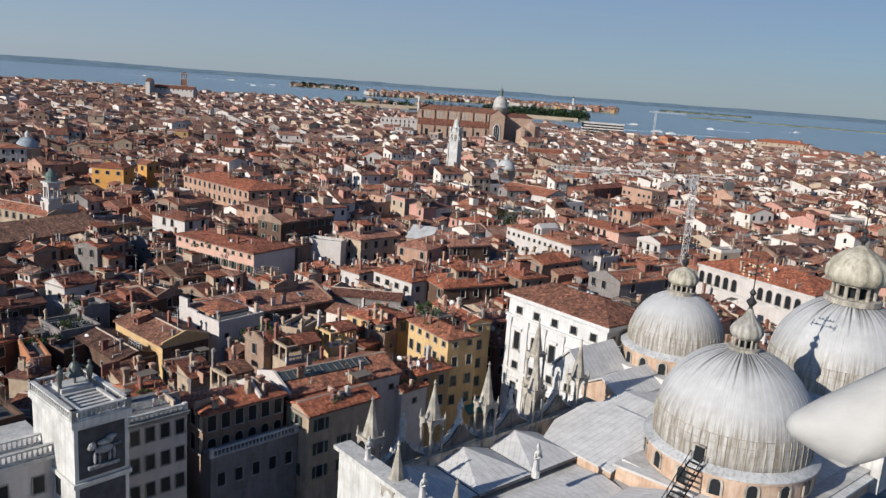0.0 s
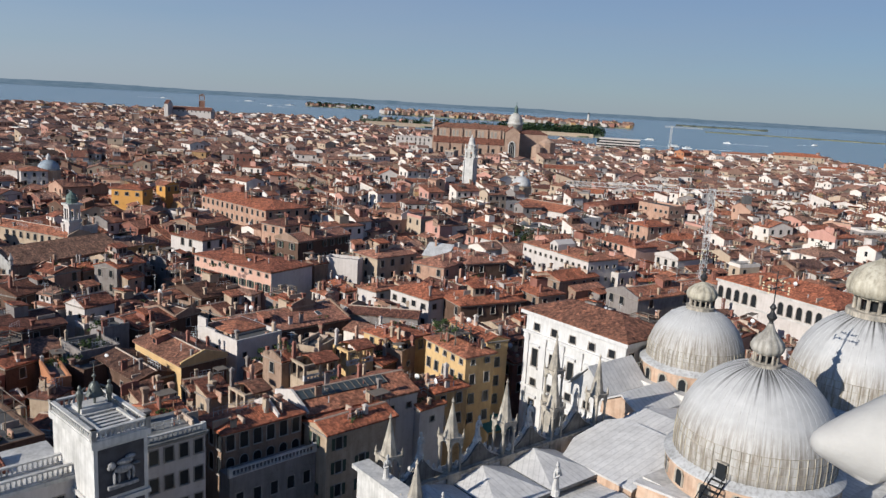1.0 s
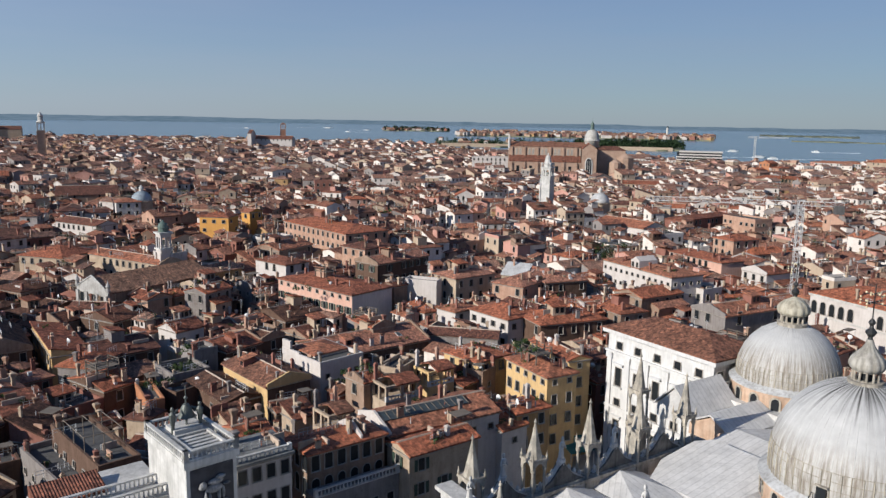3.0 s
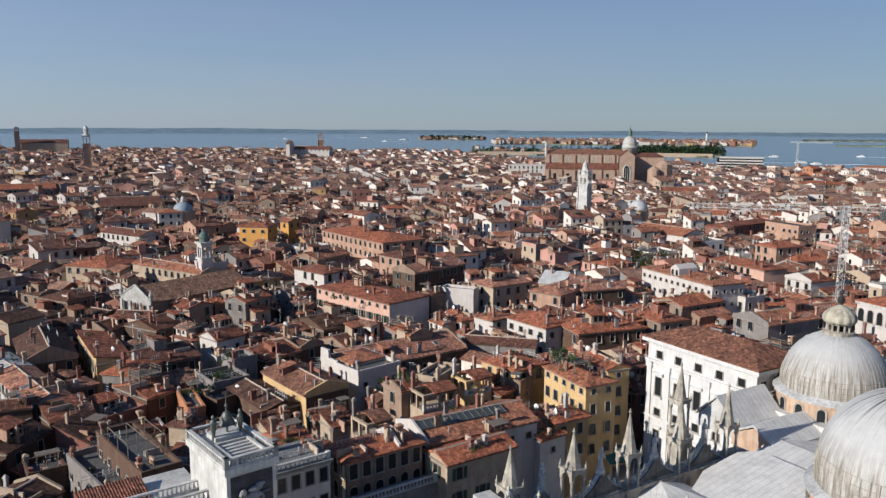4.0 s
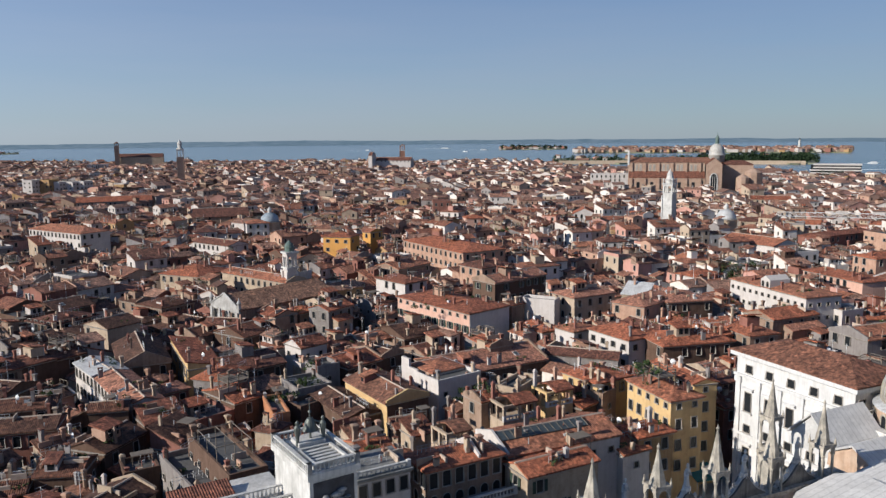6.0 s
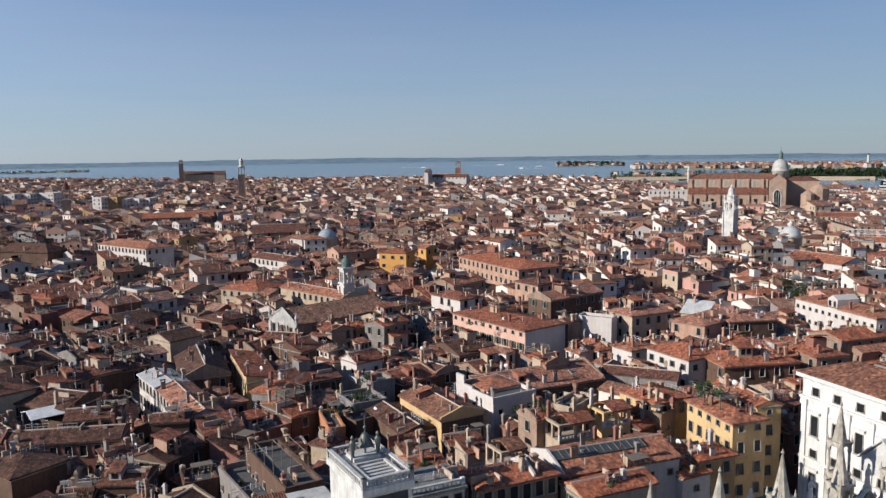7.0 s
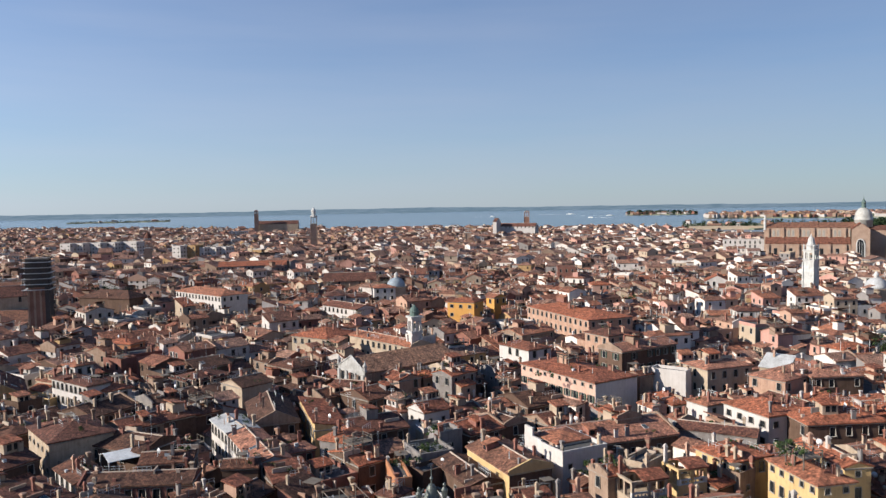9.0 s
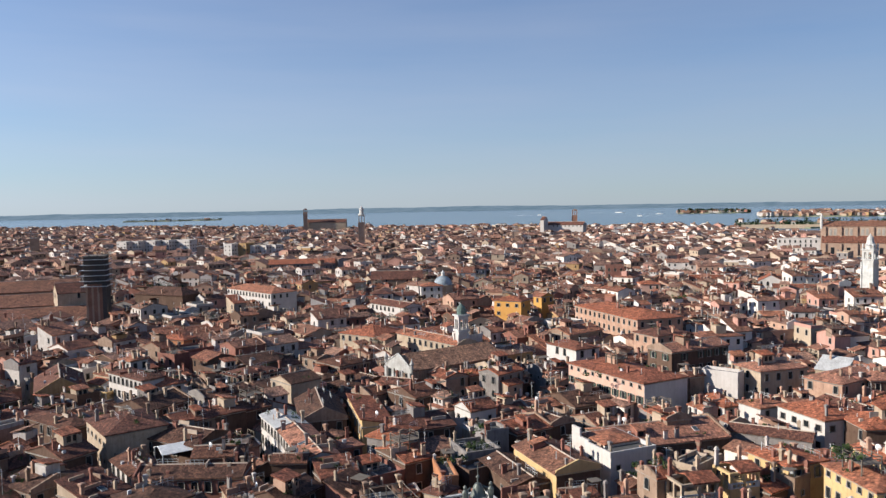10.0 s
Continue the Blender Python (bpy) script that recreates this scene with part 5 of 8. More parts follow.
s = Shape()                                            # winged lion on its plinth
s.box(-1.35, -D2 - 0.45, ZT - 4.7, 1.35, -D2, ZT - 4.4)
for x, z, rx, rz in ((0.1, 3.1, 0.85, 0.42), (-0.95, 2.6, 0.36, 0.4), (-1.15, 2.75, 0.22, 0.2), (0.25, 2.45, 0.75, 0.28), (0.75, 2.1, 0.5, 0.2), (-0.75, 3.8, 0.15, 0.6), (-0.35, 3.85, 0.13, 0.55), (0.55, 3.8, 0.16, 0.6), (0.95, 3.7, 0.16, 0.65), (1.3, 2.9, 0.35, 0.1)):
    ball(s, x, -D2 - 0.18, ZT - z, rx, 0.25, rz)
part("lion_relief", s, [stone("grimy_relief_stone", (0.36, 0.35, 0.34), (0.16, 0.155, 0.15), 1.6, 0.8, 0.5)], clock_tower, "white stone winged lion relief")


def balustrade(s, x0, y0, x1, y1, z, h=0.95, step=0.42, k=0):
    """A stone balustrade from one point of the plan to another."""
    d = math.hypot(x1 - x0, y1 - y0)
    n = max(2, int(d / step))
    ux, uy = (x1 - x0) / d, (y1 - y0) / d
    for z0, z1, q in ((z, z + 0.16, 0.17), (z + h - 0.16, z + h, 0.19)):
        p = [(x0 - uy * q, y0 + ux * q), (x0 + uy * q, y0 - ux * q), (x1 + uy * q, y1 - ux * q), (x1 - uy * q, y1 + ux * q)]
        i = s.put([(x, y, z0) for x, y in p] + [(x, y, z1) for x, y in p])
        for ids in ((0, 1, 5, 4), (1, 2, 6, 5), (2, 3, 7, 6), (3, 0, 4, 7), (4, 5, 6, 7), (3, 2, 1, 0)):
            s.face([i + j for j in ids], k)
    for j in range(n):
        t = (j + 0.5) / n
        s.lathe([(0.07, z + 0.16), (0.12, z + 0.35), (0.06, z + 0.6), (0.09, z + h - 0.16)], 6, x0 + (x1 - x0) * t, y0 + (y1 - y0) * t, k)
    for x, y in ((x0, y0), (x1, y1)):
        s.box(x - 0.22, y - 0.22, z, x + 0.22, y + 0.22, z + h + 0.12, k)


s = Shape()
for a in ((-W2, -D2, W2, -D2), (-W2, D2, W2, D2), (-W2, -D2, -W2, D2), (W2, -D2, W2, D2)):
    balustrade(s, *a, ZT + 0.05)
part("balustrade", s, [MARBLE], clock_tower, "white stone balustrade")
for x0, y0, z0, x1, y1, z1 in [(-1.7, 0.1, 0, 1.9, 3.0, 0.6), (-1.3, 0.5, 0.6, 1.5, 2.6, 1.0), (-1.75, -3.8, 0.05, -1.5, -0.2, 0.8), (1.5, -3.8, 0.05, 1.75, -0.2, 0.8)] + [(-1.5, -3.7 + j * 0.72, 0.05, 1.5, -3.3 + j * 0.72, 0.6) for j in range(5)]:
    s = Shape()                                        # stepped base of the bell, ribs of the stair roof
    s.box(x0, y0, ZT + z0, x1, y1, ZT + z1)
    part("roof_step", s, [MARBLE], clock_tower)
s = Shape()
s.lathe([(0.8, ZT + 1.8), (0.7, ZT + 2.0), (0.48, ZT + 2.7), (0.3, ZT + 3.0), (0.08, ZT + 3.1), (0.08, ZT + 3.5), (0.2, ZT + 3.65), (0.05, ZT + 3.85), (0.04, ZT + 4.9)], 16, 0.3, 1.5)
s.lathe([(0.12, ZT + 1.0), (0.12, ZT + 2.0)], 8, 0.3, 1.5)
part("bell", s, [BRONZE], clock_tower, "large dark bronze bell with a cross")
for side in (-1, 1):
    s = Shape()
    x = 0.1 + side * 1.35
    s.lathe([(0.2, ZT + 0.6), (0.17, ZT + 1.3), (0.3, ZT + 2.0), (0.34, ZT + 2.5), (0.14, ZT + 2.75), (0.19, ZT + 3.0), (0.05, ZT + 3.2)], 8, x, 1.0)
    s.tube((x, 1.0, ZT + 2.45), (x - side * 0.7, 1.4, ZT + 2.7), 0.1, 6)
    part("bell_ringer", s, [BRONZE], clock_tower, "dark bronze bell-ringer statue")
s = Shape()
s.box(-W2 - 0.05, -1.4, ZT - 8.2, -W2 + 0.1, -0.4, ZT - 5.9 - 0.6, 0)
part("side_door", s, [GLASS], clock_tower, "small dark doorway")
claim(-30.9, 65.9, 5.5, 9.5, 48)

# ---- great church of brick, far off ----
ob = thing("brick_church", "huge brick gothic church with a pale dome", "church", pose(15, 655, 0, 0, 0, 0))
s = Shape()
walls(s, 66, 15, 32.0, "gable", 3.5)
part("nave", s, [BRICK], ob, "tall brick nave", at=pose(-1, 0, 0))
s = Shape()
roof_on(s, 66, 15, 32.0, "gable", 0.46)
part("roof", s, [ROOF["dun"]], ob, at=pose(-1, 0, 0))
s = Shape()
s.box(-33, -14, 0, 26, -7.5, 20)
s.extrude([(-14.4, 19.8), (-7.4, 24.5), (-7.4, 25.0), (-14.4, 20.4)], -33.2, 26, 1)
part("aisle", s, [BRICK, ROOF["brown"]], ob, "lower brick aisle")
for j in range(6):
    x = -31 + j * 10.5
    s = Shape()
    s.box(x - 0.7, -15.2, 0, x + 0.7, -14, 19.5)
    s.box(x - 0.6, -8.6, 20, x + 0.6, -7.5, 31.5)
    part("buttress", s, [BRICK], ob)
    for x0 in (x + 2.9, x + 5.9):
        s = Shape()
        s.box(x0 - 0.35, -7.6, 24.9, x0 + 2.05, -7.4, 30.4, 1)
        s.box(x0, -7.7, 25.4, x0 + 1.7, -7.55, 29.9, 0)
        part("window", s, [SURROUND, MORTAR], ob, "walled-up window with a pale surround")
    s = Shape()
    s.box(x + 4.0, -14.12, 8.0, x + 6.4, -13.9, 16.5)
    part("window", s, [GLASS], ob)
s = Shape()
walls(s, 12, 34, 31.0, "hip", 0)
part("transept", s, [BRICK], ob, "brick transept", at=pose(31, -2, 0))
s = Shape()
s.at = (0, 1, 31, -2, 0)
roof_on(s, 34, 12, 31.0, "gable", 0.75)
walls(s, 33.6, 12, 31.0, "gable", 4.5, 1)
part("transept_roof", s, [ROOF["brown"], BRICK], ob)
s = Shape()
s.box(28.8, -19.3, 10, 33.2, -18.9, 20)
n = 8
for j in range(n):
    t0, t1 = math.pi * j / n, math.pi * (j + 1) / n
    s.quad((31 + 2.2 * math.cos(t0), -19.3, 20 + 3.4 * math.sin(t0)), (31 + 2.2 * math.cos(t1), -19.3, 20 + 3.4 * math.sin(t1)), (31, -19.3, 20), (31, -19.3, 20))
great = part("great_window", s, [GLASS], ob, "tall pointed window")
s = Shape()
for side in (-1, 1):
    s.box(31 + side * 2.6 - 0.4, -19.5, 9.5, 31 + side * 2.6 + 0.4, -18.9, 20)
for j in range(n):
    t0, t1 = math.pi * j / n, math.pi * (j + 1) / n
    s.tube((31 + 2.6 * math.cos(t0), -19.3, 20 + 3.8 * math.sin(t0)), (31 + 2.6 * math.cos(t1), -19.3, 20 + 3.8 * math.sin(t1)), 0.45, 4)
for x in (30.2, 31.8):
    s.box(x - 0.12, -19.45, 10, x + 0.12, -19.25, 22)
part("surround", s, [MARBLE], great, "pale stone arch and mullions")
s = Shape()
s.lathe([(6.2, 32), (6.2, 37.0), (6.5, 37.2), (6.5, 37.7), (6.0, 37.9), (5.9, 40.0), (5.2, 43.0), (3.8, 45.2), (1.9, 46.3), (0.0, 46.5)], 24, 34, 1)
part("dome", s, [leadwork("cream_grey_lead", (0.46, 0.44, 0.40), (0.33, 0.315, 0.285), 0)], ob, "stained cream lead dome", smooth=True)
s = Shape()
s.lathe([(1.9, 46.2), (1.5, 46.6), (1.4, 49.6), (1.8, 49.8), (1.6, 50.3), (1.3, 51.4), (0.5, 52.2), (0.5, 53.0), (0.12, 53.4), (0.1, 55.6)], 12, 34, 1)
part("lantern", s, [COPPER], ob, "tall green-grey lantern")
s = Shape()
walls(s, 26, 12, 30, "hip", 0)
part("choir", s, [BRICK], ob, "brick choir", at=pose(48, 1, 0))
s = Shape()
roof_on(s, 26, 12, 30, "hip", 0.5)
part("choir_roof", s, [ROOF["brown"]], ob, at=pose(48, 1, 0))
s = Shape()
s.lathe([(7, 0), (7, 24), (7.3, 24), (0.5, 28)], 10, 61, -3)
s.lathe([(5, 0), (5, 20), (5.2, 20), (0.5, 23)], 10, 53, -10)
part("apse", s, [BRICK], ob, "polygonal brick apse")
s = Shape()
s.lathe([(1.0, 30), (0.9, 38), (1.2, 38.3), (0.1, 42)], 8, -33.5, -7)
s.lathe([(0.8, 30), (0.7, 35), (0.1, 38)], 8, -33.5, 7)
part("pinnacle", s, [MARBLE], ob, "white stone pinnacle")
claim(20, 652, 96, 44, 0)


def bell_tower(az, dist, w, shaft, belfry, spire, label, body, cap, turn=0.0, kind="spire"):
    """A church bell tower: panelled shaft, open belfry, cornice and a cap."""
    x, y = polar(az, dist)
    ob = thing("bell_tower", label, "bell tower", pose(x, y, 0, 0, 0, turn), "bell towers of the town")
    a = w / 2
    s = Shape()
    s.box(-a, -a, 0, a, a, shaft)
    for c in (-1, 1):
        for d in (-1, 1):
            s.box(c * a - 0.45, d * a - 0.45, 0, c * a + 0.12 + 0.0 * c, d * a + 0.12, shaft - 0.8)
    part("shaft", s, [body], ob)
    for z, q in ((shaft, 0.35), (belfry - 0.5, 0.4)):
        s = Shape()
        s.box(-a - q, -a - q, z, a + q, a + q, z + 0.5)
        part("cornice", s, [MARBLE], ob)
    q = w * 0.17
    stone_of = body if kind not in ("white", "tiers") else MARBLE
    for c in (-1, 1):
        for d in (-1, 1):
            s = Shape()
            s.box(c * (a - q / 2) - q / 2, d * (a - q / 2) - q / 2, shaft + 0.5, c * (a - q / 2) + q / 2, d * (a - q / 2) + q / 2, belfry - 0.5)
            part("belfry_pier", s, [stone_of], ob)
    for d in (-1, 1):
        for x0, y0, x1, y1, z0 in ((-q / 3, d * (a - q / 2) - q / 3, q / 3, d * (a - q / 2) + q / 3, shaft + 0.5), (d * (a - q / 2) - q / 3, -q / 3, d * (a - q / 2) + q / 3, q / 3, shaft + 0.5),
                                   (-a + q, d * (a - q / 2) - q / 2, a - q, d * (a - q / 2) + q / 2, belfry - 1.4), (d * (a - q / 2) - q / 2, -a + q, d * (a - q / 2) + q / 2, a - q, belfry - 1.4)):
            s = Shape()
            s.box(x0, y0, z0, x1, y1, belfry - 0.5)
            part("belfry_pier" if z0 < belfry - 1.5 else "lintel", s, [stone_of], ob)
    s = Shape()
    s.lathe([(0.7, shaft + 1.2), (0.5, shaft + 2.2), (0.2, shaft + 2.6)], 10)
    part("bell", s, [BRONZE], ob)
    s = Shape()
    h = spire - belfry
    if kind == "spire":
        s.lathe([(a * 0.98, belfry), (a * 0.98, belfry + h * 0.25), (a * 0.8, belfry + h * 0.27), (a * 0.4, belfry + h * 0.65), (0.12, spire)], 8)
    elif kind == "onion":
        s.lathe([(a * 0.85, belfry), (a * 0.85, belfry + h * 0.3), (a * 0.95, belfry + h * 0.32), (a * 0.95, belfry + h * 0.36), (a * 0.85, belfry + h * 0.4), (a * 0.75, belfry + h * 0.6), (a * 0.35, belfry + h * 0.75), (0.15, belfry + h * 0.85), (0.05, spire)], 12)
    elif kind == "white":
        s.lathe([(a * 0.9, belfry), (a * 0.9, belfry + h * 0.22), (a * 1.05, belfry + h * 0.24), (a * 0.75, belfry + h * 0.3), (a * 0.62, belfry + h * 0.5), (a * 0.5, belfry + h * 0.72), (a * 0.2, belfry + h * 0.84), (0.25, belfry + h * 0.92), (0.05, spire)], 10)
        for c in (-1, 1):
            for d in (-1, 1):
                s.lathe([(0.35, belfry), (0.3, belfry + 1.2), (0.5, belfry + 1.6), (0.05, belfry + 2.6)], 6, c * a * 0.9, d * a * 0.9)
    elif kind == "tiers":
        s.lathe([(a * 0.95, belfry), (a * 0.95, belfry + h * 0.1), (a * 0.62, belfry + h * 0.12), (a * 0.62, belfry + h * 0.5), (a * 0.8, belfry + h * 0.52), (a * 0.8, belfry + h * 0.56), (a * 0.6, belfry + h * 0.6), (a * 0.5, belfry + h * 0.72), (a * 0.2, belfry + h * 0.82), (0.1, belfry + h * 0.9), (0.05, spire)], 8)
    elif kind == "stump":
        s.lathe([(a * 1.35, belfry), (0.1, spire)], 4, 0, 0, 0, math.pi / 4)
    part("cap", s, [cap], ob)
    claim(x, y, w + 1, w + 1, turn)
    return ob


bell_tower(-1.22, 400, 5.0, 25.5, 30.5, 37.8, "white baroque stone bell tower with a stepped cap", MARBLE, MARBLE, -25, "white")
bell_tower(26.4, 222, 3.0, 18.0, 22.8, 26.4, "slim white bell tower with a green copper cap", WALL["white"], COPPER, 52, "onion")
bell_tower(18.0, 1085, 7.0, 34, 41.5, 43, "square brick bell tower without a spire", REDBRICK, ROOF["brown"], 18, "stump")
bell_tower(33.6, 850, 7.0, 35, 43, 54.0, "tall bell tower with a pale belfry and onion cap", BRICK, MARBLE, 34, "tiers")
bell_tower(37.65, 1330, 6.5, 43, 47.5, 49.5, "dark brick bell tower by the far shore", BRICK, ROOF["brown"], 38, "stump")
bell_tower(22.3, 860, 6.5, 22, 27, 28.5, "short square brick tower", BRICK, ROOF["brown"], 22, "stump")
bell_tower(45.0, 600, 5.0, 26, 33, 39.0, "slim brick bell tower among the roofs", BRICK, ROOF["brown"], 45, "spire")
bell_tower(55.4, 900, 8.0, 26, 31, 33.0, "broad brick bell tower among the roofs", BRICK, ROOF["brown"], 55, "stump")

# ---- white palace beside the basilica ----
PALACE = stone("white_palace_stone", (0.61, 0.595, 0.57), (0.51, 0.495, 0.475), 0.5, 0.7, 0.22)
palace = thing("palace", "tall white neoclassical palace with a clay-tiled hipped roof", "palace", pose(23.9, 118.2, 0, 0, 0, -50.3))
PW, PD, PH = 20.1, 10.6, 21.8
s = Shape()
walls(s, PW, PD, PH, "hip", 0)
part("wall", s, [PALACE], palace)
s = Shape()
roof_on(s, PW + 0.8, PD + 0.8, PH + 0.5, "hip", 0.34)
part("roof", s, [ROOF["old"]], palace)
for z, t, q in ((PH - 0.2, 0.7, 0.75), (PH - 3.4, 0.4, 0.35), (PH - 12.5, 0.4, 0.3)):
    s = Shape()
    s.box(-PW / 2 - q, -PD / 2 - q, z, PW / 2 + q, PD / 2 + q, z + t)
    part("cornice", s, [PALACE], palace, "moulded stone cornice")
for j in range(26):
    s = Shape()
    x = -PW / 2 + (j + 0.5) * PW / 26
    s.box(x - 0.3, -PD / 2 - 0.4, PH - 0.36, x + 0.3, -PD / 2, PH - 0.2)
    part("bracket", s, [PALACE], palace)
for j in range(6):
    s = Shape()
    x = -PW / 2 + 0.5 + j * (PW - 1.0) / 5
    s.box(x - 0.45, -PD / 2 - 0.25, 3, x + 0.45, -PD / 2, PH - 3.4)
    s.box(x - 0.6, -PD / 2 - 0.38, PH - 4.3, x + 0.6, -PD / 2, PH - 3.5)
    part("pilaster", s, [PALACE], palace)
for j in range(5):
    x = -PW / 2 + 0.5 + (j + 0.5) * (PW - 1.0) / 5
    window("square", palace, pose(x, -PD / 2, PH - 2.6))
    window("tall", palace, pose(x, -PD / 2, PH - 8.6))
    window("square", palace, pose(x, -PD / 2, PH - 11.9))
    window("tall", palace, pose(x, -PD / 2, PH - 17.2))
for j in range(5):
    x = -PW / 2 + 0.5 + (j + 0.5) * (PW - 1.0) / 5
    for z in (PH - 8.6, PH - 17.2):
        s = Shape()
        s.extrude([(-0.45, z + 3.35), (0, z + 3.35), (0, z + 3.75), (-0.45, z + 3.6)], -1.05, 1.05)
        part("window_hood", s, [PALACE], palace, at=pose(x, -PD / 2, 0))
        s = Shape()
        s.box(-0.95, -0.4, z - 0.35, 0.95, 0, z - 0.12)
        part("window_sill", s, [PALACE], palace, at=pose(x, -PD / 2, 0))
for j in range(4):
    y = -PD / 2 + (j + 0.5) * PD / 4
    window("square", palace, pose(PW / 2, y, PH - 2.6, 0, 0, 90))
    window("tall", palace, pose(PW / 2, y, PH - 8.6, 0, 0, 90))
claim(23.9, 118.2, 20, 10.6, -50.3)

# ---- long white palace with arched windows ----
house(79.0, 172.5, 30.0, 16.0, -58, 17.0, roof="hip", wall="white", tile="red", pitch=0.3, rows=1, stacks=5, win="plain", faces="z")
row = bpy.data.objects["house"]
s = Shape()
s.box(-15.3, -8.3, 16.3, 15.3, 8.3, 16.9)
part("cornice", s, [MARBLE], row)
for j in range(13):
    if j not in (5, 6):
        window("arched", row, pose(-13.8 + j * 2.3, -8.0, 12.6) @ Matrix.Diagonal((1.25, 1, 1.25, 1)))
s = Shape()
s.box(-15.1, -8.15, 11.9, 15.1, -8.0, 12.2)
part("string_course", s, [MARBLE], row)

# ---- church with a gabled front ----
church = thing("parish_church", "church with a pale-trimmed gabled front and a plain brown tiled roof", "church", pose(-92.8, 177.3, 0, 0, 0, 62))
s = Shape()
walls(s, 28, 12.6, 14.2, "gable", 0.46 * 6.3)
part("nave", s, [WALL["sand"]], church)
s = Shape()
roof_on(s, 27.6, 12.6, 14.2, "gable", 0.46)
part("roof", s, [ROOF["dusty"]], church)
s = Shape()
s.extrude([(-6.3, 0), (6.3, 0), (6.3, 14.3), (0, 17.4), (-6.3, 14.3)], -14.4, -13.95)
part("front", s, [FRONT_STONE], church, "weathered pale stone gabled front")
for side in (-1, 1):
    s = Shape()
    s.tube((-14.3, side * 6.5, 14.2), (-14.3, 0, 17.5), 0.3, 4)
    part("gable_coping", s, [FRONT_STONE], church, "pale stone coping")
for v in (-5.7, -2.1, 2.1, 5.7):
    s = Shape()
    s.box(-14.75, v - 0.5, 0, -14.5, v + 0.5, 13.6)
    part("pilaster", s, [FRONT_STONE], church)
for v in (-3.9, 0, 3.9):
    window("tall", church, pose(-14.5, v, 8.9, 0, 0, -90) @ Matrix.Diagonal((1.25, 1, 1.5, 1)))
for v in (-6.2, 6.2):
    s = Shape()
    s.lathe([(0.5, 14.6), (0.4, 15.4), (0.6, 15.8), (0.2, 16.6), (0.05, 17.2)], 8, -14.2, v)
    part("finial", s, [FRONT_STONE], church)
claim(-92.8, 177.3, 28.5, 13, 62)

# ---- dark garden trees, and broad brown roofs on the far side ----
for j, (az, d, h, r) in enumerate(((47.2, 436, 15, 7.5), (48.0, 432, 17, 8.0), (48.9, 430, 15.5, 7.5), (46.5, 438, 12.5, 6.0), (49.7, 428, 12, 5.5), (47.6, 424, 13, 6.5), (48.5, 422, 13, 6.5))):
    tree(*polar(az, d), h, r, 60 + j, DARKLEAF)
claim(*polar(48.1, 430), 30, 24, 48)
for d, h in ((366, 10.0), (391, 13.5), (416, 17.5)):
    house(*polar(57.3, d), 66.0, 24.0, 57.3 - 9, h, roof="gable", wall="sand", tile="dun", pitch=0.34, rows=0, stacks=0)
house(*polar(53.5, 372), 11.0, 15.0, 60, 19.5, roof="gable", wall="cream", tile="brown", pitch=0.5, rows=1, stacks=1, win="arched", gap=4)

# ---- scaffolded tower ----
x, y = polar(51.8, 320)
ob = thing("scaffolded_tower", "brick tower wrapped in dark scaffolding and netting at its top", "tower", pose(x, y, 0, 0, 0, 40))
s = Shape()
s.box(-3.0, -3.0, 0, 3.0, 3.0, 27.5)
part("shaft", s, [REDBRICK], ob)
for c in (-3.0, -1.0, 1.0, 3.0):
    for b in ((-3.25, c - 0.35, 0, -3.0, c + 0.35, 26), (c - 0.35, -3.25, 0, c + 0.35, -3.0, 26)):
        s = Shape()
        s.box(*b)
        part("pilaster", s, [BRICK], ob)
s = Shape()
s.box(-3.7, -3.7, 27.0, 3.7, 3.7, 37.0, 0)
s.box(-3.9, -3.9, 37.0, 3.9, 3.9, 37.5, 1)
part("netting", s, [NETTING, TIMBER], ob, "dark netting boxed round the top")
s = Shape()
s.box(2.6, -4.0, 6, 4.0, 4.0, 27.0)
part("netting", s, [NETTING], ob, "dark netting hung down one side")
for j, z in enumerate(range(26, 38, 2)):
    s = Shape()
    for a in (-4.1, 4.1):
        s.box(-4.9 - 0.3 * (j % 2), a - 0.5, z, 4.7, a + 0.5, z + 0.22)
        s.box(a - 0.5, -3.6, z, a + 0.5, 3.6, z + 0.22)
    part("scaffold_deck", s, [STEEL], ob, "grey scaffold boards")
for a in (-4.4, -1.5, 1.5, 4.4):
    for c in (-4.4, 4.4):
        s = Shape()
        s.tube((a, c, 24 if c < 0 else 0), (a, c, 38.8), 0.08, 6)
        s.tube((c, a, 24 if c < 0 else 0), (c, a, 38.8), 0.08, 6)
        part("scaffold_pole", s, [IRON], ob)
claim(x, y, 12, 12, 40)

# ---- tower crane ----
x, y = polar(-18.45, 200)
crane = thing("tower_crane", "pale steel lattice tower crane above the roofs", "crane", pose(x, y, 0))


def lattice(s, a, b, w, bays, r=0.045):
    a, b = Vector(a), Vector(b)
    q = (b - a).to_track_quat("Z", "Y").to_matrix()
    corner = [q @ Vector((c * w / 2, d * w / 2, 0)) for c, d in ((-1, -1), (1, -1), (1, 1), (-1, 1))]
    for c in corner:
        s.tube(a + c, b + c, r * 1.5, 5)
    for j in range(bays):
        p, t = a.lerp(b, j / bays), a.lerp(b, (j + 1) / bays)
        for e in range(4):
            g = (e + 1) % 4
            s.tube(p + corner[e], t + corner[g], r, 4)
            s.tube(t + corner[e], t + corner[g], r, 4)


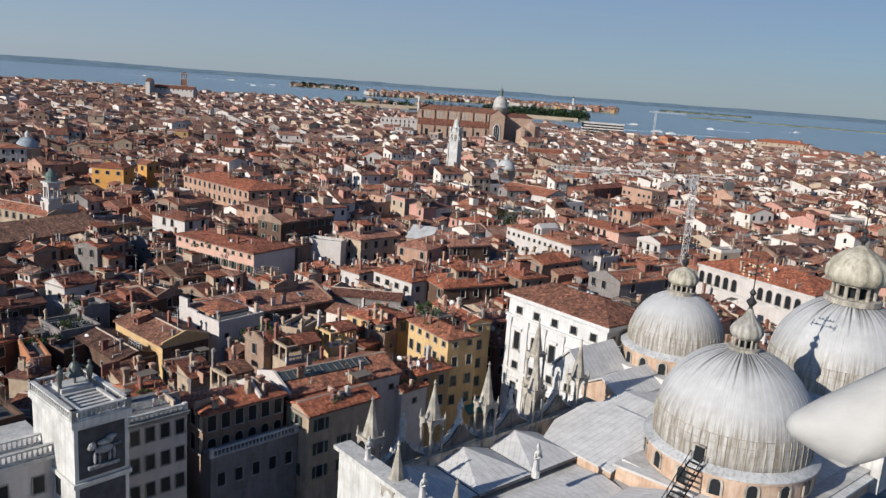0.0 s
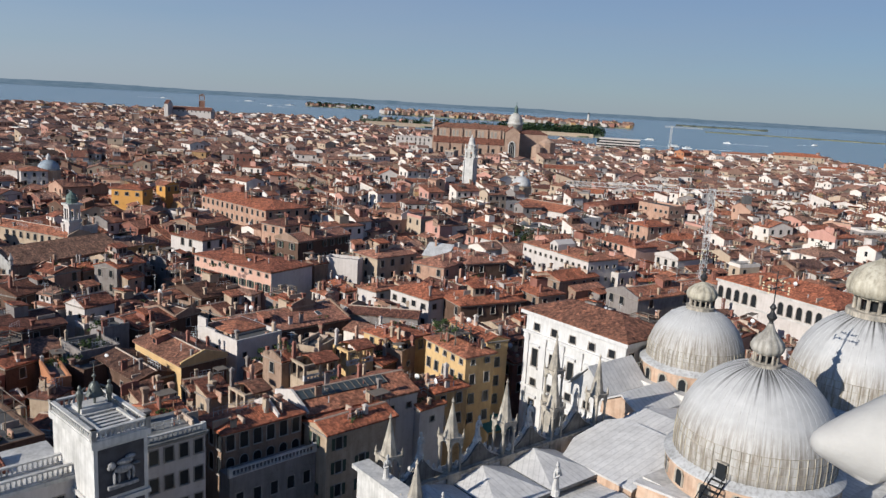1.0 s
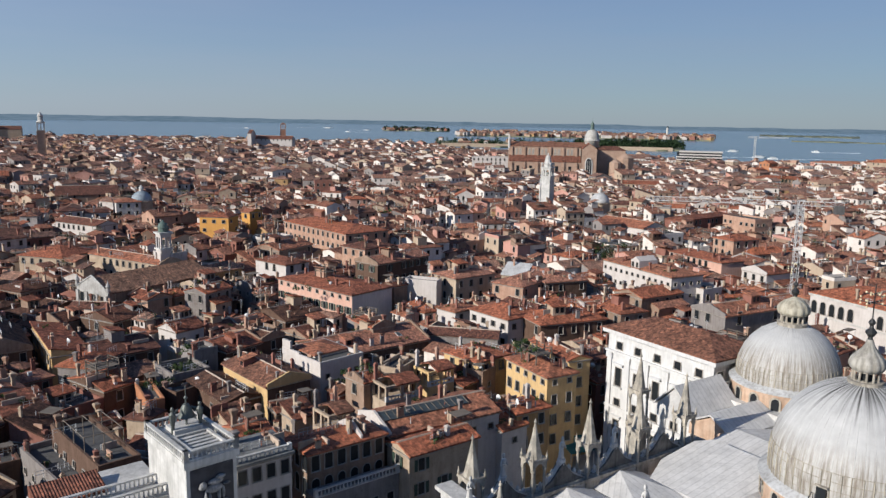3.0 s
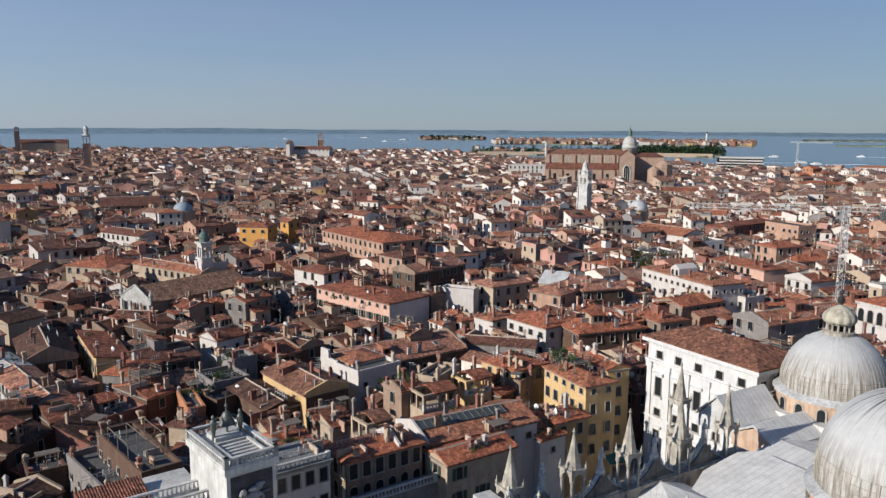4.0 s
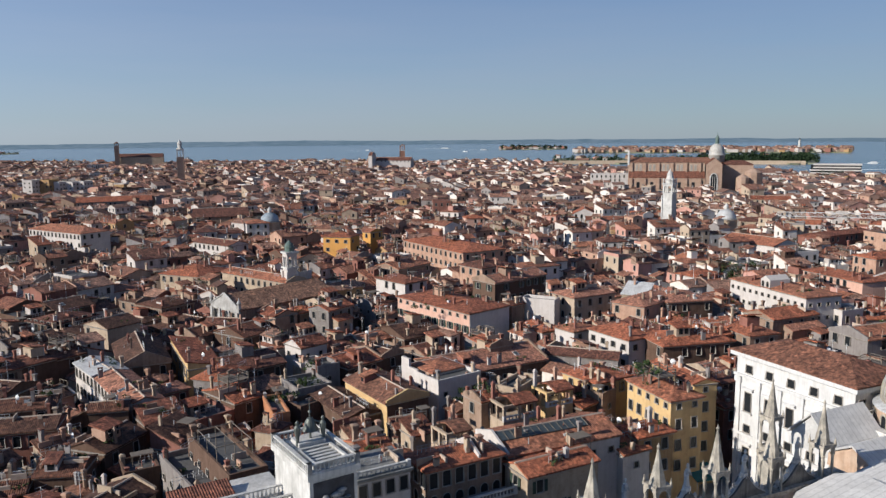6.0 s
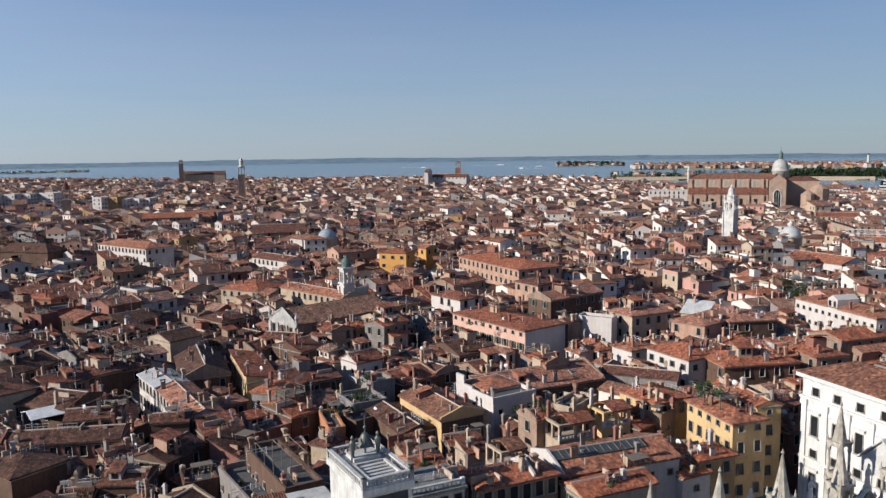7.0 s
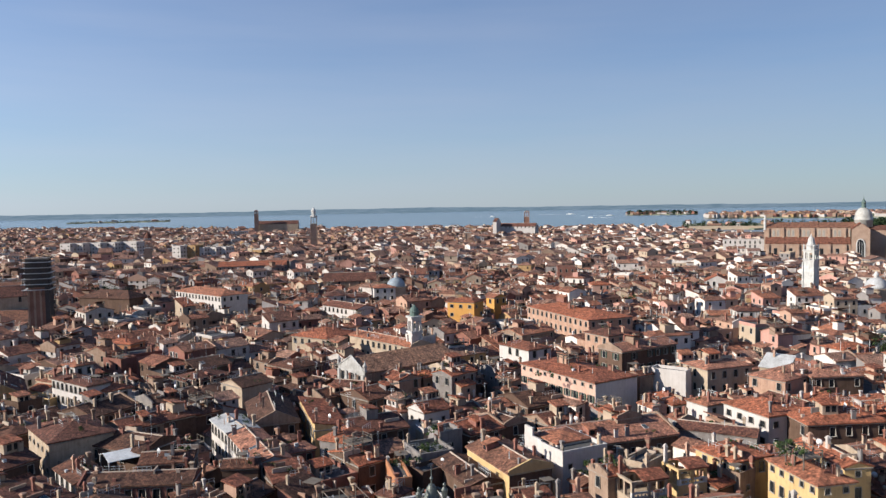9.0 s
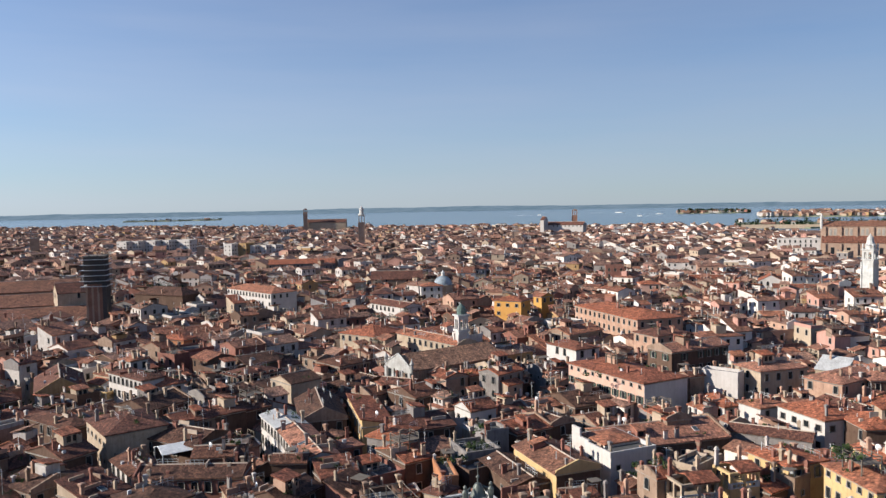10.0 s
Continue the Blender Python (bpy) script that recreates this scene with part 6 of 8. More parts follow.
s = Shape()
lattice(s, (0, 0, 0), (0, 0, 37), 1.25, 22, 0.045)
part("mast", s, [STEEL], crane, "lattice mast")
tip = Vector((*polar(-8.35, 205), 0)) - Vector((x, y, 0))
ux = tip.normalized()
s = Shape()
lattice(s, (0, 0, 36.3), (tip.x, tip.y, 35.3), 1.0, 26, 0.026)
lattice(s, (0, 0, 36.3), (-ux.x * 9, -ux.y * 9, 36.5), 1.0, 6, 0.026)
part("jib", s, [STEEL], crane, "long lattice jib")
s = Shape()
s.box(-ux.x * 8 - 0.9, -ux.y * 8 - 0.9, 34.3, -ux.x * 8 + 0.9, -ux.y * 8 + 0.9, 36.2)
part("counterweight", s, [FELT], crane, "grey concrete counterweight")
claim(x, y, 4, 4, 0)

# ---- the bell tower that carries the camera ----
campanile = thing("campanile", "tall red brick bell tower with a white stone belfry", "bell tower", pose(3.95, -4.35, 0, 0, 0, 42))
s = Shape()
s.box(-6.0, -6.0, 0, 6.0, 6.0, 51.5)
for c in (-6.15, -2.0, 2.0):
    for turn in range(4):
        s.at = (math.cos(turn * math.pi / 2), math.sin(turn * math.pi / 2), 0, 0, 0)
        s.box(c if c > -6 else -6.15, -6.15, 0, (c if c > -6 else -6.15) + 1.3, -5.9, 50)
s.at = None
part("shaft", s, [REDBRICK], campanile, "red brick shaft with pilasters")
s = Shape()
s.box(-6.1, -6.1, 51.5, 6.1, 6.1, 52.3)
part("ledge", s, [MARBLE], campanile, "white stone ledge")
s = Shape()
for c in (-1, 1):
    for d in (-1, 1):
        s.box(c * 5.2 - 0.8, d * 5.0 - 0.8, 52.3, c * 5.2 + 0.8, d * 5.0 + 0.8, 62)
for turn in range(4):
    s.at = (math.cos(turn * math.pi / 2), math.sin(turn * math.pi / 2), 0, 0, 0)
    for xx in (-2.4, 2.4):
        s.box(xx - 0.35, -5.8, 52.3, xx + 0.35, -5.0, 60)
s.at = None
part("belfry_pier", s, [MARBLE], campanile, "white stone piers of the belfry")
s = Shape()
s.box(-6.2, -6.2, 62, 6.2, 6.2, 70)
part("attic", s, [REDBRICK], campanile, "brick attic")
s = Shape()
s.lathe([(8.2, 70), (0.2, 95)], 4, 0, 0, 0, math.pi / 4)
part("spire", s, [COPPER], campanile, "green copper spire")
claim(3.95, -4.35, 13, 13, 42)

# rounded, tapering white stone on the belfry's outer ledge, cut off aslant
s = Shape()
n, rings = 36, []
for f in (0.0, 0.012, 0.04, 0.075, 0.12, 0.18):
    q = {0.0: 0.012, 0.012: 0.034, 0.04: 0.055, 0.075: 0.076}.get(f, 0.04 + 0.52 * f)
    rings.append(s.put([(q * math.cos(2 * math.pi * j / n), q * math.sin(2 * math.pi * j / n), f) for j in range(n)]))
last = []
for j in range(n):
    a = 2 * math.pi * j / n
    f = min(0.8, (0.40 + 0.066 * math.sin(a)) / (1 - 0.936 * math.sin(a)))
    last.append(((0.04 + 0.52 * f) * math.cos(a), (0.04 + 0.52 * f) * math.sin(a), f))
rings.append(s.put(last))
for a, b in zip(rings, rings[1:]):
    for j in range(n):
        s.face((a + j, a + (j + 1) % n, b + (j + 1) % n, b + j))
s.face([rings[0] + j for j in reversed(range(n))])
s.face([rings[-1] + j for j in range(n)])
knob = part("ledge_ornament", s, [SMOOTHSTONE], campanile, "smooth white rounded stone projecting from the ledge", smooth=True)
tip, root = Vector((1.270, 2.497, 53.926)), Vector((1.712, 2.448, 53.95))
ahead = (root - tip).normalized()
above = ahead.cross(tip + ahead * 0.3 - Vector((0, 0, EYE))).normalized()
above = above if above.z > 0 else -above
knob.matrix_basis = campanile.matrix_basis.inverted() @ Matrix.Translation(tip) @ Matrix((above.cross(ahead), above, ahead)).transposed().to_4x4()


# ---- buildings farther off that stand out ----
def afar(az, dist, w, d, rot, h, **kw):
    x, y = polar(az, dist)
    return house(x, y, w, d, rot, h, **kw)


afar(22.6, 293, 11.0, 8.5, -2, 18.0, roof="hip", wall="yellow", tile="clay", rows=3, stacks=3, win="square", extra="a")
afar(20.3, 312, 4.5, 7, -24, 17.0, roof="gable", wall="yellow", tile="clay", rows=1, stacks=2)
afar(38.0, 560, 46, 18, 38, 14, roof="gable", wall="grey", tile="red", rows=1, stacks=0)
afar(31.1, 412, 27, 16, 31, 15.5, roof="gable", wall="sand", tile="brown", pitch=0.45, rows=1, stacks=0, win="arched", gap=5)
afar(32.3, 352, 9, 9, 40, 14.5, roof="hip", wall="white", tile="brown", rows=2, stacks=1, win="plain", gap=2.2)
afar(30.6, 356, 10, 8, 36, 13, roof="gable", wall="white", tile="brown", rows=1, stacks=3)
afar(28.6, 366, 10, 9, 33, 16, roof="hip", wall="white", tile="clay", rows=2, stacks=2)
afar(36.1, 1340, 66, 20, 30, 25, roof="gable", wall="cream", tile="brown", pitch=0.5, rows=0, stacks=0)
afar(38.9, 1220, 28, 16, 39, 17, roof="flat", wall="white", rows=2, stacks=0, win="tall")
afar(36.4, 450, 12, 9, 40, 13.5, roof="gable", wall="ochre", tile="brown", rows=1, stacks=2)
afar(18.7, 1060, 54, 16, 2, 22, roof="gable", wall="white", tile="brown", pitch=0.5, rows=1, stacks=0, win="tall", gap=5)
afar(20.2, 1052, 5, 18, 2, 29, roof="gable", wall="white", tile="brown", pitch=0.5, rows=0, stacks=0)
afar(24.6, 338, 17, 9, 30, 12.5, roof="gable", wall="white", tile="brown", rows=1, stacks=1)
afar(15.2, 450, 10, 10, 20, 17, roof="flat", wall="rose", rows=2, stacks=2)
afar(12.8, 380, 9, 9, 25, 15, roof="hip", wall="pink", tile="red", rows=1, stacks=2)
afar(8.9, 425, 17, 9, 14, 13.5, roof="gable", wall="peach", tile="clay", rows=2, stacks=4)
afar(4.7, 428, 14, 12, 95, 12.5, roof="gable", wall="white", tile="clay", pitch=0.5, rows=1, stacks=1, win="arched")
afar(3.2, 402, 21, 9, 10, 12, roof="gable", wall="white", tile="clay", rows=1, stacks=4)
afar(4.4, 345, 12, 10, 96, 11.5, roof="gable", wall="white", tile="clay", pitch=0.45, rows=1, stacks=2)
afar(2.7, 302, 10, 8, 20, 14.5, roof="hip", wall="white", tile="brown", rows=2, stacks=2)
afar(4.6, 306, 9, 8, 20, 12.0, roof="gable", wall="cream", rows=1, stacks=3)
afar(2.9, 690, 34, 18, 3, 20, roof="flat", wall="white", rows=3, stacks=0, win="arched", gap=3.4)
afar(-7.2, 402, 18, 10, -2, 13, roof="hip", wall="cream", tile="brown", rows=1, stacks=2)
afar(-9.6, 396, 20, 10, -14, 13.2, roof="gable", wall="white", tile="clay", rows=1, stacks=3, win="plain")
afar(-7.8, 530, 24, 12, -4, 13.5, roof="gable", wall="cream", tile="clay", rows=2, stacks=3)
afar(-17.0, 620, 32, 12, -24, 14.5, roof="hip", wall="sand", tile="clay", rows=2, stacks=2, win="arched", gap=2.4)
afar(-15.5, 730, 11, 9, 30, 14.5, roof="gable", wall="peach", tile="red", rows=1, stacks=2)
afar(-16.2, 740, 12, 10, 40, 19.5, roof="gable", wall="orange", tile="red", pitch=0.4, rows=1, stacks=2, extra="1")
afar(-17.0, 734, 13, 9, 25, 16, roof="hip", wall="peach", tile="clay", rows=1, stacks=2)
afar(-16.5, 715, 20, 9, 35, 12.5, roof="gable", wall="peach", tile="clay", rows=1, stacks=3)
afar(-14.4, 770, 36, 12, -16, 10.5, roof="hip", wall="peach", tile="red", rows=1, stacks=2)
afar(-20.4, 850, 40, 12, -22, 16.6, roof="hip", wall="white", tile="clay", rows=2, stacks=3)
afar(-23.6, 850, 46, 18, -22, 19, roof="hip", wall="cream", tile="red", pitch=0.3, rows=3, stacks=2, gap=3.5)
afar(-26.2, 770, 40, 14, -26, 13, roof="hip", wall="sand", tile="red", rows=1, stacks=3)
for az, w in ((49.9, 11.5), (49.1, 10), (48.1, 13), (47.1, 9.5), (46.0, 19)):
    afar(az, 795, w, 11, az - 42, 23, roof="flat", wall="white", rows=4, stacks=0, win="square", gap=2.8)
for az, w, tone in ((42.9, 9, "white"), (41.9, 9, "ochre"), (41.3, 9, "white"), (40.5, 9, "white"), (39.8, 8, "white")):
    afar(az, 700, w, 10, az - 42, 22 if az > 41.5 else 20, roof="flat", wall=tone, rows=3, stacks=0, win="square", gap=2.8)


def small_dome(az, dist, r, z0, label, mat):
    """A dome on a drum, set in a church roof."""
    x, y = polar(az, dist)
    ob = thing("church_dome", label, "dome", pose(x, y, 0), "church domes")
    s = Shape()
    s.lathe([(r * 1.05, 0), (r * 1.05, z0 - 0.4), (r * 1.15, z0 - 0.3), (r * 1.15, z0)], 20)
    part("drum", s, [WALL["cream"]], ob)
    s = Shape()
    s.lathe([(r * math.cos(t), z0 + r * math.sin(t)) for t in np.linspace(0, 1.35, 9)], 24)
    part("shell", s, [mat], ob, smooth=True)
    s = Shape()
    s.lathe([(r * 0.2, z0 + r * 0.95), (r * 0.2, z0 + r * 1.25), (r * 0.26, z0 + r * 1.27), (0.05, z0 + r * 1.6)], 10)
    part("lantern", s, [MARBLE], ob)
    claim(x, y, 2.2 * r, 2.2 * r, 0)


small_dome(-5.05, 360, 4.4, 17.5, "pale lead dome on a round drum", LEAD)
small_dome(27.7, 369, 4.4, 15.8, "blue-grey lead dome on a round drum", BLUELEAD)

# modern white waterside block with long balconies
x, y = polar(-11.7, 932)
hotel = thing("waterside_block", "modern white block with long balconies by the water", "building", pose(x, y, 0, 0, 0, -12))
s = Shape()
s.box(-24, -8, 0, 24, 8, 20)
part("wall", s, [GLASS], hotel, "dark glazed wall")
for j in range(7):
    s = Shape()
    s.box(-24.6 + (3 if j > 4 else 0), -9.4, 1.6 + j * 3.0, 24.6 - (j % 2), 8.4, 3.0 + j * 3.0)
    part("balcony", s, [WALL["white"]], hotel, "white balcony band")
claim(x - 6, y - 26, 58, 72, -12)

# a second, smaller crane out by the water
x, y = polar(-15.25, 985)
far_crane = thing("tower_crane", "small white tower crane beside the water", "crane", pose(x, y, 0))
s = Shape()
lattice(s, (0, 0, 0), (0, 0, 38), 1.8, 14, 0.09)
part("mast", s, [STEEL], far_crane, "lattice mast")
s = Shape()
lattice(s, (-8, 2, 37), (34, -10, 37), 1.4, 18, 0.09)
part("jib", s, [STEEL], far_crane, "lattice jib")
claim(x, y, 4, 4, 0)

# range of the old offices beside the clock tower, with its balustrade
wing = thing("arcaded_wing", "long stone wing with a balustraded roof beside the clock tower", "building", pose(-46.2, 56.8, 0, 0, 0, 45.7))
s = Shape()
s.box(-15.2, -4.6, 0, 15.2, -0.6, 20.0)
s.box(4.6, -0.6, 0, 10.4, 2.2, 20.0)
s.box(10.4, -0.6, 0, 15.2, 3.4, 20.0)
part("wall", s, [WALL["white"]], wing)
s = Shape()
s.box(-15.2, -5.0, 19.7, 15.2, -0.4, 20.05)
s.box(4.4, -0.4, 19.7, 10.6, 2.4, 20.05)
s.box(10.6, -0.4, 19.7, 15.2, 3.6, 20.05)
part("cornice", s, [MARBLE], wing)
s = Shape()
balustrade(s, -15.0, -4.6, 15.0, -4.6, 20.05, 1.0)
part("balustrade", s, [MARBLE], wing, "white stone balustrade")
s = Shape()
balustrade(s, -15.0, -2.0, 15.0, -2.0, 20.05, 1.0)
part("inner_balustrade", s, [MARBLE], wing, "white stone balustrade")
s = Shape()
s.extrude([(-1.2, 20.05), (2.3, 20.05), (2.3, 21.0), (-1.2, 20.3)], 4.5, 10.5)
part("roof", s, [ROOF["brown"]], wing)
for j in range(10):
    window("plain", wing, pose(-13.5 + j * 3, -4.6, 16.6))
claim(-44.3, 55.0, 31, 5, 45.7)
claim(-39.5, 63.6, 11, 10, 45.7)


# ---- houses that can be told apart ----
pink = house(-46.4, 179.8, 26.5, 12.8, 146, 15, roof='hip', pitch=0.2, wall='pink', tile='clay', rows=2, stacks=5, win='green', extra='ah', top='small', faces='b', gap=2.4)
house(-4.2, 163.4, 10.4, 11.9, 46, 14, roof='hip', wall='white', tile='red', rows=2, stacks=4, win='square', faces='v')
house(-15.2, 168.3, 5.9, 7.1, 140, 13.0, roof='hip', wall='white', tile='clay', rows=1, stacks=2, win='plain')
# upright white scaffold sheeting, modelled as a plain flat-topped house
house(-25.4, 185.1, 8.4, 4.0, 168, 15, roof='flat', wall='white', rows=0, stacks=0)
house(-31.9, 182.8, 4.0, 4.2, 50, 14.5, roof='gable', wall='sand', tile='brown', rows=1, stacks=2, win='small')
house(-15.7, 192.0, 12.8, 8.7, 45, 16, roof='hip', wall='cream', tile='pale', rows=2, stacks=4, win='plain', extra='hn')
house(-0.0, 192.7, 18.2, 8.8, 59, 15, roof='hip', wall='peach', tile='pale', rows=2, stacks=3, win='plain', extra='1')
house(7.1, 196.7, 11.8, 11.4, 28, 15, roof='hip', wall='umber', tile='pale', rows=1, stacks=2)
house(-67.6, 205.1, 7.9, 13.0, 57, 15, roof='hip', wall='white', tile='clay', rows=1, stacks=3, win='arched')
house(-36.4, 204.4, 19.8, 8.4, 56, 17, roof='gable', wall='umber', tile='pale', rows=2, stacks=3, win='green', extra='h')
house(-47.0, 222.8, 11.9, 9.9, 55, 17, roof='hip', wall='peach', tile='brown', rows=1, stacks=3)
gold11 = house(-42.5, 119.5, 15.0, 7.8, -42, 13, roof='gable', wall='gold', tile='dun', rows=2, stacks=5, win='small', extra='dn')
# added in the yard to hide the lower gold wall, dark colours for shade
house(-48.0, 115.3, 13.5, 6.0, -42, 11.2, roof='gable', wall='umber', tile='dimmed', rows=1, stacks=1, win='small')

white12 = house(-34.8, 126.6, 8.9, 11.2, 51, 14, roof='flat', wall='white', rows=1, stacks=3, win='small')
house(-37.2, 112.3, 4.2, 5.5, 39, 10, roof='gable', wall='sand', tile='brown', rows=1, stacks=1)
arcade14 = house(-23.2, 90.5, 10.8, 5.7, 44, 15, roof='hip', wall='sand', tile='red', rows=2, stacks=2, win='arched', gap=1.5, faces='v')
wing15 = house(-29.4, 78.4, 6.7, 4.6, 45, 17.9, roof='shed', wall='white', roofmat=DARKLEAD, pitch=0.13, rows=3, stacks=1, win='plain', gap=1.45, faces='fl')
house(-32.1, 84.0, 4.0, 4.8, 45, 18, roof='gable', wall='sand', tile='red', rows=0, stacks=3)
house(-25.2, 116.7, 4.0, 4.9, 49, 13.8, roof='gable', wall='sand', tile='clay', rows=1, stacks=3, extra='h')
house(-20.3, 121.7, 8.1, 4.0, 71, 14.5, roof='flat', wall='cream', rows=1, stacks=3, extra='1')
long19 = house(-12.9, 102.8, 17.5, 9.0, 39, 14.05, roof='gable', wall='white', tile='clay', rows=1, stacks=5, win='small')
house(-11.4, 94.9, 10.9, 5.1, 43, 13.5, roof='gable', wall='cream', tile='red', rows=3, stacks=2, win='green')
house(-2.4, 106.9, 4.9, 4.0, 45, 11.5, roof='shed', wall='white', tile='clay', rows=1, stacks=1, win='small')
house(0.1, 110.4, 6.0, 4.8, 39, 13, roof='hip', wall='ochre', tile='clay', rows=2, stacks=3, win='plain', faces='v', gap=1.9)
house(2.7, 121.3, 11.1, 5.7, 126, 15.8, roof='hip', wall='gold', tile='clay', rows=4, stacks=3, win='plain', extra='a', faces='v', gap=2.0, top='small')
house(5.8, 128.1, 12.6, 4.0, 120, 16.6, roof='gable', wall='gold', tile='red', rows=4, stacks=3, win='plain', faces='v', gap=2.1, top='small')
house(-8.3, 130.4, 8.3, 7.6, 139, 14.5, roof='hip', wall='gold', tile='red', rows=1, stacks=4, extra='1')
# wall lies in shade; umber puts that into its colour
house(7.3, 160.9, 15.5, 10.6, 29, 14, roof='hip', wall='umber', tile='red', rows=1, stacks=3, extra='h')
house(18.4, 168.9, 15.8, 6.8, 122, 15, roof='hip', wall='sand', tile='clay', rows=1, stacks=3, extra='h1')
house(29.8, 191.1, 13.7, 9.1, 38, 13.3, roof='gable', wall='sand', tile='red', rows=1, stacks=3, extra='1')
ped30 = house(32.3, 205.6, 26.6, 10.3, 123, 17, roof='hip', pitch=0.2, wall='white', tile='clay', rows=2, stacks=4, win='small', faces='v', gap=2.0)
house(42.7, 201.1, 11.7, 6.8, 128, 13, roof='flat', wall='white', rows=1, stacks=2, win='plain')
house(53.0, 237.2, 21.7, 8.6, 122, 15, roof='hip', wall='pink', tile='clay', rows=1, stacks=4, win='arched', gap=2.3)
house(68.0, 262.4, 11.2, 8.7, 33, 17, roof='hip', wall='peach', tile='red', rows=2, stacks=1, win='arched')
house(88.6, 327.2, 17.0, 9.4, 122, 16, roof='flat', wall='peach', rows=2, stacks=2, win='square')
house(50.1, 177.5, 25.9, 9.5, 35, 14, roof='gable', wall='grey', tile='clay', rows=1, stacks=3, win='tall', extra='hn')
house(-110.3, 204.0, 30.0, 6.8, 156, 14.5, roof='gable', wall='cream', tile='clay', rows=2, stacks=4, win='plain', extra='1n')
house(-137.4, 211.5, 14.7, 15.1, 81, 13.5, roof='hip', wall='cream', tile='red', rows=1, stacks=2, win='plain', extra='1')
house(-67.3, 262.1, 39.9, 17.0, -43, 17.0, roof='hip', pitch=0.2, wall='peach', tile='red', rows=2, stacks=6, win='plain', extra='ah', faces='fr', gap=3)
house(-76.7, 234.0, 15.7, 10.4, 67, 14, roof='gable', wall='sand', tile='clay', rows=1, stacks=3, extra='1h')
house(14.7, 242.7, 11.1, 7.8, 44, 13, roof='hip', wall='white', tile='red', rows=1, stacks=2, win='tall')
# tilted white sheet, modelled as a small house with a pale lead roof
house(-2.9, 209.1, 7.0, 4.6, -20, 12.9, roof='shed', wall='cream', pitch=0.5, roofmat=LEAD, rows=0, stacks=0)
house(71.9, 336.2, 36.8, 8.0, 43, 15, roof='hip', wall='rose', tile='clay', rows=1, stacks=3)
house(40.7, 321.2, 25.6, 13.3, 133, 13, roof='gable', wall='white', tile='clay', rows=1, stacks=4)
house(13.5, 168.1, 6.4, 9.1, 32, 14, roof='gable', wall='orange', tile='red', rows=0, stacks=3)
house(77.2, 262.5, 17.8, 9.2, 29, 13, roof='hip', wall='cream', tile='red', rows=1, stacks=3, extra='1')
house(70.3, 226.8, 16.9, 8.7, 33, 13.5, roof='gable', wall='white', tile='clay', rows=1, stacks=4, extra='d1')
house(-54.6, 170.1, 10.5, 12.5, 52, 9.5, roof='gable', wall='umber', tile='dimmed', rows=1, stacks=3, extra='h1')
house(-44.6, 153.8, 8.5, 8.9, 53, 10.2, roof='gable', wall='sand', tile='brown', rows=1, stacks=4, extra='h3')
house(-31.4, 144.2, 22.4, 12.8, 44, 11.5, pitch=0.3, roof='gable', wall='umber', tile='pale', rows=2, stacks=6, win='small', extra='hds34n')
house(-30.0, 148.0, 7.0, 5.0, 134, 14.2, pitch=0.3, roof='gable', wall='sand', tile='clay', rows=1, stacks=3, extra='3')
house(-97.0, 161.0, 9.4, 5.0, 4, 11.5, roof='gable', wall='rose', tile='brown', rows=1, stacks=2, win='small')
house(-12.4, 153.0, 14.4, 5.0, -4, 11.5, roof='gable', wall='grey', tile='brown', rows=1, stacks=2, win='small')
house(-24.9, 177.4, 6.3, 10.7, 48, 10.5, roof='hip', wall='white', tile='red', rows=1, stacks=3, extra='1')
house(-58.0, 128.6, 4.6, 4.6, 54, 13, roof='flat', wall='grey', rows=1, stacks=1, win='small')
house(-58.5, 110.9, 9.4, 2.6, -52, 11.0, roof='flat', wall='orange', rows=2, stacks=3, win='small', faces='f', gap=2.2)
house(-58.2, 122.0, 6.4, 7.6, 48, 11.5, roof='flat', wall='grey', rows=1, stacks=2, win='small')
house(-54.7, 115.7, 6.7, 4.0, 62, 10.5, roof='flat', wall='umber', rows=1, stacks=1, win='small')
house(-68.3, 143.4, 6.3, 6.0, 59, 12.8, roof='gable', wall='white', tile='clay', rows=2, stacks=2, win='small', pitch=0.45)
house(-10.7, 123.1, 5.3, 5.1, 61, 12.0, roof='gable', wall='umber', tile='clay', rows=1, stacks=3, win='small')
house(-7.5, 125.7, 4.2, 4.0, 62, 12.8, roof='flat', wall='sand', rows=1, stacks=3, win='small')
house(-153.7, 130.8, 16.4, 5.6, -13, 14.6, roof='hip', wall='white', tile='brown', pitch=0.22, rows=3, stacks=4, win='plain', gap=1.8, faces='f')
house(-147.5, 133.6, 10.5, 6.0, -20, 13.0, roof='hip', wall='white', tile='red', rows=2, stacks=3, faces='v', gap=2.0)
house(-163.4, 138.5, 5.2, 5.0, -8, 16.2, roof='hip', wall='white', rows=3, stacks=3, win='plain', gap=1.5, faces='v')
house(-164.4, 129.2, 4.0, 8.4, 91, 9.5, roof='flat', wall='gold', rows=1, stacks=2, win='small')
house(-177.0, 127.0, 22, 11.0, 145, 11, roof='gable', wall='ochre', tile='brown', pitch=0.55, rows=2, stacks=2, win='arched', extra='s')
house(-123.0, 101.9, 14.6, 11.0, -25, 14.0, roof='hip', wall='cream', tile='brown', rows=3, stacks=4, win='small', faces='f', gap=2.4)
# umber walls and the darkest tiles stand in for shade on this side
house(-134.8, 119.1, 11.3, 10.9, 86, 12.5, roof='gable', wall='umber', tile='dimmed', rows=1, stacks=4, extra='h1')
house(-110.5, 105.6, 12.9, 9.8, 180, 12, roof='gable', wall='umber', tile='dimmed', rows=2, stacks=4, extra='d1n')
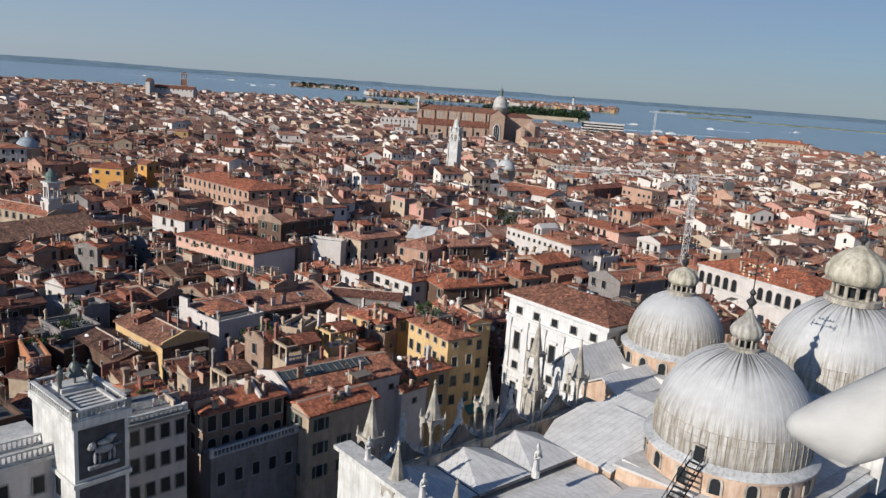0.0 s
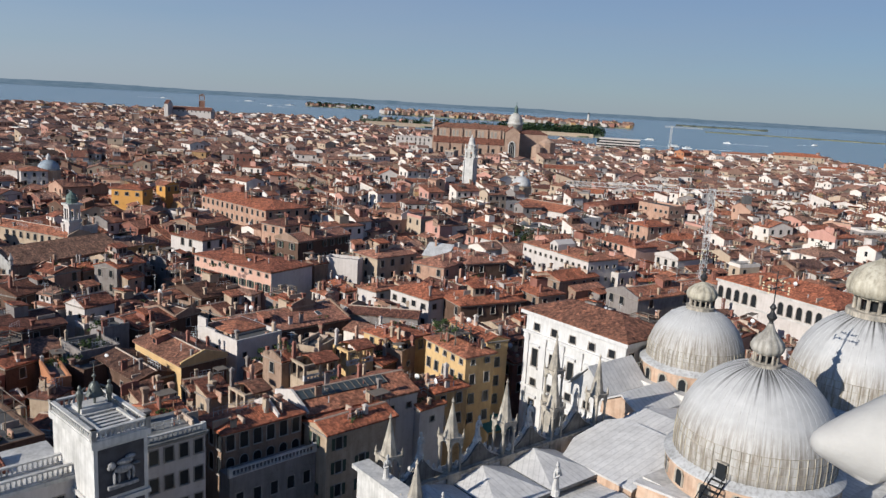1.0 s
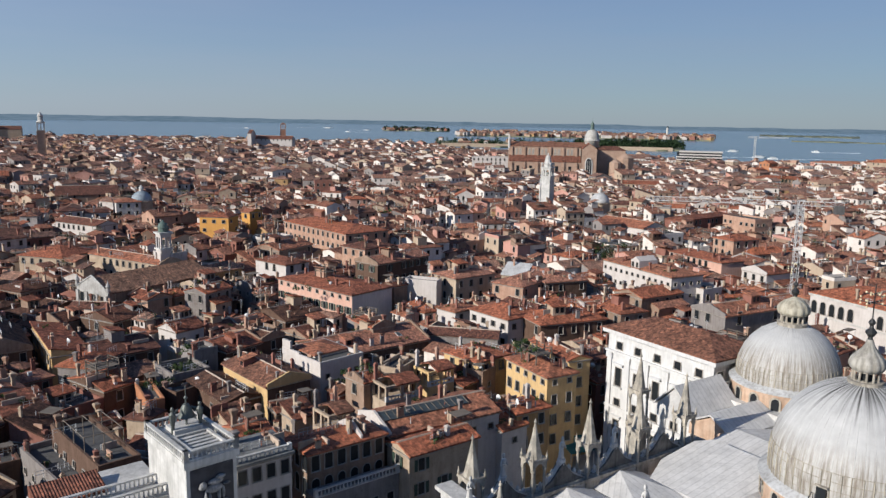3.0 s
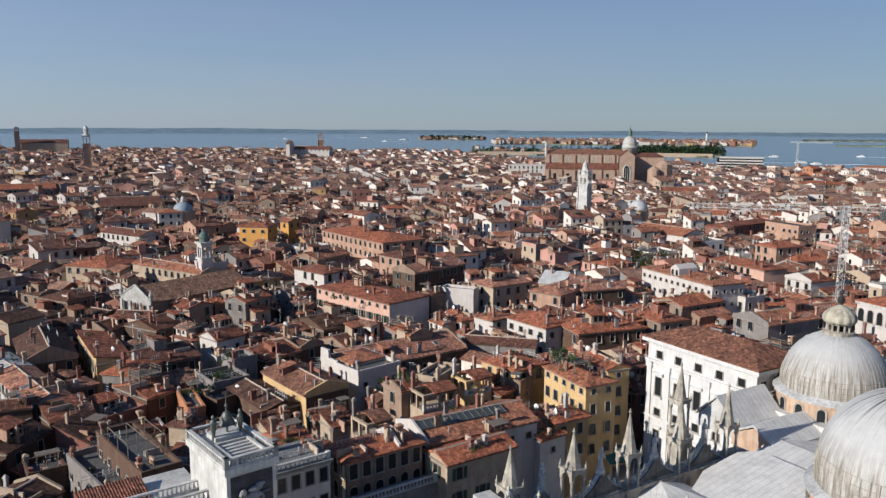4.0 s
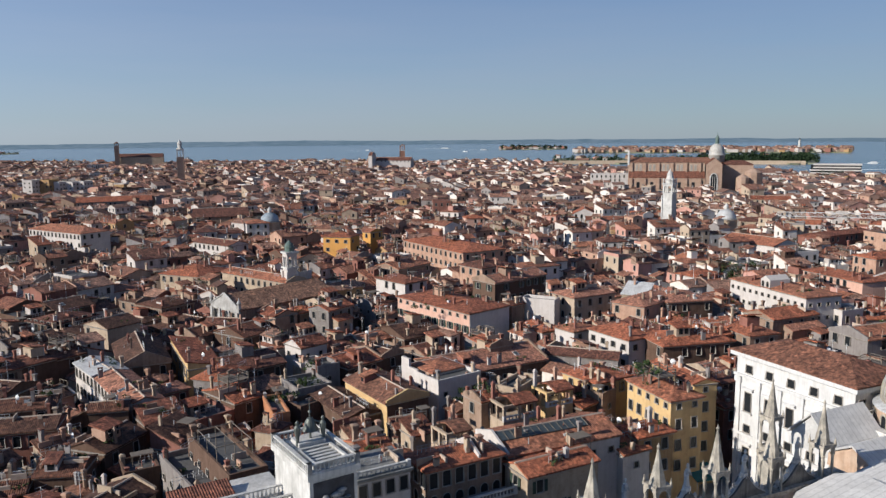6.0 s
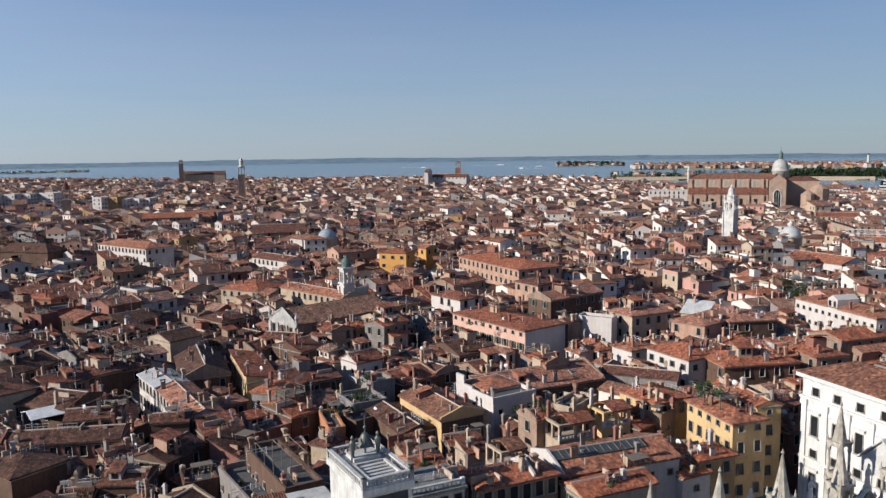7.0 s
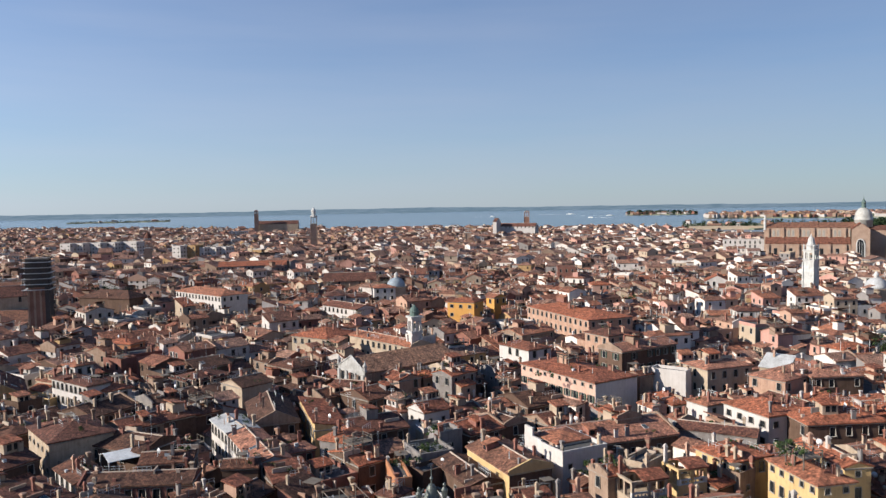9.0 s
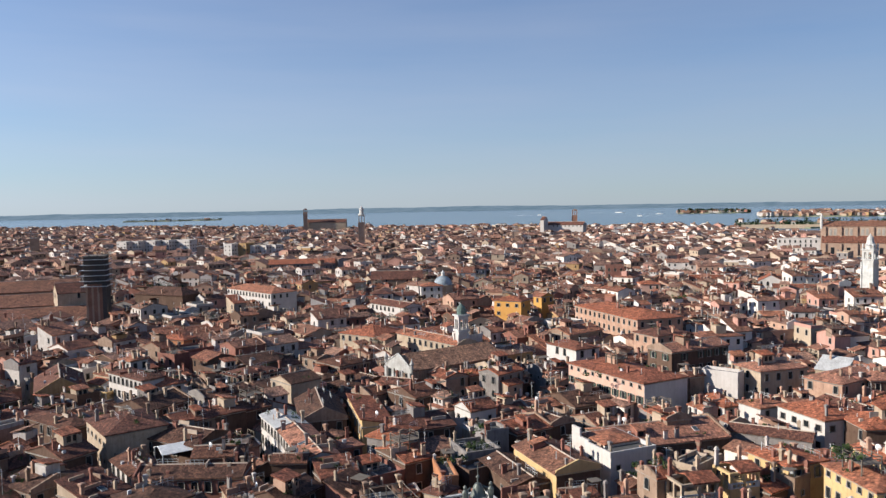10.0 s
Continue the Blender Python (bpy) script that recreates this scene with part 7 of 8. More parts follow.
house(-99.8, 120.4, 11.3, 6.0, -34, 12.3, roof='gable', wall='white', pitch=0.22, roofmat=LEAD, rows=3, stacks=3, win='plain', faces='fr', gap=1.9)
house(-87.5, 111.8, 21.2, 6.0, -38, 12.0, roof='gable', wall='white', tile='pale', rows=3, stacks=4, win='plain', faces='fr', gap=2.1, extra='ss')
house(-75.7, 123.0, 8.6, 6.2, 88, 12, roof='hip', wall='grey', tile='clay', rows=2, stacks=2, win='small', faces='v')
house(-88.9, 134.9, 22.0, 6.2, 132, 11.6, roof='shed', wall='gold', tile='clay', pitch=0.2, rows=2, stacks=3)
house(-116.1, 144.8, 8.0, 8.8, 71, 14, roof='gable', wall='cream', tile='dimmed', rows=2, stacks=3)
house(-99.2, 131.6, 19.0, 9.0, -48, 12.0, roof='gable', wall='umber', tile='dimmed', pitch=0.45, rows=2, stacks=2)
# grey terrace house, coloured umber to paint in shade
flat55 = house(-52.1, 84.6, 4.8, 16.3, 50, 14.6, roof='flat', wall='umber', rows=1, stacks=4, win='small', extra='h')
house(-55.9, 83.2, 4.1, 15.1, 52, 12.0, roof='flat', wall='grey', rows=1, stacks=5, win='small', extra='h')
house(-89.8, 78.5, 7.5, 8.8, 75, 13, roof='hip', wall='umber', tile='dimmed', rows=0, stacks=3, extra='d')
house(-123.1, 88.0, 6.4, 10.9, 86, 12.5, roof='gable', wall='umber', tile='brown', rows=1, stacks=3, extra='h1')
house(-144.9, 103.6, 6.2, 17.2, 82, 11.5, roof='hip', wall='umber', tile='dimmed', rows=1, stacks=3, extra='d')
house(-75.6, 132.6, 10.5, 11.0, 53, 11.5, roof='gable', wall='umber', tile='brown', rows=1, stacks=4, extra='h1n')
house(-86.4, 151.3, 9.8, 10.1, 69, 12.5, roof='gable', wall='umber', tile='dimmed', rows=2, stacks=3, extra='d1')
house(-137.1, 153.7, 12.2, 9.9, 75, 12, roof='hip', wall='umber', tile='brown', rows=1, stacks=3, win='tall', faces='v', gap=2.2)
house(-237.1, 273.2, 37.5, 13.1, 162, 17, roof='hip', wall='white', tile='clay', rows=2, stacks=0, win='plain')
house(-266.9, 246.4, 26.9, 12.0, 4, 17.0, roof='hip', wall='umber', tile='dimmed', pitch=0.5, rows=0, stacks=1)
house(-192.0, 180.3, 10.4, 6.5, 186, 13, roof='hip', wall='orange', tile='red', rows=1, stacks=2)
house(-163.4, 269.6, 22.9, 9.0, 157, 14, roof='gable', wall='white', tile='brown', rows=1, stacks=2)


# ---- houses below the clock tower, their shade painted into walls and tiles ----
house(-94.3, 91.0, 17.2, 6.5, 28, 12.0, roof='gable', wall='rose', tile='dimmed', rows=2, stacks=3, win='plain', faces='f', gap=1.9)
house(-94.6, 97.4, 8.4, 6.0, 33, 13.4, roof='gable', wall='umber', tile='dimmed', rows=1, stacks=2, win='plain')
house(-107.0, 90.6, 10.5, 5.5, -23, 11.5, roof='gable', wall='white', tile='dimmed', rows=2, stacks=3, win='arched', faces='f', gap=2.0)
house(-74.9, 82.3, 5.9, 6, 22, 11.5, roof='gable', wall='umber', tile='dimmed', rows=1, stacks=2, win='small', extra='d')
house(-82.6, 101.3, 5.8, 4.5, 29, 12.6, roof='gable', wall='umber', tile='dimmed', rows=1, stacks=1, win='small')
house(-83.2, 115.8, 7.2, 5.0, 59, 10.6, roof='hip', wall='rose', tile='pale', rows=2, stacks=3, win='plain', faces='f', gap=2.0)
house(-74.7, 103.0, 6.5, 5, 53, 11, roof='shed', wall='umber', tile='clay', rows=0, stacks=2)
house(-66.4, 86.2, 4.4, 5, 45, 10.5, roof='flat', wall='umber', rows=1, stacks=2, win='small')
house(-79.0, 77.2, 4.3, 5, 33, 10.5, roof='gable', wall='umber', tile='dimmed', rows=0, stacks=2)

# ---- things added to single houses ----
# brown slab over the gold gable end, painting in its shade
s = Shape()
s.extrude([(-3.85, 0), (3.85, 0), (3.85, 12.95), (0, 14.05), (-3.85, 12.95)], 7.4, 7.56)
part("end_wall", s, [WALL["umber"]], gold11, "plastered gable end darkened to brown")
s = Shape()
s.extrude([(-4.45, 0), (4.45, 0), (4.45, 14.0), (0, 15.3), (-4.45, 14.0)], -8.83, -8.7)
part("end_wall", s, [WALL["umber"]], long19, "plastered gable end darkened to brown")
s = Shape()
s.box(-13.32, -6.35, 3.0, -13.2, 6.35, 14.7)
part("end_wall", s, [WALL["white"]], pink, "white plastered end wall")
s = Shape()                                             # glazed strip along a long tiled roof
s.extrude([(-2.1, 14.05 + 0.30 * 2.4 + 0.3), (-0.35, 14.05 + 0.30 * 4.15 + 0.3), (-0.35, 14.05 + 0.30 * 4.15 + 0.42), (-2.1, 14.05 + 0.30 * 2.4 + 0.42)], -8.4, 5.1)
part("roof_light", s, [SOLAR], long19, "long strip of dark roof lights")
for j in range(14):
    s = Shape()
    x = -8.4 + j * 13.5 / 13
    s.extrude([(-2.15, 14.05 + 0.30 * 2.35 + 0.4), (-0.3, 14.05 + 0.30 * 4.2 + 0.4), (-0.3, 14.05 + 0.30 * 4.2 + 0.5), (-2.15, 14.05 + 0.30 * 2.35 + 0.5)], x - 0.04, x + 0.04)
    part("glazing_bar", s, [TIMBER], long19)

s = Shape()
balustrade(s, -3.2, -2.15, 3.2, -2.15, 17.9, 0.9, 0.5)
part("balustrade", s, [MARBLE], wing15, "pale stone balustrade along the eave")
s = Shape()                                             # terrace in front of the arcaded house
s.box(-5.9, -5.4, 0, 5.9, -2.85, 10.6)
terrace = part("terrace", s, [WALL["grey"]], arcade14, "stone-fronted terrace")
s = Shape()
balustrade(s, -5.8, -5.3, 5.8, -5.3, 10.6, 1.0, 0.5)
part("balustrade", s, [MARBLE], terrace, "pale stone balustrade")
for j in range(5):
    window("plain", terrace, pose(-4.6 + j * 2.3, -5.4, 6.8))
s = Shape()
s.extrude([(-2.9, 15.0), (2.9, 15.0), (2.9, 15.6), (1.6, 16.3), (0, 17.0), (-1.6, 16.3), (-2.9, 15.6)], 1.9, 2.2)
part("party_wall", s, [WALL["white"]], arcade14, "white gable wall above the tiles")

s = Shape()                                             # pedimented dormer on the long white house
s.extrude([(-1.6, 16.6), (1.6, 16.6), (1.6, 19.0), (0, 20.0), (-1.6, 19.0)], -5.4, 0.6)
wide = part("pediment", s, [WALL["white"]], ped30, "white pedimented attic front", at=pose(0, 0, 0, 0, 0, -90))
for x in (-0.8, 0.8):
    window("arched", wide, pose(-5.4, x, 17.3, 0, 0, -90) @ Matrix.Diagonal((0.7, 1, 0.6, 1)))


def planting(az, dist, z, n, seed):
    """Tubs of greenery on a roof terrace."""
    rng = random.Random(seed)
    x, y = polar(az, dist)
    s = Shape()
    for _ in range(n):
        clumps(s, rng.uniform(-2.4, 2.4), rng.uniform(-1.5, 1.5), rng.uniform(0.1, 0.9), rng.uniform(0.35, 0.7), 26, rng, 0.16)
    solid("potted_plants", s, [LEAF], "green potted plants crowded on a roof terrace", "plants", pose(x, y, z, 0, 0, 45), "roof terrace plants", kind="stuff")


planting(-0.6, 114.5, 19.6, 7, 1)
planting(0.2, 119.5, 19.4, 6, 2)
planting(16.8, 176, 15.4, 5, 3)
planting(10.6, 271, 21.5, 9, 4)
planting(25.2, 139, 13.5, 6, 5)
planting(27.0, 128.5, 11.3, 9, 6)
planting(25.4, 134.8, 11.7, 8, 7)
planting(12.9, 118.0, 14.9, 4, 8)

s = Shape()                                             # bare frame and low room on the flat terrace beside the tower
for x in (-2.3, 0, 2.3):
    for y in (-3.6, 0, 3.6):
        s.tube((x, y, 14.6), (x, y, 17.2), 0.06, 5)
    s.tube((x, -3.6, 17.2), (x, 3.6, 17.2), 0.06, 5)
for y in (-3.6, 0, 3.6):
    s.tube((-2.3, y, 17.2), (2.3, y, 17.2), 0.06, 5)
part("pergola_frame", s, [TIMBER], flat55, "bare weathered pergola frame")

# dark green awning in the lane below the palace
awning = thing("awning", "dark teal fabric awning on posts in a lane", "awning", pose(8.7, 118.3, 0, 0, 0, 30))
s = Shape()
s.extrude([(-2.0, 3.4), (2.0, 4.4), (2.0, 4.46), (-2.0, 3.46)], -2.2, 2.2)
part("sheet", s, [plain("teal_canvas", (0.02, 0.10, 0.10), 0.8)], awning)
for x in (-2.1, 2.1):
    for y, z in ((-1.9, 3.42), (1.9, 4.37)):
        s = Shape()
        s.tube((x, y, 0), (x, y, z), 0.05, 6)
        part("post", s, [STEEL], awning)

# pale sheeted canopy over a yard
canopy = thing("canopy", "pale sheeted canopy with a shallow pitch over a yard", "canopy", pose(-107.6, 100.2, 0, 0, 0, 62))
s = Shape()
s.extrude([(-3.0, 11.4), (0, 12.3), (3.0, 11.4), (3.0, 11.5), (0, 12.42), (-3.0, 11.5)], -3.6, 3.6)
part("sheet", s, [CANVAS], canopy)
for x in (-3.4, 3.4):
    for y in (-2.8, 2.8):
        s = Shape()
        s.box(x - 0.1, y - 0.1, 0, x + 0.1, y + 0.1, 11.42)
        part("post", s, [STEEL], canopy)

s = Shape()                                             # low tiled roof set back on the white stepped house
s.box(-2.6, -1.5, 14.0, 4.2, 5.4, 14.7, 1)
s.at = (1, 0, 0.8, 1.95, 0)
roof_on(s, 6.8, 6.9, 14.6, "hip", 0.26, 0, 0.25)
part("roof", s, [ROOF["clay"], WALL["white"]], white12)
s = Shape()
s.box(-4.45, 0.6, 14.0, -4.05, 3.2, 15.0)
s.box(-4.45, 3.2, 14.0, -4.05, 5.6, 16.4)
part("parapet", s, [WALL["white"]], white12, "stepped white party wall")


def loggia_house(x, y, w, d, rot, z0, z1, wall, tile):
    """A house whose top storey is an open loggia of square piers under a low tiled roof."""
    ob = thing("house", f"{TONE[wall]} plastered house topped by an open loggia", "house", pose(x, y, 0, 0, 0, rot), "houses of the old town")
    s = Shape()
    s.box(-w / 2, -d / 2, 0, w / 2, d / 2, z0)
    part("wall", s, [WALL[wall]], ob)
    a, b = w / 2 - 0.22, d / 2 - 0.22
    for px, py in ((-a, -b), (0, -b), (a, -b), (-a, b), (0, b), (a, b), (-a, 0), (a, 0)):
        s = Shape()
        s.box(px - 0.2, py - 0.2, z0, px + 0.2, py + 0.2, z1)
        part("pier", s, [WALL[wall]], ob)
    for py in (-b, b):
        s = Shape()
        s.box(-w / 2, py - 0.2, z1, w / 2, py + 0.2, z1 + 0.4)
        part("beam", s, [WALL[wall]], ob)
    for px in (-a, a):
        s = Shape()
        s.box(px - 0.2, -b + 0.2, z1, px + 0.2, b - 0.2, z1 + 0.4)
        part("beam", s, [WALL[wall]], ob)
    s = Shape()
    s.at = (1, 0, w * 0.16, 0, 0)
    roof_on(s, w * 0.66, d, z1 + 0.4, "gable", 0.3, 0, 0.3)
    part("roof", s, [ROOF[tile]], ob)
    s = Shape()
    balustrade(s, -a, -b, a, -b, z0, 0.8, 0.6)
    part("balustrade", s, [MARBLE], ob, "pale stone balustrade")
    for j in range(2):
        window("small", ob, pose((j - 0.5) * w * 0.5, -d / 2, z0 - 2.2))
    for px, py in ((w * 0.3, d * 0.3), (-w * 0.42, d * 0.4)):
        part("chimney", STACKS[1], None, ob, at=pose(px, py, z1 + 0.6))
    claim(x, y, w, d, rot)


loggia_house(-26.6, 102.0, 4.0, 4.4, 46, 11.6, 13.6, "cream", "dun")
loggia_house(-20.0, 115.2, 6.0, 4.4, 42, 11.6, 13.7, "cream", "clay")
loggia_house(-14.5, 120.0, 5.0, 4.4, 42, 12.6, 14.6, "gold", "clay")

# ---- small houses crowded along the side of the parish church ----
house(-86.5, 166.6, 7.2, 6.4, 152, 13, roof='gable', wall='peach', tile='clay', rows=2, stacks=3, win='arched')
house(-83.2, 173.1, 6, 6.6, 62, 12.4, roof='hip', wall='sand', tile='red', rows=1, stacks=2, win='small')
house(-79.1, 179.7, 8.4, 7.2, 62, 13.2, roof='gable', wall='cream', tile='brown', rows=2, stacks=3, win='plain', extra='h')
house(-74.7, 171.7, 8.6, 6.4, 70, 14, roof='gable', wall='grey', tile='red', rows=2, stacks=2, win='plain', extra='1')


# ---- the rest of the old town ----
def clear_of(x, y, w, d, rot):
    """True if a footprint keeps off every footprint claimed so far."""
    c, s = math.cos(radians(rot)), math.sin(radians(rot))
    r = math.hypot(w, d) / 2
    gx, gy = int(x // 40), int(y // 40)
    for i in range(gx - 2, gx + 3):
        for j in range(gy - 2, gy + 3):
            for ox, oy, a, b, oc, os in cells.get((i, j), ()):
                dx, dy = x - ox, y - oy
                if dx * dx + dy * dy > (r + math.hypot(a, b)) ** 2:
                    continue
                hit = True
                for ax, ay in ((c, s), (-s, c), (oc, os), (-os, oc)):
                    span = abs(dx * ax + dy * ay)
                    mine = w / 2 * abs(c * ax + s * ay) + d / 2 * abs(-s * ax + c * ay)
                    theirs = a * abs(oc * ax + os * ay) + b * abs(-os * ax + oc * ay)
                    if span > mine + theirs - 0.25:
                        hit = False
                        break
                if hit:
                    return False
    return True


cells = {}


def enter(f):
    x, y, a, b, c, s = f
    r = int(math.hypot(a, b) // 40) + 1
    if r <= 2:
        cells.setdefault((int(x // 40), int(y // 40)), []).append(f)
    else:
        for i in range(-r, r + 1):
            for j in range(-r, r + 1):
                cells.setdefault((int(x // 40) + i, int(y // 40) + j), []).append(f)


rng = random.Random(21)
# open squares and the great piazza stay clear
claim(1.6, 92.0, 58, 22, 40)

for x, y, w, d, rot in ((-40, -20, 60, 150, 48), (15, -60, 200, 120, 42), (14, 83, 8, 50, 50), (14.8, 112.8, 24, 15, -45), (-10, 74, 46, 16, 42)):
    claim(x, y, w, d, rot)
for f in taken:
    enter(f)
blocks = []
while len(blocks) < 620:
    az, q = rng.uniform(-38, 64), rng.random() ** 0.5
    dist = 60 + 2100 * q
    if dist < coast(az):
        x, y = polar(az, dist)
        rot = 40 + 0.75 * az + rng.uniform(-8, 8)
        if dist > 330 and rng.random() < 0.35:
            rot += rng.choice((-30, 25, 45))
        blocks.append((x, y, rot))
centres = np.array([(x, y) for x, y, _ in blocks])
plots = []
for bi, (bx, by, rot) in enumerate(blocks):
    c, s = math.cos(radians(rot)), math.sin(radians(rot))
    far = math.hypot(bx, by)
    big = 1.0 if far < 500 else 1.12
    v = -75.0
    lane = rng.randint(0, 1)
    while v < 75:
        depth = rng.uniform(6.0, 10.5) * big
        u = -75 + rng.uniform(0, 6)
        while u < 75:
            w = rng.uniform(5, 12.5) * big
            x, y = bx + c * (u + w / 2) - s * (v + depth / 2), by + s * (u + w / 2) + c * (v + depth / 2)
            u += w + (rng.uniform(1.5, 3.5) if rng.random() < 0.16 else 0.02)
            dist = math.hypot(x, y)
            az = math.degrees(math.atan2(-x, y))
            if not -36 < az < 62 or dist > coast(az) - 9 or dist < 62:
                continue
            near = centres - (x, y)
            if int(np.argmin((near * near).sum(1))) != bi:
                continue
            plots.append((dist, x, y, w - 0.05, depth - 0.05, rot + rng.uniform(-1.5, 1.5)))
        v += depth + (rng.uniform(1.6, 3.2) if lane else 0.02)
        lane = 1 - lane
plots.sort()
homes = []
for dist, x, y, w, d, rot in plots:
    if clear_of(x, y, w, d, rot):
        c, s = math.cos(radians(rot)), math.sin(radians(rot))
        f = (x, y, w / 2, d / 2, c, s)
        enter(f)
        homes.append((dist, x, y, w, d, rot))

NEAR = 132
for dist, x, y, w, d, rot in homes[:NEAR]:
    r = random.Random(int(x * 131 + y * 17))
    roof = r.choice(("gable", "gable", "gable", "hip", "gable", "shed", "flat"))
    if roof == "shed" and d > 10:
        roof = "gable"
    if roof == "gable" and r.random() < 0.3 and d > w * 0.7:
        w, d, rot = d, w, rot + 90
    # left of x = -45 darker walls and tiles take the place of shade
    house(x, y, w, d, rot, r.uniform(8.0, 12.4), roof, r.choice(("umber", "sand", "rose", "umber", "cream", "sand", "grey", "umber") if x < -45 else ("cream", "sand", "white", "grey", "peach", "umber", "rose", "pink", "sand", "umber", "cream")), r.choice(("clay", "clay", "brown", "pale", "clay", "red") if x > -45 else ("brown", "dimmed", "brown", "clay", "dimmed") if x > -70 else ("dimmed", "brown", "dimmed", "dimmed")),
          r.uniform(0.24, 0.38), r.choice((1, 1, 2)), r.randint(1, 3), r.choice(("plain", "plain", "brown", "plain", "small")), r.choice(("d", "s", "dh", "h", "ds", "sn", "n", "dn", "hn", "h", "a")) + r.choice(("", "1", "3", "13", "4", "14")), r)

def heap(s, r, w, d, h, hr, roof, pitch, paint, fine):
    """What has been added to an old house in time: annexes, attic rooms, dormers, terraces, party walls, dishes."""
    c0, s0, x0, y0, z0 = s.at

    def turned(x, y, z, deg):
        a = radians(deg)
        s.at = (c0 * math.cos(a) - s0 * math.sin(a), s0 * math.cos(a) + c0 * math.sin(a), x0 + c0 * x - s0 * y, y0 + s0 * x + c0 * y, z0 + z)

    if roof == "gable" and r.random() < 0.45:
        q = r.choice((-1, 1)) * (w / 2 + 0.02)
        s.extrude([(-d / 2 - 0.1, h - 1.5), (d / 2 + 0.1, h - 1.5), (d / 2 + 0.1, h + 0.45), (0, h + hr + 0.6), (-d / 2 - 0.1, h + 0.45)], q - 0.17, q + 0.17, paint)
    if r.random() < 0.5:                                   # a lower wing against one side
        turn, span, off = r.choice(((0, w, d / 2), (180, w, d / 2), (-90, d, w / 2), (90, d, w / 2)))
        a = radians(turn)
        turned(math.sin(a) * off, -math.cos(a) * off, 0, turn)
        aw, ad, ah = span * r.uniform(0.35, 0.8), r.uniform(1.5, 3.0), h - r.uniform(1.4, 4.5)
        o = r.uniform(-0.5, 0.5) * (span - aw)
        s.extrude([(-ad, 0), (0.1, 0), (0.1, ah + ad * 0.35), (-ad, ah)], o - aw / 2, o + aw / 2, r.choice((0, paint)))
        s.extrude([(-ad - 0.3, ah - 0.1), (0, ah + ad * 0.35), (0, ah + ad * 0.35 + 0.2), (-ad - 0.3, ah + 0.1)], o - aw / 2 - 0.15, o + aw / 2 + 0.15, 1)
    if r.random() < 0.45 and min(w, d) > 4.5:                # a room built up through the roof
        cx, cy = r.uniform(-0.28, 0.28) * w, r.uniform(-0.22, 0.22) * d
        z = roof_height(w, d, h, roof, pitch, cx, cy)
        bw, bd, bh = r.uniform(1.2, 2.3), r.uniform(1.0, 1.7), r.uniform(0.9, 2.3)
        turned(cx, cy, z, r.choice((0, 90, 180, -90)))
        s.box(-bw, -bd, -1.2, bw, bd, bh, r.choice((0, paint)))
        s.extrude([(-bd - 0.35, bh - 0.1), (bd + 0.35, bh + bd * 0.6), (bd + 0.35, bh + bd * 0.6 + 0.2), (-bd - 0.35, bh + 0.1)], -bw - 0.3, bw + 0.3, 1)
        if fine:
            for q in (-0.5, 0.45):
                s.box(q * bw - 0.3, -bd - 0.04, bh - 1.05, q * bw + 0.3, -bd + 0.02, bh - 0.3, 2)
    if fine and roof == "gable" and r.random() < 0.35:       # dormers
        for cx in ([r.uniform(-0.3, 0.3) * w] if r.random() < 0.6 else [-0.25 * w, 0.25 * w]):
            cy = r.choice((-1, 1)) * d * 0.27
            turned(cx, cy, roof_height(w, d, h, roof, pitch, cx, cy), 0 if cy < 0 else 180)
            s.box(-0.7, -0.9, -0.4, 0.7, 1.2, 1.0, paint)
            s.box(-0.4, -0.94, 0.15, 0.4, -0.88, 0.85, 2)
            s.extrude([(-1.15, 0.9), (1.3, 1.4), (1.3, 1.56), (-1.15, 1.06)], -0.95, 0.95, 1)
    if fine and r.random() < 0.22:                           # timber terrace on posts
        cx, cy = r.uniform(-0.2, 0.2) * w, r.uniform(-0.15, 0.15) * d
        turned(cx, cy, roof_height(w, d, h, roof, pitch, cx, cy) + r.uniform(0.9, 1.6), r.choice((0, 90)))
        a, b = r.uniform(1.3, 2.2), r.uniform(1.1, 1.7)
        s.box(-a, -b, -0.1, a, b, 0.0, 7)
        for px in (-a + 0.1, 0, a - 0.1):
            for py in (-b + 0.1, b - 0.1):
                s.box(px - 0.06, py - 0.06, -1.8, px + 0.06, py + 0.06, 1.0, 7, False)
        for py in (-b + 0.1, b - 0.1):
            s.box(-a, py - 0.04, 0.9, a, py + 0.04, 1.0, 7)
        if r.random() < 0.4:
            clumps(s, r.uniform(-0.5, 0.5) * a, r.uniform(-0.5, 0.5) * b, 0.5, 0.6, 18, r, 0.2, 0.8, 8)
    if fine and r.random() < 0.12:
        cx, cy = r.uniform(-0.4, 0.4) * w, r.uniform(-0.4, 0.4) * d
        turned(cx, cy, roof_height(w, d, h, roof, pitch, cx, cy), -45)
        s.tube((0, 0, -0.2), (0, 0, 1.0), 0.04, 4, 9)
        s.lathe([(0.05, 0.9), (0.4, 1.15), (0.42, 1.25), (0.05, 1.0)], 8, 0, -0.1, 9)
    if fine and r.random() < 0.3:
        cx, cy = r.uniform(-0.4, 0.4) * w, r.uniform(-0.2, 0.2) * d
        turned(cx, cy, roof_height(w, d, h, roof, pitch, cx, cy), r.uniform(0, 90))
        s.tube((0, 0, -0.2), (0, 0, 3.6), 0.04, 4, 9)
        for z in (3.5, 3.1):
            s.tube((-0.7, 0, z), (0.7, 0, z), 0.025, 3, 9)
    s.at = (c0, s0, x0, y0, z0)


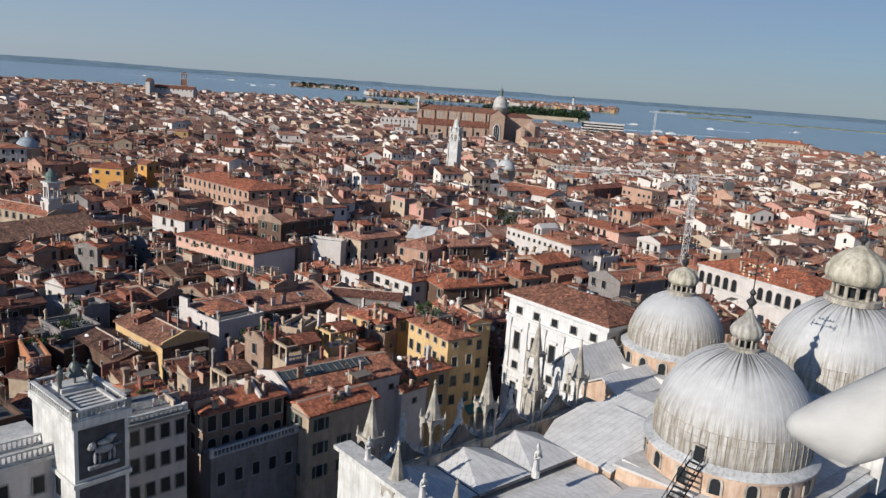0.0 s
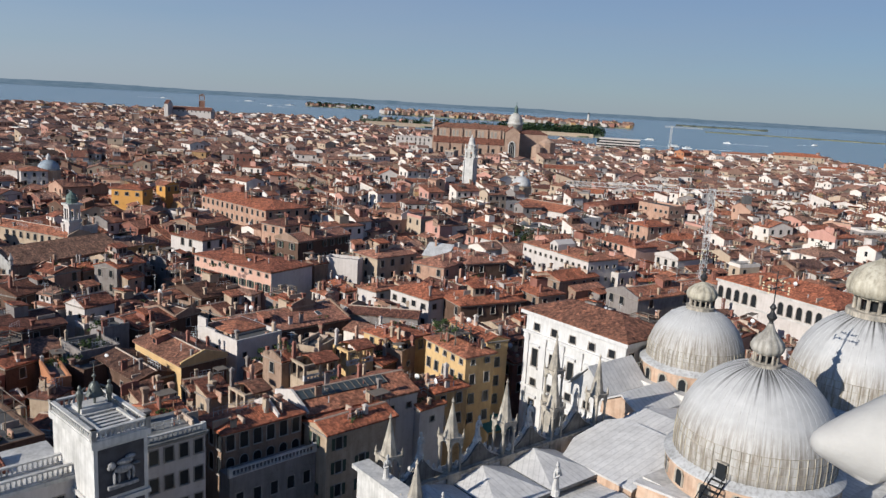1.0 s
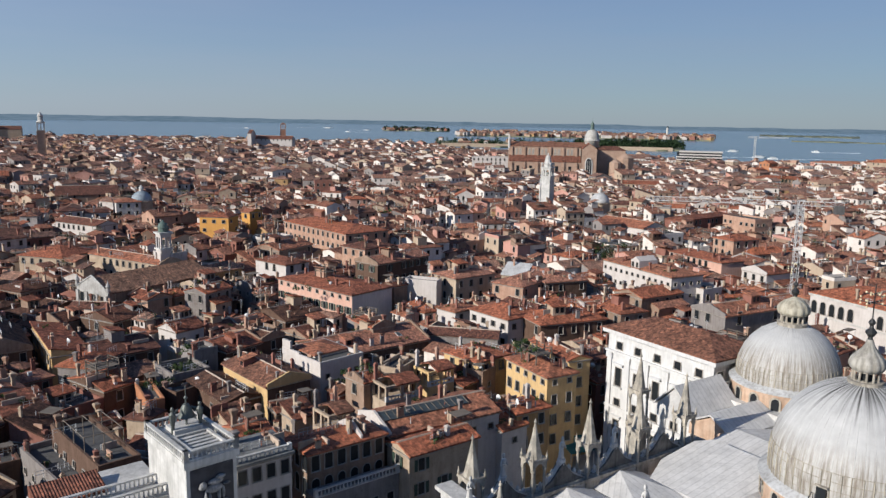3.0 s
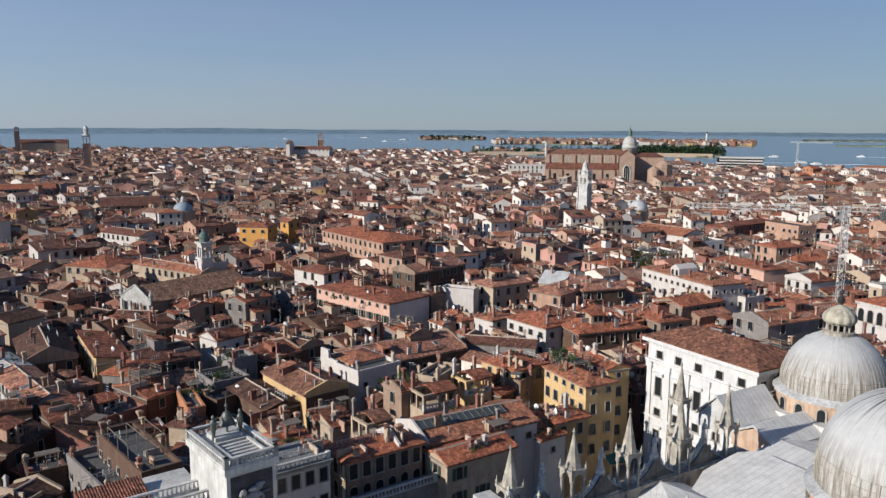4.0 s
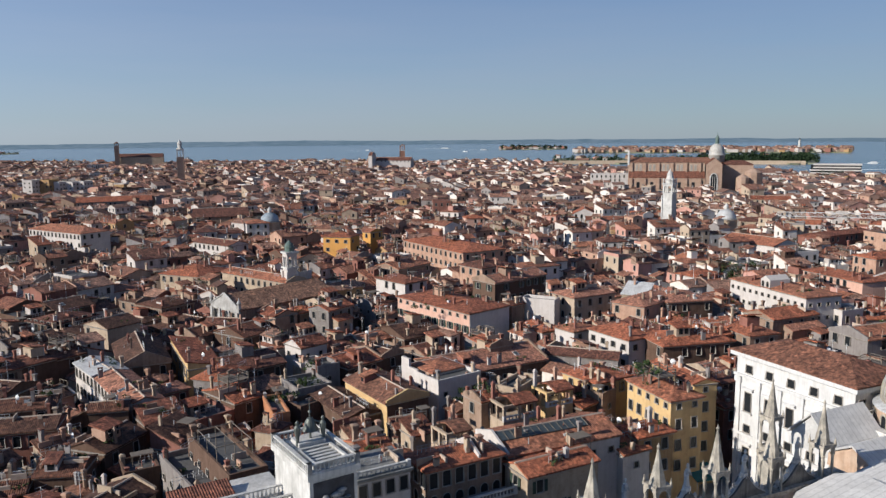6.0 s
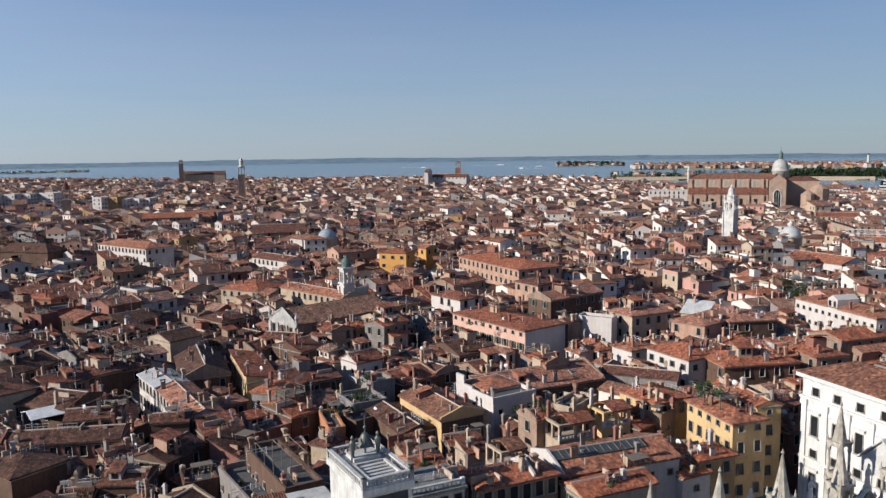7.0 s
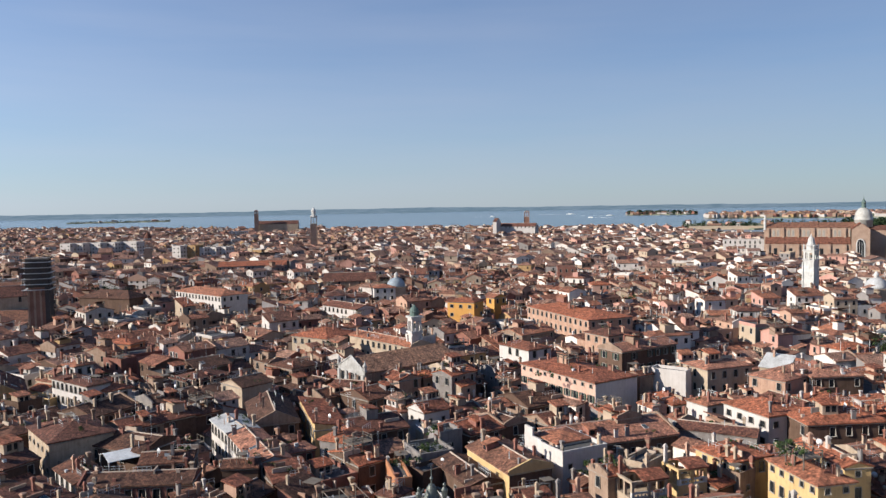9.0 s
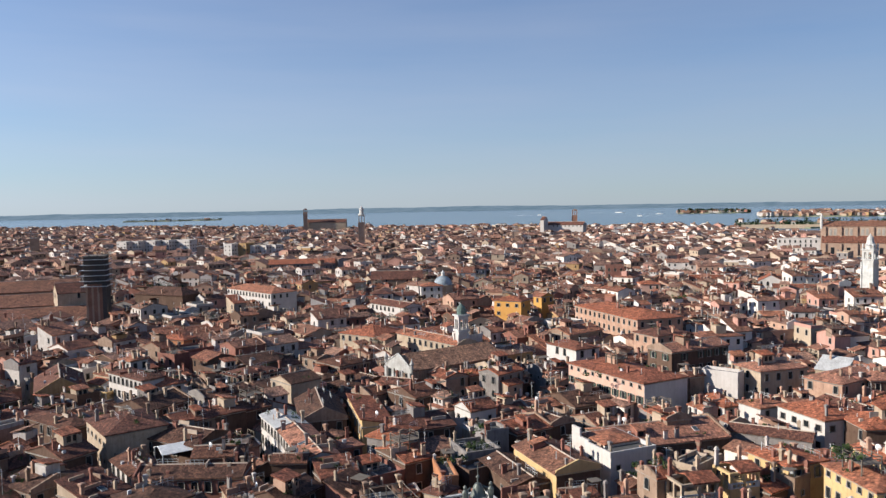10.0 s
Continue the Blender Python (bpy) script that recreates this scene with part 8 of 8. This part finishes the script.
# everything farther off: countless houses in one piece each belt
def belt(name, rows, fine):
    s = Shape()
    for dist, x, y, w, d, rot in rows:
        r = random.Random(int(x * 131 + y * 17))
        roof = r.choice(("gable", "gable", "gable", "gable", "hip", "shed", "flat"))
        if roof == "shed" and d > 10:
            roof = "gable"
        if roof == "gable" and r.random() < 0.35 and d > w * 0.7:
            w, d, rot = d, w, rot + 90
        h, pitch = r.uniform(7.6, 10.6) if w * d < 30 else r.uniform(8.8, 13.0) if r.random() < 0.84 else r.uniform(13.0, 16.5), r.uniform(0.25, 0.4)
        a = radians(rot)
        s.at = (math.cos(a), math.sin(a), x, y, 0)
        hr = {"gable": pitch * d / 2, "shed": pitch * d}.get(roof, 0.0)
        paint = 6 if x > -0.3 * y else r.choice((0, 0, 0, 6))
        walls(s, w, d, h, roof, hr, paint)
        roof_on(s, w, d, h, roof, pitch, 1 if roof != "flat" else paint)
        if roof == "flat":
            s.box(-w / 2 + 0.25, -d / 2 + 0.25, h, w / 2 - 0.25, d / 2 - 0.25, h + 0.08, 4)
        if fine or r.random() < 0.5:
            heap(s, r, w, d, h, hr, roof, pitch, paint, fine)
        for _ in range(r.randint(1, 4) if fine else r.randint(0, 2)):
            cx, cy = r.uniform(-0.46, 0.46) * w, r.choice((-0.42, 0.42, 0.1, -0.2, 0.3)) * d
            z = roof_height(w, d, h, roof, pitch, cx, cy)
            if fine:
                stack(s, cx, cy, z - 0.3, z + r.uniform(0.9, 2.6), r.uniform(0.18, 0.3), r.choice((0, 1, 2)), 3, 3)
            else:
                q = r.uniform(0.28, 0.5)
                s.box(cx - q, cy - 0.3, z - 0.3, cx + q, cy + 0.3, z + r.uniform(0.9, 2.0), 3, False)
        for sx, sy, span, turn in ((0, -d / 2, w, 0), (0, d / 2, w, 180), (-w / 2, 0, d, -90), (w / 2, 0, d, 90)):
            t = radians(rot + turn - 90)
            if -(math.cos(t) * x + math.sin(t) * y) / dist < 0.1:
                continue
            c, q = math.cos(radians(turn)), math.sin(radians(turn))
            n = max(1, int((span - 0.8) / 2.8))
            for row in range(2 if fine else 1):
                z = h - 2.4 - row * 3.2
                for j in range(n):
                    if r.random() < 0.2:
                        continue
                    off = (j + 0.5) * span / n - span / 2
                    wx, wy = sx + c * off, sy + q * off
                    nx, ny = q, -c
                    p = [(wx - c * 0.48 + nx * 0.05, wy - q * 0.48 + ny * 0.05), (wx + c * 0.48 + nx * 0.05, wy + q * 0.48 + ny * 0.05)]
                    if fine and r.random() < 0.5:
                        e = [(wx - c * 0.66 + nx * 0.03, wy - q * 0.66 + ny * 0.03), (wx + c * 0.66 + nx * 0.03, wy + q * 0.66 + ny * 0.03)]
                        s.quad((*e[0], z - 0.15), (*e[1], z - 0.15), (*e[1], z + 1.75), (*e[0], z + 1.75), 5)
                    s.quad((*p[0], z), (*p[1], z), (*p[1], z + 1.55), (*p[0], z + 1.55), 2)
    s.at = None
    solid(name, s, [WALL["many"], ROOF["clay_many" if fine else "hazed_many"], GLASS, CHIMNEYS, FELT, SURROUND, WALL["pale_many"], TIMBER, LEAF, CANVAS], "dense old town houses with clay roofs and chimneys", "houses", kind="stuff")


rest = homes[NEAR:]
# small backyard houses and sheds in whatever gaps are left
infill = []
rng = random.Random(77)
for _ in range(9000):
    az, dist = rng.uniform(-30, 60), 70 + 300 * rng.random() ** 0.8
    x, y = polar(az, dist)
    w, d = rng.uniform(3.2, 7.5), rng.uniform(3.2, 6.0)
    rot = 40 + 0.75 * az + rng.choice((0, 0, 90, 20)) + rng.uniform(-6, 6)
    if clear_of(x, y, w + 0.9, d + 0.9, rot):
        enter((x, y, w / 2, d / 2, math.cos(radians(rot)), math.sin(radians(rot))))
        infill.append((dist, x, y, w, d, rot))
infill.sort()
for dist, x, y, w, d, rot in infill[:26]:
    r = random.Random(int(x * 131 + y * 17))
    house(x, y, w, d, rot, r.uniform(8.0, 11.0), r.choice(("gable", "shed", "hip")), r.choice(("umber", "sand", "rose", "cream", "grey")), r.choice(("clay", "brown", "dun")), r.uniform(0.3, 0.42), 1, r.randint(1, 3), "small", "", r)
rest += infill[26:]
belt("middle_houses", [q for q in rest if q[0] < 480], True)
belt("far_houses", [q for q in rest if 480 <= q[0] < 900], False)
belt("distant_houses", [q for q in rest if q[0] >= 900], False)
